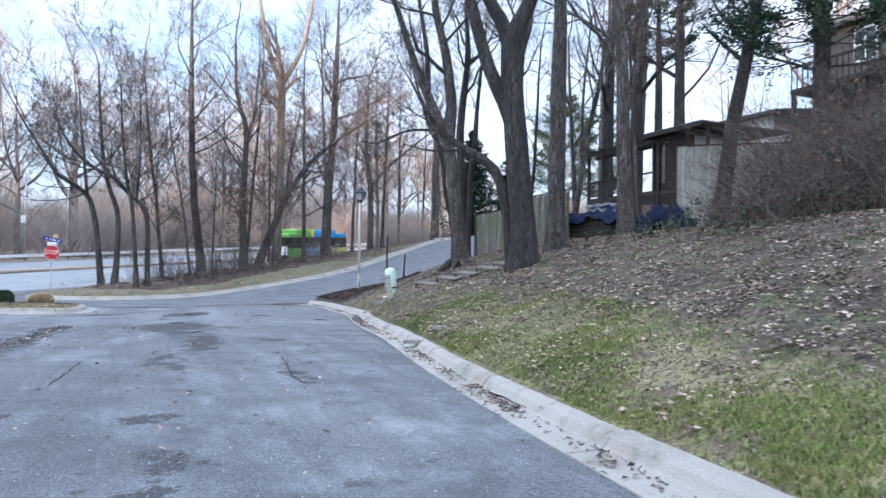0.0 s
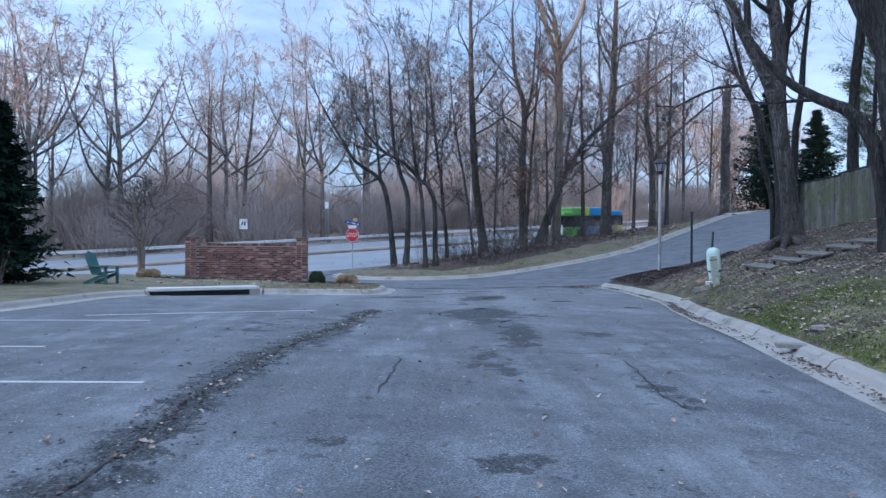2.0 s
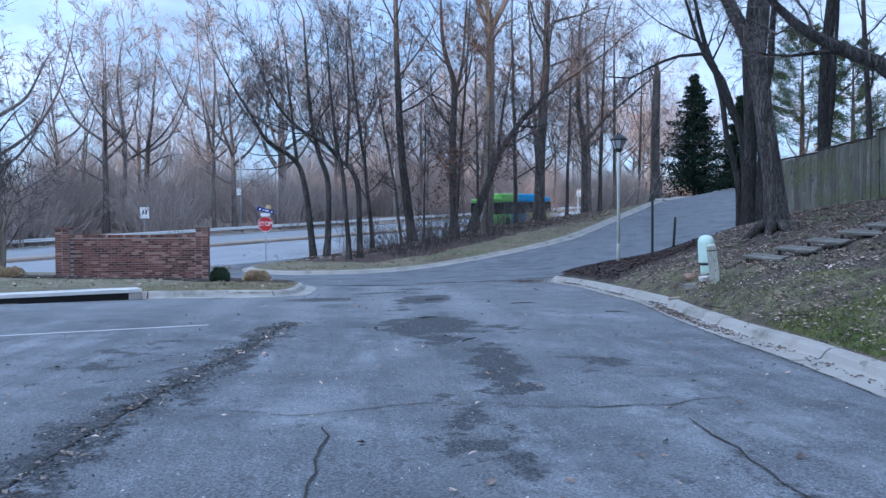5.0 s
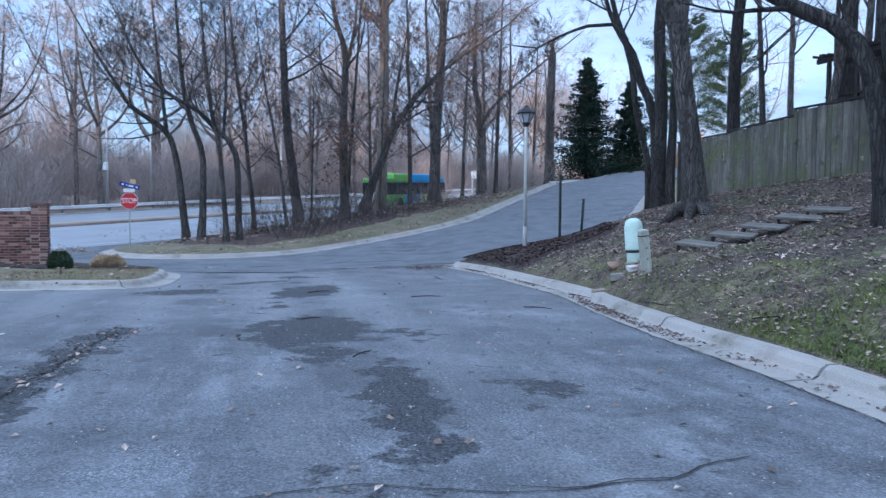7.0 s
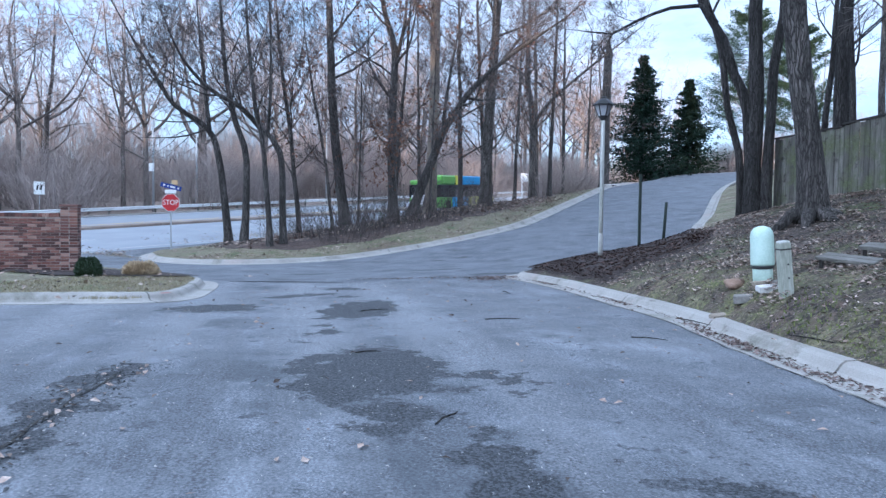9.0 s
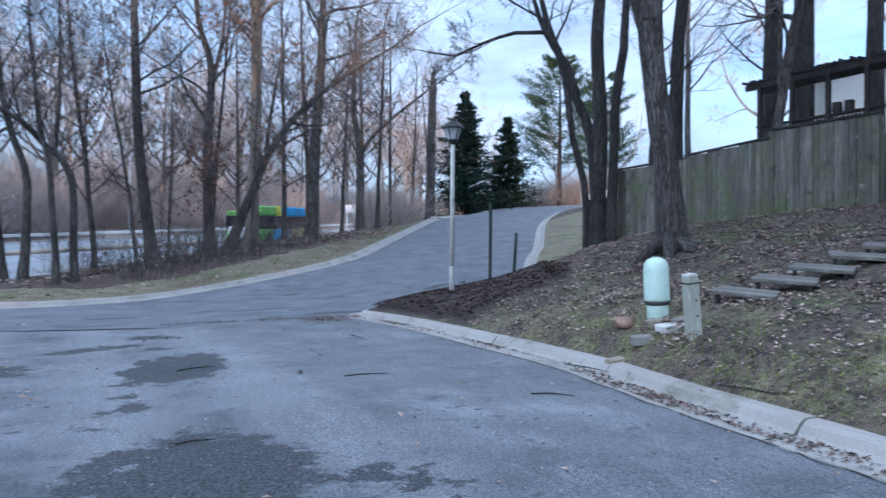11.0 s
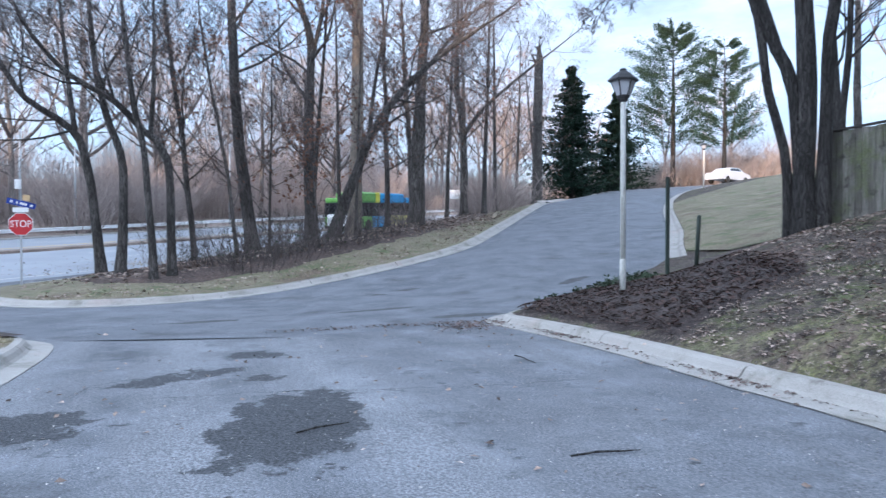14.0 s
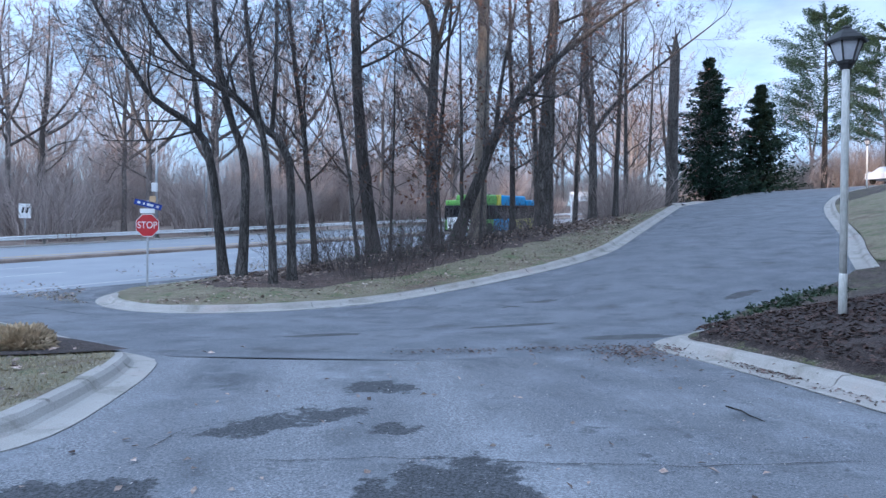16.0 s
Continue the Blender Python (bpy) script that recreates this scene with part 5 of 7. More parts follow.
# brush
def brush(name, label, base, h, spread, count, seed, mat, leaves=0, leaf=None, group="", thick=0.02, flat=3, bend=0.22):
    rnd = random.Random(seed)
    vs, fs = [], []
    for k in range(count):
        a, r = rnd.uniform(0, 6.283), spread * 0.5 * rnd.random() ** 0.5
        p = Vector((r * math.cos(a), r * math.sin(a), -0.1))
        d = Vector((math.cos(a) * rnd.uniform(0, 0.6), math.sin(a) * rnd.uniform(0, 0.6), 1)).normalized()
        hh = h * rnd.uniform(0.45, 1.0)
        pts = [p]
        for s in range(4):
            d = (d + Vector((rnd.gauss(0, bend), rnd.gauss(0, bend), 0))).normalized()
            pts.append(pts[-1] + d * hh / 4)
        w = thick * rnd.uniform(0.5, 1.2)
        tube(vs, fs, pts, [w, w * 0.8, w * 0.6, w * 0.45, w * 0.2], flat, False)
        for s in range(3):
            q = pts[rnd.randrange(1, 4)]
            e = (d + Vector((rnd.gauss(0, 0.7), rnd.gauss(0, 0.7), rnd.uniform(0, 0.3)))).normalized()
            tube(vs, fs, [q, q + e * hh * 0.2, q + e * hh * 0.36 + Vector((0, 0, 0.05))], [w * 0.5, w * 0.35, w * 0.15], 2, False)
    bush = thing(name, label, "shrub", base, 0, group)
    part("crown", (vs, fs), mat, bush)
    if leaves:
        lv, lf = [], []
        for k in range(leaves):
            c = Vector(vs[rnd.randrange(len(vs))])
            a, b_ = Vector((rnd.gauss(0, 1), rnd.gauss(0, 1), rnd.gauss(0, 0.5))).normalized() * 0.05, Vector((rnd.gauss(0, 1), rnd.gauss(0, 1), rnd.gauss(0, 1))).normalized() * 0.035
            n = len(lv)
            lv += [c, c + a + b_, c + a * 2, c + a - b_]
            lf.append((n, n + 1, n + 2, n + 3))
        part("foliage", (lv, lf), leaf, bush)
    return bush


bk = []
for k in range(4):
    x, y = at_main(5 + 12 * k, 64)
    bk.append(brush("brush", "grey-brown leafless brush at the edge of the woods", (x, y, wood_z(x, y)), (5.5, 4.6, 6.5, 7.5)[k], 5.0, 170, 300 + k, TWIG_FAR_HAZED, group="woodland brush", thick=0.034, flat=2))
for k in range(170):
    u, n = rnd.uniform(-75, 130), 63 + 45 * rnd.random() ** 1.1
    x, y = at_main(u, n)
    copy_thing(bk[rnd.randrange(4)], pose(x, y, wood_z(x, y) - 0.05, 0, 0, rnd.uniform(0, 360)) @ Matrix.Diagonal((rnd.uniform(0.8, 1.4), rnd.uniform(0.8, 1.4), rnd.uniform(0.75, 1.3) * (1 + max(0, n - 68) / 32), 1)))
for k in range(84):
    x, y = (rnd.uniform(-3.5, 2.2), rnd.uniform(56, 86)) if k < 36 else (rnd.uniform(4, 46), rnd.uniform(89, 101))
    if k < 36:
        x += (y - 60) * 0.17 - 2.5
    if k < 36 and -5.6 < x < -1.7 and y < 77:
        continue
    copy_thing(bk[rnd.randrange(4)], pose(x, y, (far_z(x, y) if k < 36 else road_z(x, y)) - 0.1, 0, 0, rnd.uniform(0, 360)) @ Matrix.Scale(rnd.uniform(0.5, 0.9) * (1.0 if k < 36 else 1.5), 4))
for k, (x, y) in enumerate(((-9.8, 37.6), (-8.9, 38.9), (-8.3, 40.2), (-10.9, 38.2), (-7.6, 42.2), (-6.8, 47.2), (-9.2, 42.6), (-12.6, 38.4), (-7.2, 40.6), (-6.4, 42.4), (-8.6, 36.4), (-5.6, 44.8), (-7.9, 38.4), (-4.9, 48.0))):
    brush("shrub", "thin bare shrub under the roadside trees", plant(ground_far, x, y), 2.3, 2.0, 46, 330 + k, TWIG, 60, IVY, group="verge shrubs", thick=0.012)
for k, (x, y, h) in enumerate(((13.6, 12.6, 1.6), (14.6, 13.0, 3.0), (16.2, 14.4, 4.6), (15.2, 15.2, 3.4), (17.0, 16.6, 5.4), (16.2, 12.4, 3.4), (17.0, 18.6, 5.6), (17.4, 12.0, 4.4), (14.6, 16.6, 1.3), (18.0, 14.6, 6.0), (15.0, 11.6, 2.6), (16.6, 10.6, 3.6))):
    brush("thicket", "tangled grey bramble thicket on the bank", plant(ground_bank, x, y), h, 3.2, 230, 350 + k, TWIG_BRAMBLE, 260, IVY if h < 3 else LEAF_HELD, group="bank thicket", thick=0.011, bend=0.5)
for k in range(30):
    x, y = rnd.uniform(9.0, 16), rnd.uniform(11, 17.5)
    if near(KERB_RIGHT, x, y) > 6.2:
        brush("bramble", "low ivy and bramble stems on the bank", plant(ground_bank, x, y), 0.7, 1.2, 14, 400 + k, TWIG, 90, IVY, group="low brambles", thick=0.006)


# conifers
def conifer(name, label, base, h, spread, seed, mat, whorls, droop=-0.15, clear=0.08, open_=False):
    rnd = random.Random(seed)
    tree = thing(name, label, "tree", base)
    vs, fs, bv, bf = [], [], [], []
    for w in range(whorls):
        f = clear + (1 - clear) * (w + rnd.random() * 0.6) / whorls
        z = h * f
        reach = spread * ((1 - f) ** 0.95 * rnd.uniform(0.75, 1.15) if not open_ else (0.55 + 0.5 * math.sin(min(1, (1 - f) * 2.2) * 1.57) * rnd.uniform(0.5, 1.1)) * (1 if f < 0.85 else 0.6)) * rnd.uniform(0.8, 1.1) + 0.15
        for k in range(rnd.randrange(6, 10) if not open_ else rnd.randrange(3, 6)):
            a = rnd.uniform(0, 6.283)
            out = Vector((math.cos(a), math.sin(a), 0))
            L = reach * (rnd.uniform(0.7, 1.1) if open_ else rnd.uniform(0.4, 1.2))
            pts = [Vector((0, 0, z)) + out * L * s + Vector((0, 0, L * (droop * s + (0.25 * s * s)))) for s in (0, 0.4, 0.75, 1)]
            tube(bv, bf, pts, [0.03, 0.022, 0.014, 0.006], 3, False)
            for q in range(int(44 if not open_ else 238)):
                s = rnd.uniform(0.15 if not open_ else 0.45, 1.02)
                c = pts[0].lerp(pts[3], s) + Vector((rnd.gauss(0, 0.06), rnd.gauss(0, 0.06), rnd.gauss(0, 0.05))) * L * 0.9 + Vector((0, 0, L * 0.25 * (s * s - s)))
                g = (out * rnd.uniform(0.2, 1.0) + Vector((rnd.gauss(0, 0.6), rnd.gauss(0, 0.6), rnd.gauss(-0.05, 0.4)))).normalized() * rnd.uniform(0.14, 0.34) * ((1 + h * 0.03) if not open_ else 0.9)
                e = g.orthogonal().normalized() * rnd.uniform(0.025, 0.06) * ((1 + h * 0.05) if not open_ else 0.75)
                e.rotate(Matrix.Rotation(rnd.uniform(0, 6.28), 3, g.normalized()))
                n = len(vs)
                vs += [c - e, c + e, c + g]
                fs.append((n, n + 1, n + 2))
    part("trunk", (*join(tubes(([(0, 0, -0.3), (0.05, 0, h * 0.5), (0, 0, h)], [h * 0.018, h * 0.012, 0.02]))[:2], (bv, bf)), True), BARK_DARK_SHADED, tree)
    part("crown", (vs, fs), mat, tree)
    return tree


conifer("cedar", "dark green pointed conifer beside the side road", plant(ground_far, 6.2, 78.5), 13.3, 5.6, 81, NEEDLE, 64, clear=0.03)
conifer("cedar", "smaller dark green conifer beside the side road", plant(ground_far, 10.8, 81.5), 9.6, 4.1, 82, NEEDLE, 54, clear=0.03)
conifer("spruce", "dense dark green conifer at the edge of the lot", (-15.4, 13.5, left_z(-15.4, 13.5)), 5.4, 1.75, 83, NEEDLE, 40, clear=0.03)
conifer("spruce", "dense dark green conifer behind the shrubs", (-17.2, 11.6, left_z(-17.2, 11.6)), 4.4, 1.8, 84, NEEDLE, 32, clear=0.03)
conifer("pine", "tall open white pine beyond the crest", (17.5, 88, road_z(17.5, 88)), 17, 5.6, 85, NEEDLE_PINE, 44, droop=0.1, clear=0.25, open_=True)
conifer("pine", "open pine standing behind the fence", (21.5, 84, road_z(21.5, 84)), 14, 4.0, 86, NEEDLE_PINE, 26, droop=0.1, clear=0.25, open_=True)
conifer("pine", "feathery pine among the hill trees", plant(ground_bank, 16.6, 36.0), 16, 3.0, 87, NEEDLE_PINE, 14, droop=0.1, clear=0.6, open_=True)
conifer("pine", "pine branches spreading over the thicket", plant(ground_bank, 17.2, 19.4), 11, 4.2, 88, NEEDLE_PINE, 16, droop=0.0, clear=0.4, open_=True)
for k, (x, y, h) in enumerate(((-13.9, 11.4, 1.5), (-14.6, 9.6, 1.7), (-13.2, 9.0, 1.2), (-15.2, 8.0, 1.6))):
    brush("shrub", "bare reddish brown shrub by the lot", (x, y, left_z(x, y)), h, 2.0, 90, 370 + k, TWIG, 160, LEAF_HELD, group="lot shrubs", thick=0.01)
bare_tree("crape_myrtle", "small pale-trunked tree on the entrance island", (-18.2, 21.5, left_z(-18.2, 21.5)), [
    [(0.05, 0, 0, .09), (0.02, 0.05, 1.4, .07), (-0.3, 0.1, 2.6, .04), (-0.5, 0.1, 3.6, .02)], [(-0.05, 0.05, 0, .08), (0.1, 0, 1.5, .06), (0.6, 0.1, 2.8, .035), (0.9, 0.2, 3.6, .015)], [(0, -0.05, 0, .08), (0, -0.2, 1.5, .055), (0.1, -0.5, 3.4, .02)]], 91, BARK_PALE, 0.4, 12, top=3, reach=0.5, flare=1.15)


# ---- unseen wall added behind the walker to keep the low sun off the lot ----
solid("sun_block_south", box(-150, -44, -2, 150, -42, 22.0), SIDING_BROWN, "unseen plain wall added behind the lot to block the low sun", "wall", kind="structure")


# ---- street furniture on the bank ----
def lamp_post(name, label, at, h=4.05, w=0.76):
    """A pole lamp of height h, whose lantern is w times the common size."""
    def turned(profile, sides):
        vs, fs, *_ = lathe([(r * w, h - (h - z) * w) for r, z in profile], sides)
        return vs, fs
    top = thing(name, label, "street lamp", at)
    part("pole", lathe([(0.05, -0.1), (0.05, h - 0.84 * w), (0.046, h - 0.8 * w)], 16), LAMP_WHITE, top, "chipped pale grey pole")
    part("sleeve", lathe([(0.056, -0.1), (0.056, 0.62), (0.0515, 0.64)], 16), LAMP_WHITE, top)
    part("collar", turned([(0.06, h - 0.82), (0.10, h - 0.80), (0.12, h - 0.74), (0.15, h - 0.72), (0.16, h - 0.68)], 12), BLACK, top)
    lantern = part("lantern", turned([(0.155, h - 0.70), (0.165, h - 0.67), (0.16, h - 0.66)], 6), BLACK, top, "black six-sided lantern")
    part("roof", turned([(0.36, h - 0.33), (0.37, h - 0.29), (0.25, h - 0.18), (0.12, h - 0.09), (0.085, h - 0.075), (0.085, h - 0.05), (0.10, h - 0.045), (0.05, h - 0.01), (0.01, h)], 6), BLACK, lantern)
    for k in range(6):
        a, b = 2 * math.pi * k / 6, 2 * math.pi * (k + 1) / 6
        p = [(0.155 * math.cos(a), 0.155 * math.sin(a), h - 0.67), (0.155 * math.cos(b), 0.155 * math.sin(b), h - 0.67), (0.29 * math.cos(b), 0.29 * math.sin(b), h - 0.32), (0.29 * math.cos(a), 0.29 * math.sin(a), h - 0.32)]
        p = [(x * w, y * w, h - (h - z) * w) for x, y, z in p]
        q = [(x * 0.96, y * 0.96, z) for x, y, z in p]
        part("pane", (p + q, [(0, 1, 2, 3), (7, 6, 5, 4), (0, 4, 5, 1), (1, 5, 6, 2), (2, 6, 7, 3), (3, 7, 4, 0)]), FROST, lantern)
        part("rib", tubes(([p[0], p[3]], 0.014), sides=5), BLACK, lantern)
    return top


lamp_post("lamp_post", "white pole lamp with a black lantern in the mulch bed", (2.31, 25.76, bank_z(2.31, 25.76)), 4.66 - bank_z(2.31, 25.76))
lamp_post("lamp_post", "distant white pole lamp beyond the crest", (15.9, 70.5, bank_z(15.9, 70.5)), 3.6)

z = bank_z(4.58, 18.16)
ped = thing("utility_pedestal", "faded mint plastic cable pedestal leaning slightly on the bank", "utility pedestal", (4.58, 18.16, z), 20)
ped.matrix_basis = pose(4.58, 18.16, z - 0.04, 1, -4, 20)
part("base", lathe([(0.135, -0.1), (0.135, 0.27), (0.13, 0.28)], 20), MINT, ped)
part("band", lathe([(0.152, 0.225), (0.156, 0.235), (0.156, 0.275), (0.15, 0.28)], 20), BLACK, ped, "black strap")
part("cap", lathe([(0.158, 0.27), (0.16, 0.30), (0.158, 0.68), (0.145, 0.75), (0.11, 0.80), (0.05, 0.825), (0.01, 0.83)], 20), MINT, ped)
part("strap_end", tubes(([(0.15, -0.05, 0.25), (0.19, -0.06, 0.32), (0.18, -0.05, 0.44)], 0.008), sides=5), BLACK, ped)

z = bank_z(4.66, 17.2)
wp = thing("wooden_post", "weathered greenish square timber post with a chamfered top", "post", (4.66, 17.2, z), 15)
wp.matrix_basis = pose(4.66, 17.2, z, 2, -7, 15)
part("shaft", box(-0.072, -0.072, -0.2, 0.072, 0.072, 0.64, 0.012), POST_WOOD, wp)
# Thin proud band in dark colour, painting the shade of a cut groove.
part("groove", box(-0.0745, -0.0745, 0.545, 0.0745, 0.0745, 0.565, 0.003), DECK_WOOD_SHADED, wp)
part("post_top", box(-0.068, -0.068, 0.63, 0.068, 0.068, 0.66, 0.015), LAMP_WHITE, wp)
for hz_ in (0.18, 0.36):
    part("bolt", moved(lathe([(0.012, 0), (0.012, 0.01), (0.006, 0.014)], 8), pose(0.01, -0.071, hz_, 90, 0, 0)), BLACK, wp)

z = bank_z(3.32, 26.67)
tp = thing("marker_post", "tall thin dark steel channel post in the mulch", "post", (3.32, 26.67, z), 30)
part("shaft", join(box(-0.035, -0.006, -0.2, 0.035, 0.006, 2.75 - z), box(-0.035, 0, -0.2, -0.028, 0.035, 2.75 - z), box(0.028, 0, -0.2, 0.035, 0.035, 2.75 - z)), GREENPOST, tp)
z = bank_z(3.96, 27.07)
sp = thing("marker_post", "short dark green steel post in the mulch", "post", (3.96, 27.07, z), 10)
sp.matrix_basis = pose(3.96, 27.07, z, 0, 3, 10)
part("shaft", lathe([(0.04, -0.2), (0.04, 2.0 - z), (0.035, 2.02 - z)], 12), GREENPOST, sp)

# plank steps set into the bank
for n, (x, y, z, tilt) in enumerate(((5.63, 17.95, 1.02, 4), (6.23, 18.12, 1.18, 3), (6.76, 18.2, 1.33, 3), (7.36, 18.3, 1.49, 3), (7.86, 18.38, 1.63, 2))):
    z = max(z, bank_z(x, y) + 0.07)
    st = thing("plank_step", "weathered grey plank step on stakes in the leaves", "step", (x, y, z), 0, "plank steps")
    st.matrix_basis = pose(x, y, z, 9, tilt, -42 + 4 * (n % 2))
    for k in range(2):
        part("plank", box(-0.38, -0.185 + 0.186 * k, -0.025, 0.38 - 0.02 * k, -0.003 + 0.186 * k, 0.025, 0.008), STEP_WOOD, st)
    for sx in (-0.3, 0.3):
        part("stake", box(sx - 0.025, -0.172, -0.35, sx + 0.025, -0.132, -0.026, 0.004), DECK_WOOD_SHADED, st)


def stone(name, label, at, sx, sy, sz, seed, mat, cat="stone", group=""):
    c = 0.62 if sz < 0.08 else 1.2
    bm = bmesh.new()
    bmesh.ops.create_icosphere(bm, subdivisions=3, radius=1)
    for v in bm.verts:
        q = v.co * (1 + 0.25 * noise.noise(v.co * 1.3 + Vector((seed, 0, 0))) + 0.08 * noise.noise(v.co * 4 + Vector((0, seed, 0))))
        q = Vector((max(-c, min(c, q.x)), max(-c, min(c, q.y)), max(-0.45, min(0.45, q.z)) if sz < 0.08 else max(-0.9, min(1.1, q.z))))
        v.co = Vector((q.x * sx, q.y * sy, q.z * sz))
    vs, fs = from_bm(bm)
    return solid(name, (vs, fs, True), mat, label, cat, at, seed * 37 % 180, group)


for n, (x, y, sx, sy, sz, m, lb) in enumerate(((4.28, 18.6, .24, .15, .095, STONE_WARM, "rounded orange field stone on the grass"), (6.88, 19.0, .16, .13, .12, CONCRETE_NEW, "pale rounded rock by the plank steps"), (6.5, 10.9, .34, .2, .07, STONE, "flat mossy stone sunk in the lawn"), (5.98, 10.25, .3, .18, .06, STONE, "flat stone sunk in the lawn"), (7.7, 19.4, .22, .16, .06, STONE, "small stone among the leaves"))):
    stone("stone", lb, (x, y, bank_z(x, y) - sz * 0.3), sx, sy, sz, n + 2, m)
for x, y, turn, lx, ly, h, m, lb in ((4.26, 17.82, -12, .13, .09, .06, STONE, "flat grey paving block beside the pedestal"), (4.52, 18.0, -35, .11, .07, .05, STONE_TAN, "small tan paving block tilted in the leaves"), (4.56, 17.66, 8, .16, .1, .035, CONCRETE_NEW, "pale flat slab at the pedestal's foot"), (3.97, 17.86, 24, .14, .08, .05, STONE_TAN, "grey-tan paving block near the kerb"), (4.72, 17.72, 40, .1, .07, .04, STONE, "broken paving piece beside the pale slab")):
    solid("paving_block", moved(box(-lx, -ly, -0.06, lx, ly, h, 0.012), pose(0, 0, 0, 3, -6, 0)), m, lb, "paving block", (x, y, bank_z(x, y) - 0.005), turn, group="loose paving blocks")


# ---- board fence ----
def board_fence(name, label, a, b, foot, tops, seed, mat=None):
    """Upright boards along a line, with posts, rails behind and a cap; the top steps from bay to bay."""
    rnd = random.Random(seed)
    a, b = Vector(a), Vector(b)
    L = (b - a).length
    d = (b - a) / L
    ang = math.degrees(math.atan2(d.y, d.x))
    top = thing(name, label, "fence", (a.x, a.y, 0), ang)
    n = int(L / 0.142)
    for k in range(n):
        x = (k + 0.5) * L / n
        p = a + d * x
        i = min(len(tops) - 1, int(x / L * len(tops)))
        j = x / L * len(tops) - i
        t = tops[i][0] * (1 - j) + tops[i][1] * j + rnd.uniform(-0.02, 0.015)
        w = L / n / 2 - (rnd.uniform(0.001, 0.005) if rnd.random() < 0.7 else rnd.uniform(0.005, 0.008))
        o = rnd.uniform(-0.01, 0.01)
        part("board", box(x - w, -0.011 + o, foot(p.x, p.y) - 0.02, x + w, 0.011 + o, t, 0.004), mat or FENCE_WOOD, top)
    for i, (t0, t1) in enumerate(tops):
        x0, x1 = L * i / len(tops), L * (i + 1) / len(tops)
        part("cap_rail", ([(x0, -0.04, t0 + 0.01), (x1, -0.04, t1 + 0.01), (x1, 0.05, t1 + 0.01), (x0, 0.05, t0 + 0.01), (x0, -0.04, t0 + 0.05), (x1, -0.04, t1 + 0.05), (x1, 0.05, t1 + 0.05), (x0, 0.05, t0 + 0.05)],
             [(3, 2, 1, 0), (4, 5, 6, 7), (0, 1, 5, 4), (1, 2, 6, 5), (2, 3, 7, 6), (3, 0, 4, 7)]), DECK_WOOD_SHADED, top)
        for x in (x0, x1):
            p = a + d * x
            part("post", box(x - 0.045, -0.115, foot(p.x, p.y) - 0.2, x + 0.045, -0.024, min(t0, t1) - 0.02, 0.005), FENCE_WOOD, top)
    return top


board_fence("board_fence", "weathered greenish vertical-board fence stepping along the bank", (10.04, 21.95), (6.88, 27.95), bank_z, ((4.14, 4.14), (3.98, 3.86), (3.80, 3.74)), 5)
board_fence("board_fence", "weathered grey board fence beside the deck", (18.2, 22.9), (14.4, 24.2), bank_z, ((6.0, 6.05), (6.05, 6.1)), 6, PALE_BOARD)

# ---- deck with pergola, in its own frame ----
DECK = pose(11.5, 23.5, 0.5, 0, 0, 117.6)


def lattice(x0, x1, z0, z1, y, step=0.11):
    out = []
    w, h = x1 - x0, z1 - z0
    k = -h
    while k < w:
        for s in (1, -1):
            xa, za, xb, zb = (x0 + k, z0, x0 + k + h, z1) if s > 0 else (x0 + k + h, z0, x0 + k, z1)
            t0 = max(0, (x0 - xa) / (xb - xa) if s > 0 else (x1 - xa) / (xb - xa))
            t1 = min(1, (x1 - xa) / (xb - xa) if s > 0 else (x0 - xa) / (xb - xa))
            if t1 > t0:
                p, q = Vector((xa + (xb - xa) * t0, y + 0.006 * s, za + (zb - za) * t0)), Vector((xa + (xb - xa) * t1, y + 0.006 * s, za + (zb - za) * t1))
                n = (q - p).normalized().cross(Vector((0, 1, 0))) * 0.02
                e = Vector((0, 0.005, 0))
                out.append(([p - n - e, p + n - e, q + n - e, q - n - e, p - n + e, p + n + e, q + n + e, q - n + e], [(0, 1, 2, 3), (7, 6, 5, 4), (0, 4, 5, 1), (1, 5, 6, 2), (2, 6, 7, 3), (3, 7, 4, 0)]))
        k += step
    return join(*out)


deck = thing("deck", "dark stained timber deck with lattice skirts, shade deepened in its colour", "deck")
deck.matrix_basis = DECK
for k in range(14):
    part("deck_board", box(0.0, -8.0 + k * 0.285, 4.24, 6.3, -8.0 + k * 0.285 + 0.27, 4.28, 0.004), DECK_WOOD_SHADED, deck)
part("front_joist", box(0.0, -4.02, 4.06, 6.3, -3.97, 4.235), DECK_WOOD_SHADED, deck)
part("lattice_skirt", lattice(0.2, 6.2, 3.0, 4.05, -4.0), DECK_WOOD_SHADED, deck, "diamond lattice under the deck")
part("lattice_rail", lattice(2.6, 6.2, 4.35, 5.0, -4.0), DECK_WOOD_SHADED, deck, "diamond lattice railing")
part("hand_rail", box(1.4, -4.06, 5.0, 6.3, -3.94, 5.06, 0.005), DECK_WOOD_SHADED, deck)
part("privacy_lattice", lattice(-0.3, 1.5, 4.3, 6.3, -4.05), DECK_WOOD_SHADED, deck, "tall dark lattice screen")
part("screen_panel", box(-0.28, -4.3, 4.3, 1.45, -4.26, 6.2), DECK_WOOD_SHADED, deck, "dark boards behind the lattice screen")
part("back_panel", box(-0.4, -7.9, 3.2, -0.34, -4.1, 6.2), PALE_BOARD, deck, "pale weathered boards")
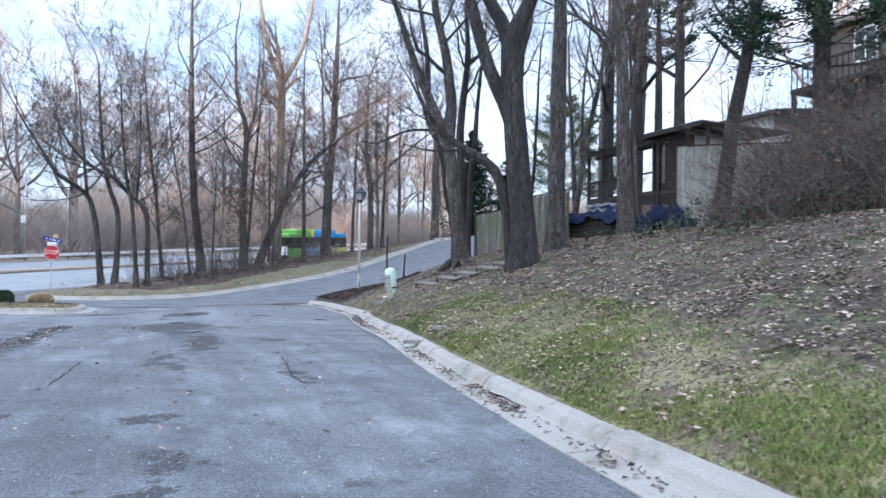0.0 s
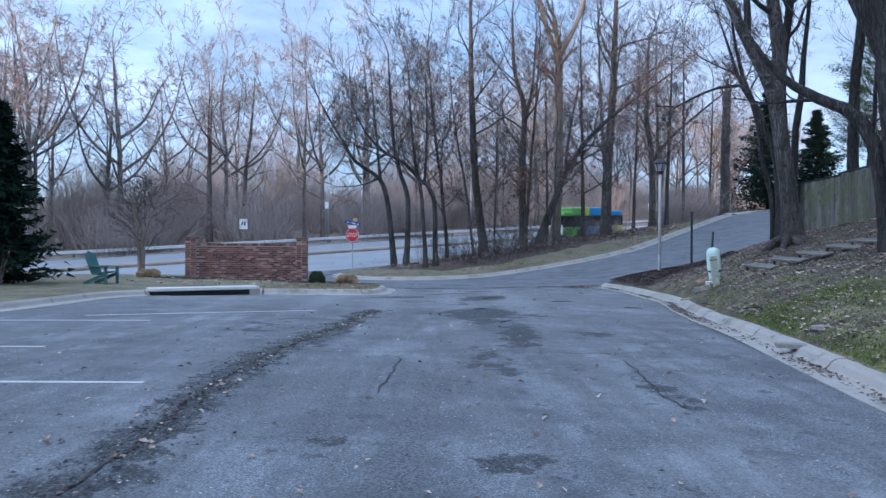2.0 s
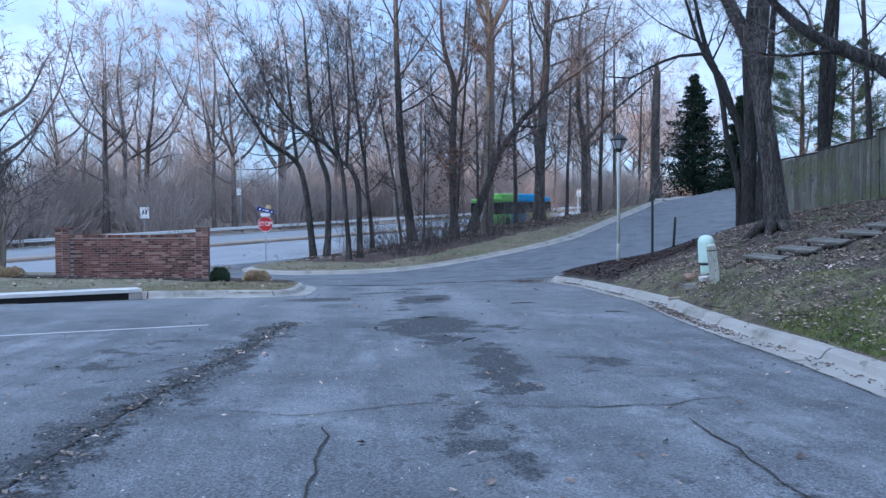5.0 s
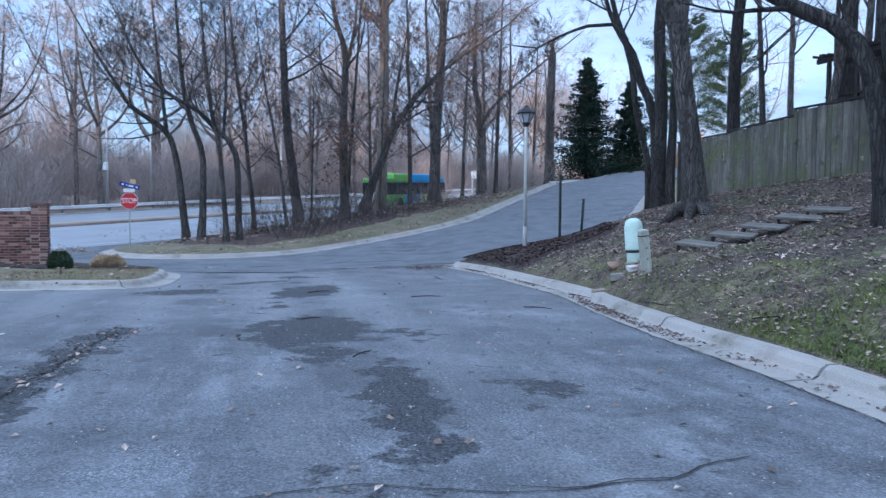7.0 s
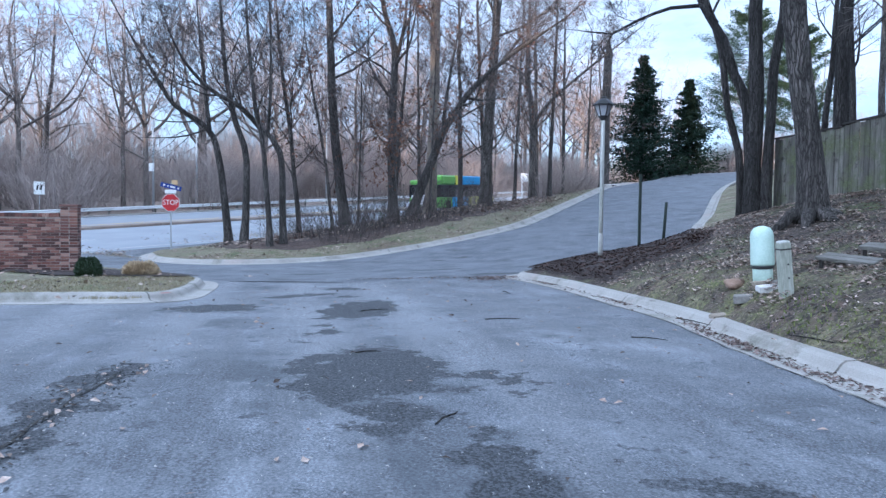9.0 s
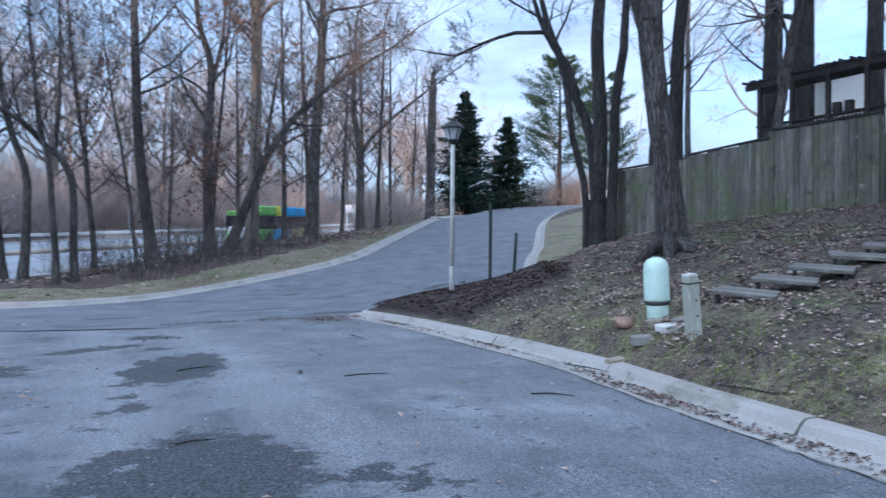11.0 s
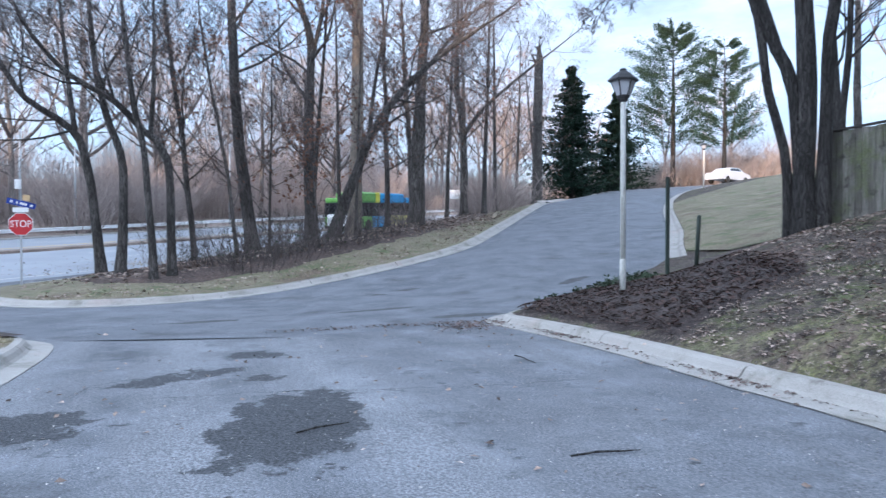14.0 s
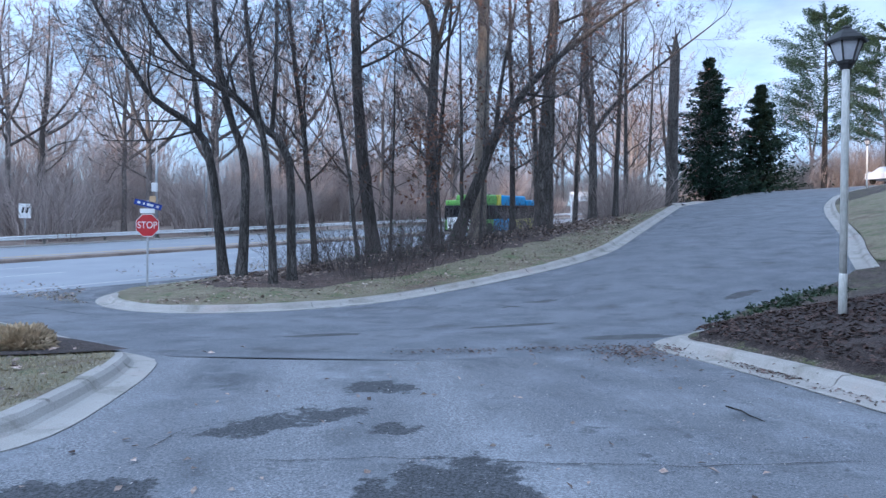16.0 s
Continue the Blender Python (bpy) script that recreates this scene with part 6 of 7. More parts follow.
for x in (0.0, 1.5, 2.9, 4.0, 5.1, 6.2):
    for y in (-4.0, -7.9):
        p = DECK @ Vector((x, y, 0))
        part("post", box(x - 0.06, y - 0.06, bank_z(p.x, p.y) - 0.8, x + 0.06, y + 0.06, 6.35 if y > -5 else 4.2, 0.006), DECK_WOOD_SHADED, deck)
for x in (3.4, 3.75, 4.6):
    part("planter_box", box(x - 0.1, -4.12, 5.065, x + 0.1, -3.92, 5.35, 0.01), DECK_WOOD_SHADED, deck)
perg = thing("pergola", "dark ragged timber pergola along the deck's edge", "pergola")
perg.matrix_basis = DECK @ pose(0, 0, -0.15)
for y in (-4.0, -4.75):
    part("beam", box(-0.5, y - 0.04, 6.36, 6.7, y + 0.04, 6.54, 0.006), DECK_WOOD_SHADED, perg)
rr_ = random.Random(31)
for k in range(40):
    x = -0.4 + k * 0.18
    part("rafter", box(x - 0.03, -5.0 - rr_.uniform(0, 0.12), 6.545, x + 0.03, -3.85 + rr_.uniform(-0.08, 0.16), 6.60 + rr_.uniform(0, 0.06), 0.006), DECK_WOOD_SHADED, perg)
for k in range(9):
    part("cover_strip", moved(box(-0.5, -0.06, 0, 0.5, 0.06, 0.02, 0.004), pose(0.1 + k * 0.76, -4.4 + rr_.uniform(-0.3, 0.5), 6.67, rr_.uniform(-6, 6), rr_.uniform(-3, 3), rr_.uniform(-9, 9))), DECK_WOOD_SHADED, perg)
canopy = thing("shed_roof", "dark timber roof over the lattice corner of the deck", "roof")
canopy.matrix_basis = DECK @ pose(0, 0, -0.3)
part("roof_slab", box(-1.2, -8.2, 6.80, 1.9, -3.6, 6.90, 0.02), ROOF, canopy)
part("fascia", box(-1.2, -3.62, 6.69, 1.9, -3.56, 6.86), DECK_WOOD_SHADED, canopy)
part("fascia", box(1.9, -8.2, 6.69, 1.96, -3.56, 6.86), DECK_WOOD_SHADED, canopy)
for x in (-1.1, 1.8):
    part("prop", box(x - 0.05, -4.05, 4.0, x + 0.05, -3.95, 6.80), DECK_WOOD_SHADED, canopy)


# ---- houses on the hill ----
def siding_wall(L, z0, z1, course=0.18):
    """A lapped board wall along x at y=0, facing +y."""
    vs, fs = [], []
    n = int((z1 - z0) / course)
    for k in range(n):
        za, zb = z0 + k * course, min(z1, z0 + (k + 1) * course)
        vs += [(0, 0.02, za), (L, 0.02, za), (0, 0.0, zb), (L, 0.0, zb)]
    for i in range(0, len(vs) - 2, 2):
        fs.append((i + 1, i, i + 2, i + 3))
    return vs, fs


def house(name, label, m, L, D, z0, z1, mat, ridge, windows):
    top = thing(name, label, "house")
    top.matrix_basis = m
    part("core", box(0.03, -D + 0.03, z0 - 2, L - 0.03, -0.02, z1), mat, top)
    part("front_wall", siding_wall(L, z0, z1), mat, top)
    part("side_wall", moved(siding_wall(D, z0, z1), pose(0, -D, 0, 0, 0, 90)), mat, top)
    part("side_wall", moved(siding_wall(D, z0, z1), pose(L, 0, 0, 0, 0, -90)), mat, top)
    o = 0.45
    part("roof", ([(-o, o, z1), (L + o, o, z1), (L + o, -D - o, z1), (-o, -D - o, z1), (-o, -D / 2, z1 + ridge), (L + o, -D / 2, z1 + ridge), (-o, o, z1 - 0.15), (L + o, o, z1 - 0.15), (L + o, -D - o, z1 - 0.15), (-o, -D - o, z1 - 0.15)],
         [(0, 1, 5, 4), (2, 3, 4, 5), (0, 4, 3), (1, 2, 5), (6, 7, 1, 0), (7, 8, 2, 1), (8, 9, 3, 2), (9, 6, 0, 3), (9, 8, 7, 6)]), ROOF, top, "dark shingled roof")
    for x, z, w, h in windows:
        win = part("window", box(x - w / 2, 0.0, z, x + w / 2, 0.035, z + h), GLASS_DARK, top)
        part("frame", join(box(x - w / 2 - 0.08, 0.01, z - 0.1, x + w / 2 + 0.08, 0.06, z), box(x - w / 2 - 0.08, 0.01, z + h, x + w / 2 + 0.08, 0.06, z + h + 0.09), box(x - w / 2 - 0.08, 0.01, z, x - w / 2, 0.06, z + h), box(x + w / 2, 0.01, z, x + w / 2 + 0.08, 0.06, z + h), box(x - 0.025, 0.03, z, x + 0.025, 0.055, z + h), box(x - w / 2, 0.03, z + h / 2 - 0.025, x + w / 2, 0.05, z + h / 2 + 0.025)), WHITE, win)
    return top


house("cream_house", "low house with cream lapped siding behind the deck", DECK @ pose(1.9, -11, 0), 7.2, 8, 3.0, 8.3, SIDING, 0.5, ((2.0, 4.9, 0.9, 1.4), (6.9, 4.6, 0.9, 1.2)))
house("brown_house", "two-storey house with grey-brown lapped siding on the hill", DECK @ pose(-12.5, -13, 0), 13.4, 10, 4.0, 12.0, SIDING_BROWN, 2.6, ((11.4, 10.2, 0.9, 1.3), (8.6, 10.2, 0.9, 1.3), (5.6, 10.2, 0.9, 1.3), (11.4, 7.2, 0.9, 1.3), (8.6, 7.2, 0.9, 1.3)))
part("chimney", box(10.6, -3.0, 12.6, 11.5, -2.1, 15.3, 0.02), BRICK, bpy.data.objects["brown_house"])
porch = thing("porch_balcony", "raised dark timber balcony on the brown house", "balcony")
porch.matrix_basis = DECK @ pose(-12.5, -13, 0)
part("floor_slab", box(7.0, 0.05, 8.75, 13.2, 2.4, 8.95), DECK_WOOD_SHADED, porch)
part("rail", box(7.0, 2.32, 9.85, 13.2, 2.4, 9.95), DECK_WOOD_SHADED, porch)
for k in range(24):
    part("baluster", box(7.05 + k * 0.265, 2.34, 8.95, 7.09 + k * 0.265, 2.38, 9.85), DECK_WOOD_SHADED, porch)
for x in (7.1, 10.1, 13.1):
    part("post", box(x - 0.08, 2.22, 3.0, x + 0.08, 2.38, 8.75), DECK_WOOD_SHADED, porch)

# timber stack under crumpled sheets beside the deck
def crumpled(lx, ly, h, seed, sag=0.35):
    """A sheet thrown over a heap: sharp folds, edges hanging down."""
    bm = bmesh.new()
    bmesh.ops.create_grid(bm, x_segments=34, y_segments=22, size=1)
    for v in bm.verts:
        x, y = v.co.x, v.co.y
        fold = abs(noise.noise((x * 1.7 + seed, y * 1.4, seed))) + 0.5 * abs(noise.noise((x * 4.2, y * 3.6 + seed, 3))) + 0.2 * noise.noise((x * 10, y * 9, seed))
        rim = max(abs(x), abs(y)) ** 6
        v.co = Vector((x * lx + 0.08 * noise.noise((y * 3, seed, 1)), y * ly + 0.08 * noise.noise((x * 3, seed, 4)), h * fold - sag * rim))
    return from_bm(bm)


z = bank_z(11.3, 22.5)
top_z = 3.28
stack = thing("timber_stack", "dark stack of old timber half hidden by sheets", "timber stack", (11.35, 22.4, 0), -38)
for k in range(26):
    r_ = random.Random(60 + k)
    zz = z + (top_z - z) * (k // 5) / 5.4
    part("timber", moved(box(-1.15, -0.07, 0, 1.15, 0.07, 0.11, 0.01), pose(r_.uniform(-0.15, 0.15), -0.42 + 0.2 * (k % 5) + r_.uniform(-0.03, 0.03), zz, 0, r_.uniform(-2, 2), r_.uniform(-5, 5))), DECK_WOOD_SHADED, stack)
solid("tarpaulin", (*crumpled(1.25, 0.7, 0.42, 5), False), TARP, "crumpled navy tarpaulin over the timber stack by the deck", "tarpaulin", (11.35, 22.4, top_z + 0.06), -38)
solid("plastic_sheet", (*crumpled(0.5, 0.08, 0.2, 9, 0.05), False), SHEET_PALE, "pale crumpled plastic sheet lying over the tarpaulin", "sheet", (11.3, 22.05, top_z + 0.2), -15)
solid("plastic_sheet", (*crumpled(0.7, 0.06, 0.14, 12, 0.05), False), SHEET_PALE, "narrow pale sheet along the tarpaulin's top", "sheet", (11.4, 22.45, top_z + 0.42), -40)
z2 = bank_z(13.2, 21.4)
solid("tarpaulin", (*crumpled(0.9, 0.6, 0.8, 17, 0.5), False), TARP, "smaller heap under a dark blue tarpaulin", "tarpaulin", (13.3, 21.6, z2 + 0.35), 35)

# ---- stop sign and street-name signs ----
sx, sy = -16.68, 35.86
gz = far_z(sx, sy)
stop = thing("stop_sign", "red octagonal stop sign on a thin steel post", "stop sign", (sx, sy, gz), 17)
part("post", join(box(-0.03, -0.004, -0.2, 0.03, 0.004, 2.95 - gz), box(-0.03, 0.0, -0.2, -0.024, 0.03, 2.95 - gz), box(0.024, 0, -0.2, 0.03, 0.03, 2.95 - gz)), STEEL, stop)


def octagon(r, y0, y1, zc):
    vs = [(r / math.cos(math.pi / 8) * math.cos(math.pi / 8 + k * math.pi / 4), y, zc + r / math.cos(math.pi / 8) * math.sin(math.pi / 8 + k * math.pi / 4)) for y in (y0, y1) for k in range(8)]
    return vs, [tuple(range(8)), tuple(range(15, 7, -1))] + [(k, k + 8, (k + 1) % 8 + 8, (k + 1) % 8) for k in range(8)]


zc = 2.07 - gz
plate = part("plate", octagon(0.39, -0.012, -0.006, zc), WHITE, stop, "white-rimmed octagonal plate")
part("red_face", octagon(0.37, -0.016, -0.0125, zc), RED, plate)


def lettering(name, text, size, m, mat, parent, label):
    cu = bpy.data.curves.new(name, "FONT")
    cu.body, cu.size, cu.align_x, cu.align_y, cu.extrude = text, size, "CENTER", "CENTER", 0.001
    cu.materials.append(mat)
    ob = new(name, cu)
    ob.parent = parent
    ob.matrix_basis = m
    return tagged(ob, label)


lettering("lettering", "STOP", 0.34, pose(0, -0.0195, zc, 90, 0, 0) @ Matrix.Diagonal((0.84, 1, 1, 1)), WHITE, plate, "white capital letters")
names = thing("street_name_signs", "blue and white street-name blades above the stop sign", "street sign", (sx, sy, gz), 17)
bl = part("blade", moved(box(-0.45, -0.006, -0.1, 0.45, 0.006, 0.1), pose(0.02, -0.02, zc + 0.72, 0, 14, 12)), BLUE, names, "tilted blue street-name blade")
for k, (x, w) in enumerate(((-0.3, 0.09), (-0.13, 0.05), (0.07, 0.22), (0.32, 0.09))):
    part("text_bar", moved(box(x - w / 2, -0.011, -0.04, x + w / 2, -0.0075, 0.04), pose(0.02, -0.02, zc + 0.72, 0, 14, 12)), WHITE, bl)
part("white_blade", box(-0.25, -0.03, zc + 0.42, 0.25, -0.02, zc + 0.58), WHITE, names)
part("tan_blade", moved(box(-0.3, -0.006, -0.1, 0.3, 0.006, 0.1), pose(0.16, 0.04, zc + 0.92, 0, 4, -50)), TAN, names, "tan board seen edge-on behind")

# ---- brick sign wall on the island ----
wa, wb = Vector((-15.3, 21.1)), Vector((-11.13, 23.4))
WL = (wb - wa).length
wz = min(left_z(-15.3, 21.1), left_z(-11.1, 23.4)) - 0.02
wall = thing("brick_sign_wall", "low red brick entrance wall with end piers", "wall", (wa.x, wa.y, wz), math.degrees(math.atan2(wb.y - wa.y, wb.x - wa.x)))
part("mortar_core", box(0.3, -0.09, -0.2, WL - 0.3, 0.09, 1.46), MORTAR, wall)
for x in (0.2, WL - 0.2):
    part("pier_core", box(x - 0.2, -0.2, -0.2, x + 0.2, 0.2, 1.73), MORTAR, wall)
    for r in range(23):
        for sx_ in (-1, 1):
            for face in (-1, 1):
                w = 0.105 if r % 2 else 0.095
                part("brick", box(x + sx_ * 0.105 - w + 0.004, face * 0.2 - 0.008, r * 0.075 + 0.005, x + sx_ * 0.105 + w - 0.004, face * 0.2 + 0.008, r * 0.075 + 0.067), BRICK, wall) if face < 0 else None
        if x > 1:
            for k in (-1, 1):
                part("brick", box(x + 0.192, k * 0.1 - 0.092, r * 0.075 + 0.005, x + 0.208, k * 0.1 + 0.092, r * 0.075 + 0.067), BRICK, wall)
    part("pier_cap", box(x - 0.225, -0.225, 1.732, x + 0.225, 0.225, 1.795, 0.008), BRICK, wall)
bricks = []
n_part = 0
proto = mesh("brick", *box(-0.1, -0.014, -0.031, 0.1, 0.014, 0.031, 0.004), BRICK)
for r in range(19):
    x = 0.41 + (0.105 if r % 2 else 0.0)
    while x + 0.1 < WL - 0.38:
        if x > 0.9 and n_part < 290:
            o = new("brick", proto)
            o.parent, o.location = wall, (x + 0.105, -0.092, r * 0.075 + 0.036)
            n_part += 1
        else:
            bricks.append(box(x + 0.005, -0.106, r * 0.075 + 0.005, x + 0.205, -0.078, r * 0.075 + 0.067))
        x += 0.211
if bricks:
    tagged(part("brick_rest", join(*bricks), BRICK, wall), kind="stuff")
for k in range(int((WL - 0.8) / 0.078)):
    part("coping_brick", box(0.41 + k * 0.078, -0.115, 1.462, 0.41 + k * 0.078 + 0.07, 0.115, 1.56), BRICK, wall)


def mound(name, label, at, r, h, mat, blades, seed, size=0.07, cat="shrub"):
    """A clipped round shrub of many small leaves."""
    rnd = random.Random(seed)
    top = thing(name, label, cat, at)
    part("core", lathe([(r * 0.5, -0.05), (r * 0.82, h * 0.25), (r * 0.85, h * 0.55), (r * 0.6, h * 0.82), (r * 0.1, h * 0.9)], 14), mat, top)
    vs, fs = [], []
    for k in range(blades):
        a, f = rnd.uniform(0, 6.283), rnd.random()
        rr = r * math.sin(math.pi * (0.18 + 0.55 * (1 - f)) * 0.9) * rnd.uniform(0.85, 1.05)
        c = Vector((rr * math.cos(a), rr * math.sin(a), h * f))
        g = (Vector((math.cos(a), math.sin(a), f * 1.5)) + Vector((rnd.gauss(0, .6), rnd.gauss(0, .6), rnd.gauss(0, .6)))).normalized() * size * rnd.uniform(0.6, 1.4)
        e = g.orthogonal().normalized() * size * 0.3
        n = len(vs)
        vs += [c - e, c + e, c + g]
        fs.append((n, n + 1, n + 2))
    part("foliage", (vs, fs), mat, top)
    return top


mound("round_shrub", "small dark clipped evergreen shrub by the brick wall", (-9.6, 21.85, left_z(-9.6, 21.85)), 0.28, 0.44, IVY, 2200, 5, 0.05)
mound("grass_tuft", "dry tan ornamental grass clump in the mulch", (-9.0, 23.0, left_z(-9, 23)), 0.34, 0.24, TAN_GRASS, 2600, 6, 0.13, "grass")
mound("grass_tuft", "dry tan grass clump at the wall's far end", (-16.6, 20.4, left_z(-16.6, 20.4)), 0.38, 0.22, TAN_GRASS, 1800, 7, 0.13, "grass")

# storm inlet in the island kerb
ia, ib = Vector((-10.35, 14.55)), Vector((-8.45, 17.05))
il = (ib - ia).length
inlet = thing("storm_inlet", "concrete storm drain slab with a dark opening in the kerb", "storm drain", (ia.x, ia.y, road_z(-9.4, 15.8)), math.degrees(math.atan2(ib.y - ia.y, ib.x - ia.x)))
part("slab", box(0, -0.12, 0.15, il, 0.5, 0.24, 0.01), CONCRETE_NEW, inlet, "pale concrete cover slab")
part("opening", box(0.05, -0.09, 0.0, il - 0.3, 0.3, 0.149), INLET_SHADE, inlet, "near-black block for the shaded drain opening")
part("cheek", box(il - 0.3, -0.1, -0.02, il, 0.8, 0.149), CONCRETE, inlet)
solid("manhole_cover", lathe([(0.36, -0.02), (0.36, 0.02), (0.33, 0.025), (0.02, 0.026)], 24), BLACK, "round iron manhole cover in the grass", "manhole cover", (-10.2, 16.9, left_z(-10.2, 16.9) + 0.02))
i2 = thing("storm_inlet", "dark storm drain opening in the far kerb", "storm drain", (3.35, 67.2, road_z(3.6, 67.4)), 68)
part("slab", box(0, 0.05, 0.12, 4.6, 0.8, 0.2, 0.01), CONCRETE_NEW, i2)
part("opening", box(0.1, 0.08, 0.0, 4.5, 0.5, 0.119), INLET_SHADE, i2)

rm = [(-5.62 + 0.09 * (r_ ** 0.5) * math.cos(a_) * (1 + 0.3 * noise.noise((a_, 2, 2))), 18.98 + 0.13 * (r_ ** 0.5) * math.sin(a_), 0) for r_ in (0.4, 1.0) for a_ in [6.283 * k / 18 for k in range(18)]]
KERB_TOP = road_z(-5.6, 19.0) + 0.165
solid("paint_mark", ([(x, y, KERB_TOP) for x, y, _ in rm], [tuple(range(18))] + [(k, (k + 1) % 18, 18 + (k + 1) % 18, 18 + k) for k in range(18)]), SPRAY, "faded red survey paint on the island kerb", "paint mark", kind="structure")

# garden chair
ch = thing("adirondack_chair", "faded teal slatted garden chair on the grass by the lot", "chair", (-13.3, 15.6, left_z(-13.3, 15.6)), 104)
for k in range(5):
    f = (k - 2) * 0.105
    part("back_slat", moved(box(f - 0.048, -0.012, 0, f + 0.048, 0.012, 0.78 - 0.05 * abs(k - 2), 0.006), pose(0, 0.32, 0.3, -22, 0, 0)), TEAL, ch)
for k in range(5):
    part("seat_slat", moved(box(-0.26, -0.045, -0.01, 0.26, 0.045, 0.01, 0.004), pose(0, 0.26 - k * 0.105, 0.29 + k * 0.022, 10, 0, 0)), TEAL, ch)
for s in (-1, 1):
    part("arm", box(s * 0.33 - 0.065, -0.3, 0.535, s * 0.33 + 0.065, 0.42, 0.56, 0.006), TEAL, ch)
    part("front_leg", box(s * 0.29 - 0.02, -0.25, -0.02, s * 0.29 + 0.02, -0.15, 0.535, 0.004), TEAL, ch)
    part("back_leg", moved(box(-0.018, 0, -0.05, 0.018, 0.9, 0.05, 0.004), pose(s * 0.27, -0.24, 0.33, -22, 0, 0)), TEAL, ch)
part("back_rail", box(-0.3, 0.34, 0.5, 0.3, 0.38, 0.56, 0.004), TEAL, ch)

# ---- main road: guardrail, poles, sign ----
rail = thing("guardrail", "galvanised steel guardrail along the far side of the main road", "guardrail", kind="structure")
prof = [(-0.03, 0.42), (0.03, 0.47), (-0.03, 0.53), (-0.03, 0.58), (0.03, 0.64), (-0.03, 0.70)]
us = list(range(-60, 131, 4))
for a, b in zip(us, us[1:]):
    vs = []
    for u in (a, b + 0.15):
        for o, h in prof:
            for t_ in (0, 0.012):
                x, y = at_main(u, 61.65 - o + t_)
                vs.append((x, y, road_z(x, y) + h))
    m = len(prof) * 2
    fs = []
    for j in range(len(prof) - 1):
        fs += [(2 * j, 2 * j + 2, m + 2 * j + 2, m + 2 * j), (2 * j + 1, m + 2 * j + 1, m + 2 * j + 3, 2 * j + 3)]
    part("rail_length", (vs, fs), GALV, rail)
    x, y = at_main(a, 61.85)
    part("rail_post", box(x - 0.06, y - 0.06, road_z(x, y) - 0.3, x + 0.06, y + 0.06, road_z(x, y) + 0.68), STEP_WOOD, rail)


def light_pole(at, h, label, boxz=None):
    top = thing("light_pole", label, "light pole", at, 0, "roadside poles")
    part("shaft", lathe([(0.12, -0.2), (0.09, h * 0.6), (0.06, h)], 10), STEEL, top)
    if boxz:
        part("meter_box", box(-0.2, -0.35, boxz - 0.35, 0.2, -0.1, boxz + 0.35, 0.02), WHITE, top, "white box on the pole")
    return top


x, y = -36.0, 61.4 + 1.0
light_pole((x, y, wood_z(x, y)), 9.75 - wood_z(x, y), "tall thin grey pole with a white box behind the guardrail", 5.66 - wood_z(x, y))
x, y = at_main(41, 64)
light_pole((x, y, wood_z(x, y)), 7.0, "thin grey pole at the edge of the woods")
x, y = at_main(56, 63.5)
light_pole((x, y, wood_z(x, y)), 8.0, "thin grey pole seen between the trunks")
x, y = at_main(27, 62.6)
gz = wood_z(x, y)
rs = thing("road_sign", "small white road sign with two dark strokes behind the guardrail", "road sign", (x, y, gz), math.degrees(math.atan2(2.0 - x, y - 8.0)))
part("post", box(-0.03, 0, -0.2, 0.03, 0.05, 3.9 - gz), STEEL, rs)
pl = part("plate", box(-0.38, -0.02, 3.0 - gz, 0.38, -0.005, 4.0 - gz), WHITE, rs)
for x_ in (-0.13, 0.13):
    part("stroke", moved(box(-0.06, -0.03, -0.2, 0.06, -0.022, 0.2), pose(x_, 0, 3.55 - gz, 0, 12, 0)), BLACK, pl)
x, y = -4.3, 76.0
gz = far_z(x, y)
ws = thing("white_board_sign", "white board sign on two posts seen between the trunks", "sign board", (x, y, gz), -8)
part("board", box(-0.95, -0.04, 5.2 - gz, 0.95, 0.04, 6.0 - gz), WHITE, ws)
for s in (-1, 1):
    part("post", box(s * 0.8 - 0.06, -0.05, -0.6, s * 0.8 + 0.06, 0.05, 5.2 - gz), WHITE, ws)


# ---- bus halted behind the trees ----
def wheel(parent, x, y, r, w):
    t = part("wheel", moved(lathe([(r * 0.6, -w / 2), (r * 0.93, -w / 2), (r, -w / 2 + 0.04), (r, w / 2 - 0.04), (r * 0.93, w / 2), (r * 0.6, w / 2)], 24), pose(x, y, r, 90, 0, 0)), RUBBER, parent)
    part("rim", moved(lathe([(r * 0.6, -w / 2 - 0.005), (r * 0.55, -w / 2 + 0.05), (r * 0.2, -w / 2 + 0.03), (r * 0.18, -w / 2 - 0.02), (r * 0.05, -w / 2 - 0.03)], 18), pose(x, y, r, 90, 0, 0)), STEEL, t)


bx, by = -12.9, 67.2
bus = thing("bus", "city bus in green, blue and yellow halted behind the trees", "bus", (bx, by, road_z(bx, by) + 0.01), 73)
bus.matrix_basis = pose(bx, by, road_z(bx, by) + 0.12, 0, -2.5, 73)
part("rear_body", box(0, -1.27, 0.35, 3.4, 1.27, 1.25, 0.06), BUS_GREEN, bus, "bright green lower rear side")
part("mid_body", box(3.4, -1.27, 0.35, 6.6, 1.27, 1.25, 0.02), BUS_BLUE, bus, "blue lower middle side")
part("front_body", box(6.6, -1.27, 0.35, 12.0, 1.27, 1.25, 0.06), BUS_YELLOW, bus, "yellow lower front side")
part("window_band", box(0.02, -1.26, 1.25, 11.98, 1.26, 2.35, 0.02), GLASS_DARK, bus, "dark band of windows")
for k in range(8):
    part("window_pillar", box(1.2 + k * 1.35, -1.275, 1.26, 1.27 + k * 1.35, -1.262, 2.34), BLACK, bus)
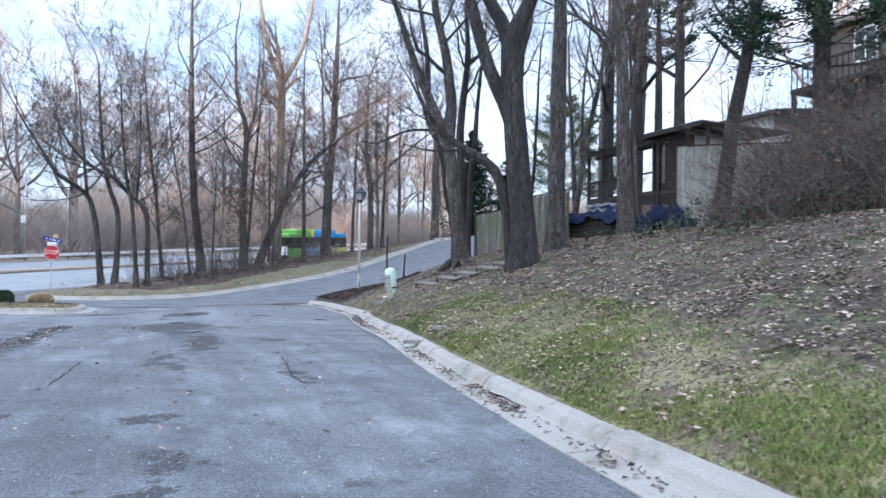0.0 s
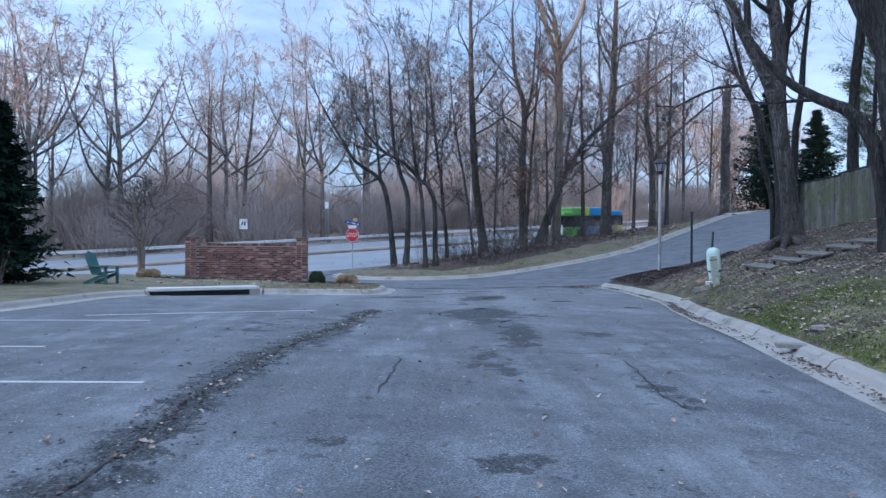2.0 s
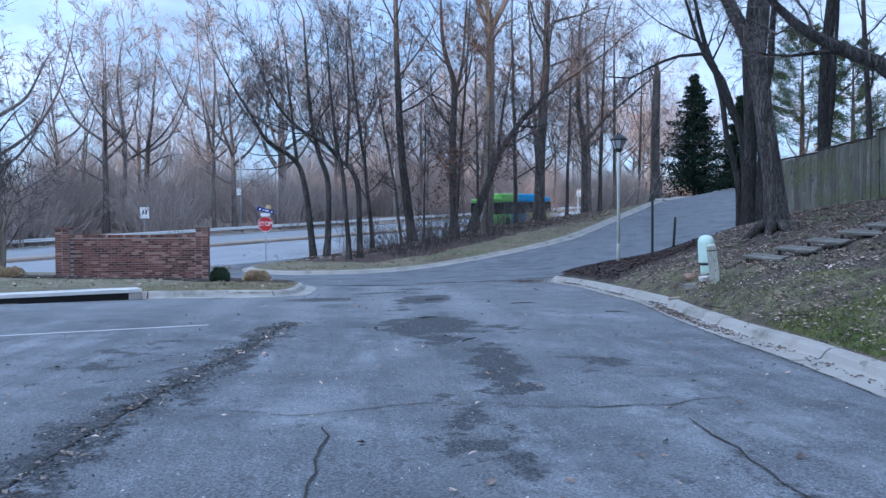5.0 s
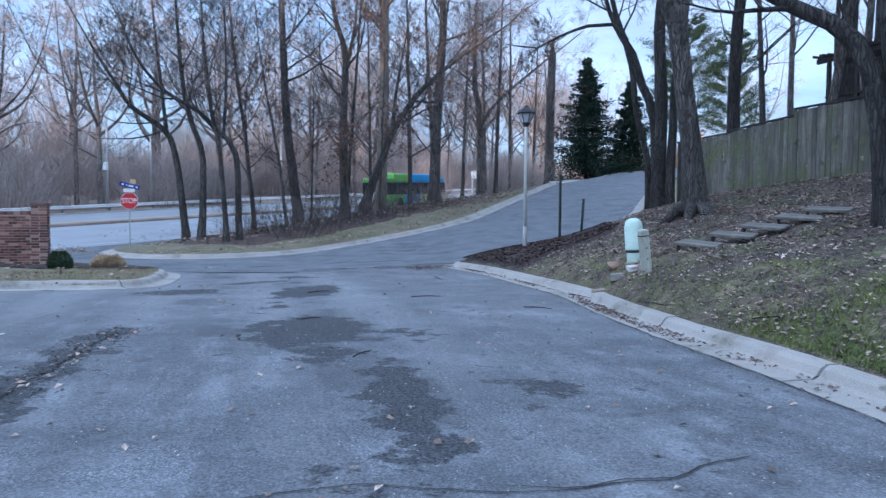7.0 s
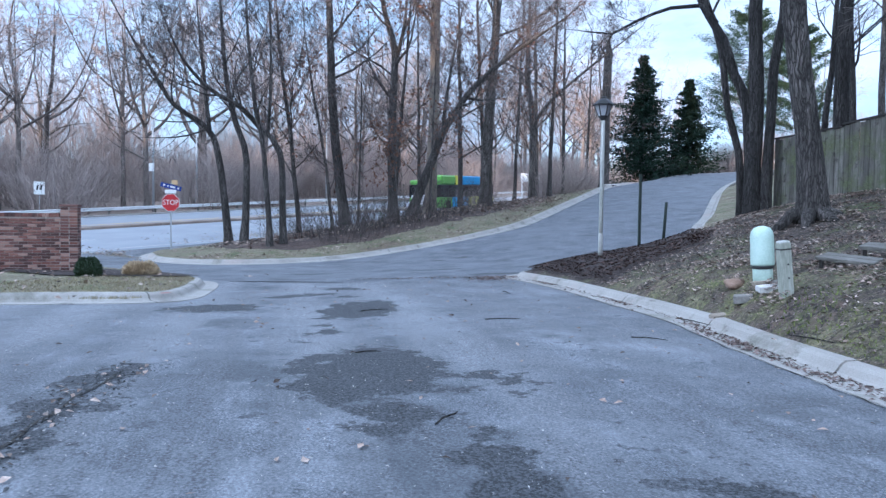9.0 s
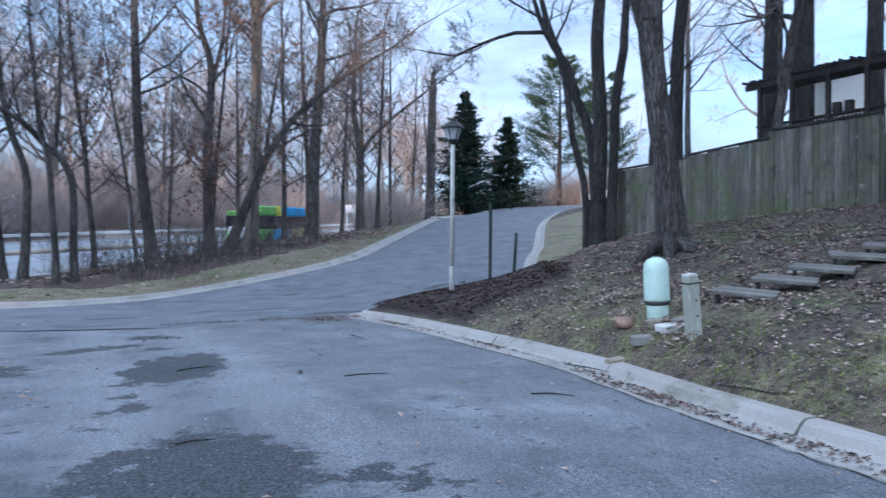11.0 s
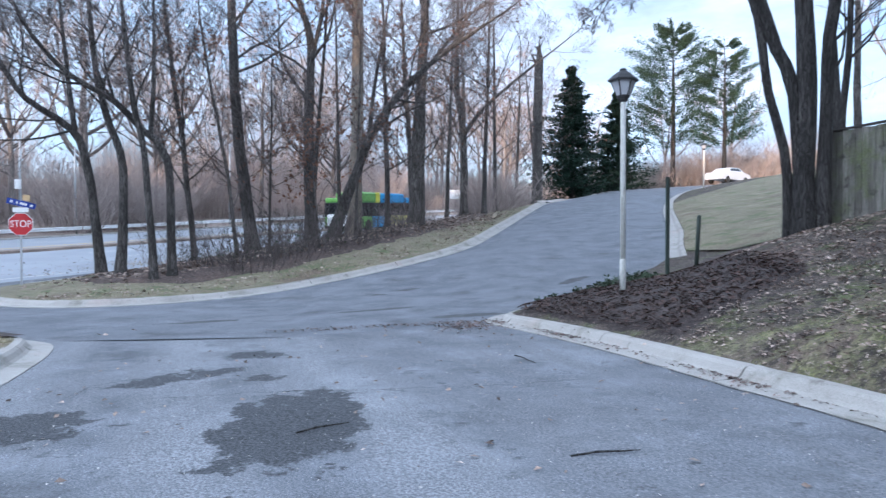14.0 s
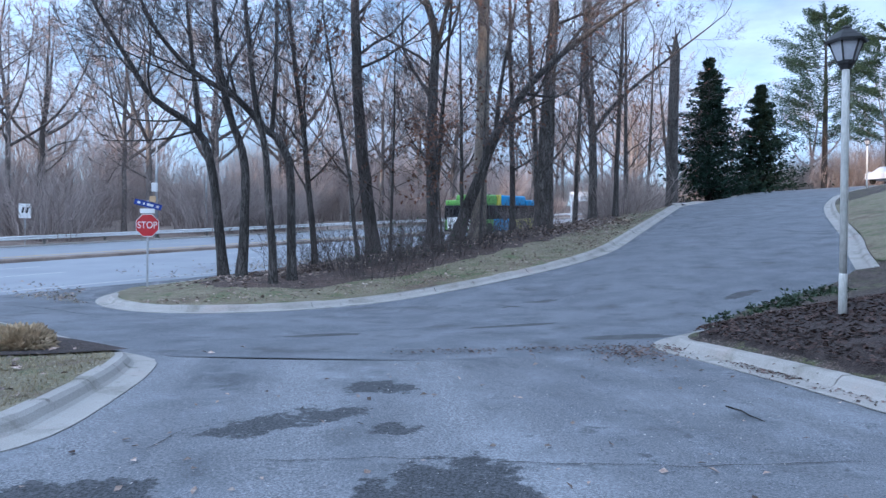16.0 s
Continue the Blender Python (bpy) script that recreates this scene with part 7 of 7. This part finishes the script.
part("rear_roof", box(0.05, -1.22, 2.35, 1.6, 1.22, 2.75, 0.08), BUS_GREEN, bus, "green stepped rear roof")
part("roof_housing", box(1.6, -1.2, 2.35, 4.2, 1.2, 3.2, 0.12), BUS_GREEN, bus, "green raised roof housing")
part("roof_stripe", box(4.2, -1.2, 2.35, 4.9, 1.2, 3.2, 0.03), BUS_YELLOW, bus)
part("roof_front", box(4.9, -1.2, 2.35, 9.6, 1.2, 3.18, 0.1), BUS_BLUE, bus, "blue raised roof housing")
part("front_roof", box(9.6, -1.22, 2.35, 11.95, 1.22, 2.85, 0.08), BUS_BLUE, bus)
part("rear_panel", box(-0.04, -1.0, 0.55, 0.0, 1.0, 1.45, 0.01), WHITE, bus, "white rear engine panel")
part("bumper", box(-0.1, -1.25, 0.35, 0.02, 1.25, 0.52, 0.03), RUBBER, bus)
for x in (2.6, 9.2):
    for y in (-1.13, 1.13):
        wheel(bus, x, y, 0.5, 0.3)

# white car beyond the crest
cx, cy = 20.4, 79.2
car = thing("car", "white parked car beyond the crest of the side road", "car", (cx, cy, road_z(cx, cy) + 0.02), 40)
prof = [(-2.2, 0.35), (-2.25, 0.75), (-2.0, 0.95), (-1.3, 1.02), (-0.7, 1.42), (0.6, 1.45), (1.25, 1.02), (2.1, 0.85), (2.25, 0.6), (2.2, 0.32)]
vs = [(x, s * (0.88 if z < 1.1 else 0.68), z) for s in (-1, 1) for x, z in prof]
m = len(prof)
part("body", (vs, [tuple(range(m - 1, -1, -1)), tuple(range(m, 2 * m))] + [(k, (k + 1) % m, (k + 1) % m + m, k + m) for k in range(m)]), CARWHITE, car)
for s in (-1, 1):
    part("side_window", ([(-1.1, s * 0.86, 1.05), (-0.62, s * 0.715, 1.36), (0.52, s * 0.715, 1.39), (1.05, s * 0.86, 1.05)], [(0, 1, 2, 3)]), GLASS_DARK, car)
    for x in (-1.35, 1.4):
        wheel(car, x, s * 0.8, 0.32, 0.2)


# ---- leaf litter, grass, sticks ----
def inside(poly, x, y):
    c, j = False, len(poly) - 1
    for i in range(len(poly)):
        if (poly[i][1] > y) != (poly[j][1] > y) and x < (poly[j][0] - poly[i][0]) * (y - poly[i][1]) / (poly[j][1] - poly[i][1]) + poly[i][0]:
            c = not c
        j = i
    return c


def leaves(name, label, spots, height, seed, size=0.06, lift=0.02, mat=None):
    rnd = random.Random(seed)
    vs, fs = [], []
    for x, y in spots:
        a, s = rnd.uniform(0, 6.283), size * rnd.uniform(0.6, 1.5)
        z = height(x, y) + lift
        l, w = Vector((math.cos(a), math.sin(a), rnd.uniform(-0.3, 0.4))) * s, Vector((-math.sin(a), math.cos(a), rnd.uniform(-0.5, 0.5))) * s * 0.55
        c = Vector((x, y, z + 0.3 * s))
        n = len(vs)
        vs += [c - l, c - l * 0.1 + w + Vector((0, 0, s * 0.3)), c + l, c - l * 0.1 - w + Vector((0, 0, s * rnd.uniform(-0.1, 0.4)))]
        fs += [(n, n + 1, n + 2), (n, n + 2, n + 3)]
    return solid(name, (vs, fs), mat or LEAF_DEAD, label, "leaves", kind="stuff")


rnd = random.Random(9)
lawn_poly = [p.to_tuple() for p in shifted(KERB_RIGHT, 0.58) if 0 < p[1] < 16.9] + [tuple(p) for p in reversed(LAWN_END)]
bed_poly = [p.to_tuple() for p in shifted(KERB_RIGHT, 0.6) if 22.2 < p[1] < 28] + [(1.6, 30), (3.2, 30), (4.0, 28.5), (4.7, 26.5), (4.9, 24.6), (4.5, 23.3)]
heap, sward = [], []
KX, KY = [p[0] for p in reversed(KERB_RIGHT) if p[1] < 26], [p[1] for p in KERB_RIGHT if p[1] < 26]


def kerb_x(y):
    return float(np.interp(y, KY, KX[::-1]))


while len(heap) < 88000:
    x, y = rnd.uniform(2, 18), rnd.uniform(3, 31)
    if x > kerb_x(y) + 0.68 and near(KERB_RIGHT, x, y) > 0.62 and not inside(bed_poly, x, y):
        lawn_here = inside(lawn_poly, x, y)
        thin = noise.noise((x * 0.5, y * 0.5, 2)) * 0.5 + 0.5
        drift = max(0.0, noise.noise((x * 2.1, y * 2.1, 5)) + 0.25) + max(0.0, noise.noise((x * 5.5, y * 5.5, 8))) * 0.6
        if (not lawn_here and rnd.random() < 0.06 + drift * (0.35 + thin)) or (lawn_here and rnd.random() < 0.75 * thin * drift + 0.05):
            heap.append((x, y))
leaves("fallen_leaves", "dry brown leaves strewn over the bank", heap, bank_z, 1, 0.028)
spots = []
for p, q in zip(KERB_RIGHT, KERB_RIGHT[1:]):
    if p[1] < -1 or p[1] > 26:
        continue
    t = (Vector(q) - Vector(p)).normalized()
    for k in range(int(9 + 120 * max(0.0, noise.noise((p[0] * 0.9, p[1] * 0.9, 6)) + 0.08))):
        d = abs(rnd.gauss(0.12, 0.14))
        o = Vector(p).lerp(Vector(q), rnd.random()) + Vector((t.y, -t.x)) * (0.36 - d * 0.9)
        spots.append((o.x, o.y))
for k in range(420):
    y = rnd.uniform(14.4, 18.0)
    spots.append((kerb_x(y) + abs(rnd.gauss(0.12, 0.13)) + 0.04, y))
for k in range(900):
    f = rnd.random()
    spots.append((-0.2 - 3.6 * f + rnd.gauss(0, 0.25), 26.3 - 1.0 * f + rnd.gauss(0, 0.16)) if k < 380 else (rnd.gauss(-0.5, 0.3), rnd.gauss(25.6, 0.45)))
leaves("gutter_leaves", "dry leaves gathered in the gutter", spots, road_z, 2, 0.024, 0.02, LEAF_GUTTER)
leaves("road_leaves", "scattered pale leaves and grit on the asphalt", [(rnd.uniform(-5, 7.5), rnd.uniform(0, 26)) for k in range(800)] + [(p[0] + rnd.gauss(0, 0.13), p[1] + rnd.gauss(0, 0.15)) for p in SEAM for k in range(4)], lambda x, y: road_z(x, y) if x < kerb_x(y) else bank_z(x, y), 3, 0.03, 0.006)
GRIT = material("pale grit", [(0.2, 0.195, 0.185), (0.5, 0.485, 0.46)], scale=2, fine=20, rough=0.9, bump=0, vary=0.3)
leaves("road_grit", "pale grit and leaf crumbs on the asphalt", [(rnd.uniform(-5, 7.5), rnd.uniform(0, 26)) for k in range(9000)], lambda x, y: road_z(x, y) if x < kerb_x(y) + 0.2 else road_z(x, y) - 0.3, 13, 0.009, 0.006, GRIT)
CRUMB = material("asphalt crumbs", [(0.03, 0.031, 0.034), (0.085, 0.087, 0.092), (0.24, 0.24, 0.245)], scale=3, fine=25, rough=0.95, bump=0, vary=0.6)
leaves("asphalt_crumbs", "loose asphalt crumbs along the broken seam", [(p[0] + rnd.gauss(0, 0.19), p[1] + rnd.gauss(0, 0.2)) for p in SEAM for k in range(70)], road_z, 23, 0.015, 0.006, CRUMB)
leaves("island_leaves", "leaves on the entrance island", [(rnd.uniform(-16, -6), rnd.uniform(17, 24)) for k in range(500)], lambda x, y: left_z(x, y) if near(KERB_LEFT, x, y) > 0.7 else road_z(x, y) - 0.2, 4, 0.05)
leaves("strip_leaves", "brown leaves under the roadside trees", [(-14 + s * 0.85 + rnd.uniform(-1.5, 2.5), 35.5 + s * 1.25 + rnd.gauss(0, 1.2)) for s in [rnd.uniform(0, 16) for k in range(5000)]], lambda x, y: far_z(x, y) + 0.03 if near(KERB_FAR, x, y) > 1.2 else road_z(x, y) - 0.3, 5, 0.07)
verge_spots = []
for p in KERB_FAR:
    if p[1] < 66 and p[0] > -17:
        verge_spots += [(p[0] - 0.6 - abs(rnd.gauss(0.8, 1.4)), p[1] + rnd.gauss(0, 0.4) + 0.6) for k in range(26)]
leaves("verge_leaves", "dry brown leaves scattered on the wooded verge", [q for q in verge_spots if near(KERB_FAR, *q) > 0.6], far_z, 15, 0.05)
chips = []
while len(chips) < 9000:
    x, y = rnd.uniform(-0.2, 5.2), rnd.uniform(22, 30.5)
    if inside(bed_poly, x, y) and near(KERB_RIGHT, x, y) > 0.65:
        chips.append((x, y))
MULCH_CHIP = material("mulch chips", [(0.02, 0.012, 0.01), (0.055, 0.034, 0.028), (0.13, 0.09, 0.075)], scale=4, fine=30, rough=0.95, bump=0, vary=0.6)
leaves("mulch_chips", "loose dark bark chips on the bed", chips, lambda x, y: bank_z(x, y) + 0.055, 6, 0.034, 0.012, MULCH_CHIP)


def blades(name, label, spots, height, seed, h, mat, lift=0.02):
    rnd = random.Random(seed)
    vs, fs = [], []
    for x, y in spots:
        a, s = rnd.uniform(0, 6.283), h * rnd.uniform(0.5, 1.3)
        w = rnd.uniform(0.006, 0.012)
        z = height(x, y) + lift - 0.01
        n = len(vs)
        vs += [(x - w * math.cos(a), y - w * math.sin(a), z), (x + w * math.cos(a), y + w * math.sin(a), z), (x + s * rnd.uniform(-0.7, 0.7), y + s * rnd.uniform(-0.7, 0.7), z + s)]
        fs.append((n, n + 1, n + 2))
    return solid(name, (vs, fs), mat, label, "grass", kind="stuff")


while len(sward) < 30000:
    x, y = rnd.uniform(4, 10.5), rnd.uniform(0.5, 17.5)
    if inside(lawn_poly, x, y) and rnd.random() < 1.1 - ease(9, 18, y) and rnd.random() < 0.08 + 1.3 * max(0, noise.noise((x * 0.8, y * 0.8, 11)) + 0.12) and rnd.random() < 1.2 - near(KERB_RIGHT, x, y) * 0.06:
        sward.append((x, y))
blades("grass", "short mossy winter grass on the bank", sward, bank_z, 7, 0.042, GRASS, 0.005)
isl = [(rnd.uniform(-9.5, -5.4), rnd.uniform(17.5, 23.6)) for k in range(14000)]
blades("island_grass", "short pale grass at the island's tip", [p for p in isl if near(KERB_LEFT, *p) > 0.62 and p[0] < -0.35 * (p[1] - 18.5) - 5.6], left_z, 8, 0.045, GRASS_DRY, 0.0)
edge = []
for p in KERB_FAR:
    if p[1] < 50 and p[0] > -16:
        for k in range(110):
            edge.append((p[0] - abs(rnd.gauss(0.7, 1.0)) - 0.6, p[1] + rnd.gauss(0, 0.4) + 0.6))
blades("verge_grass", "short pale winter grass on the wooded verge", [p for p in edge if near(KERB_FAR, *p) > 0.55], far_z, 9, 0.05, GRASS_DRY, 0.0)
for k in range(26):
    x = rnd.uniform(0, 4.6)
    y = 29.6 + (x - 0.9) * 1.25 + rnd.uniform(-0.5, 0.2)
    if 0.9 < x and near(BED_EDGE, x, y) > 0.25:
        brush("ivy_clump", "low green ivy along the bed's road edge", (x, y, bank_z(x, y)), 0.22, 0.8, 8, 800 + k, TWIG, 130, IVY, group="ivy along the bed", thick=0.004)
for k, (x, y, a, L) in enumerate(((-1.3, 18.3, 40, .5), (0.9, 17.7, 15, .55), (2.9, 16.5, -20, .45), (4.6, 15.6, -60, .8), (1.2, 12.4, 70, .4), (3.6, 17.9, -62, .7), (-0.2, 14.7, 20, .3), (7.4, 5.2, -70, .9), (0.4, 21.8, -70, .6), (5.6, 13.5, 20, .6))):
    z = road_z(x, y) + (0.012 if near(KERB_RIGHT, x, y) > 0.6 else 0.06)
    if x > kerb_x(y) + 0.6:
        z = bank_z(x, y) + 0.04
    solid("stick", tubes(([(-L / 2, 0, 0), (-L * 0.1, 0.03, 0.01), (L * 0.2, 0.0, 0.015), (L / 2, 0.05, 0.0)], [0.008, 0.009, 0.007, 0.003]), sides=5), BARK_DARK_SHADED, "fallen twig lying on the ground", "stick", (x, y, z), a, group="fallen twigs")
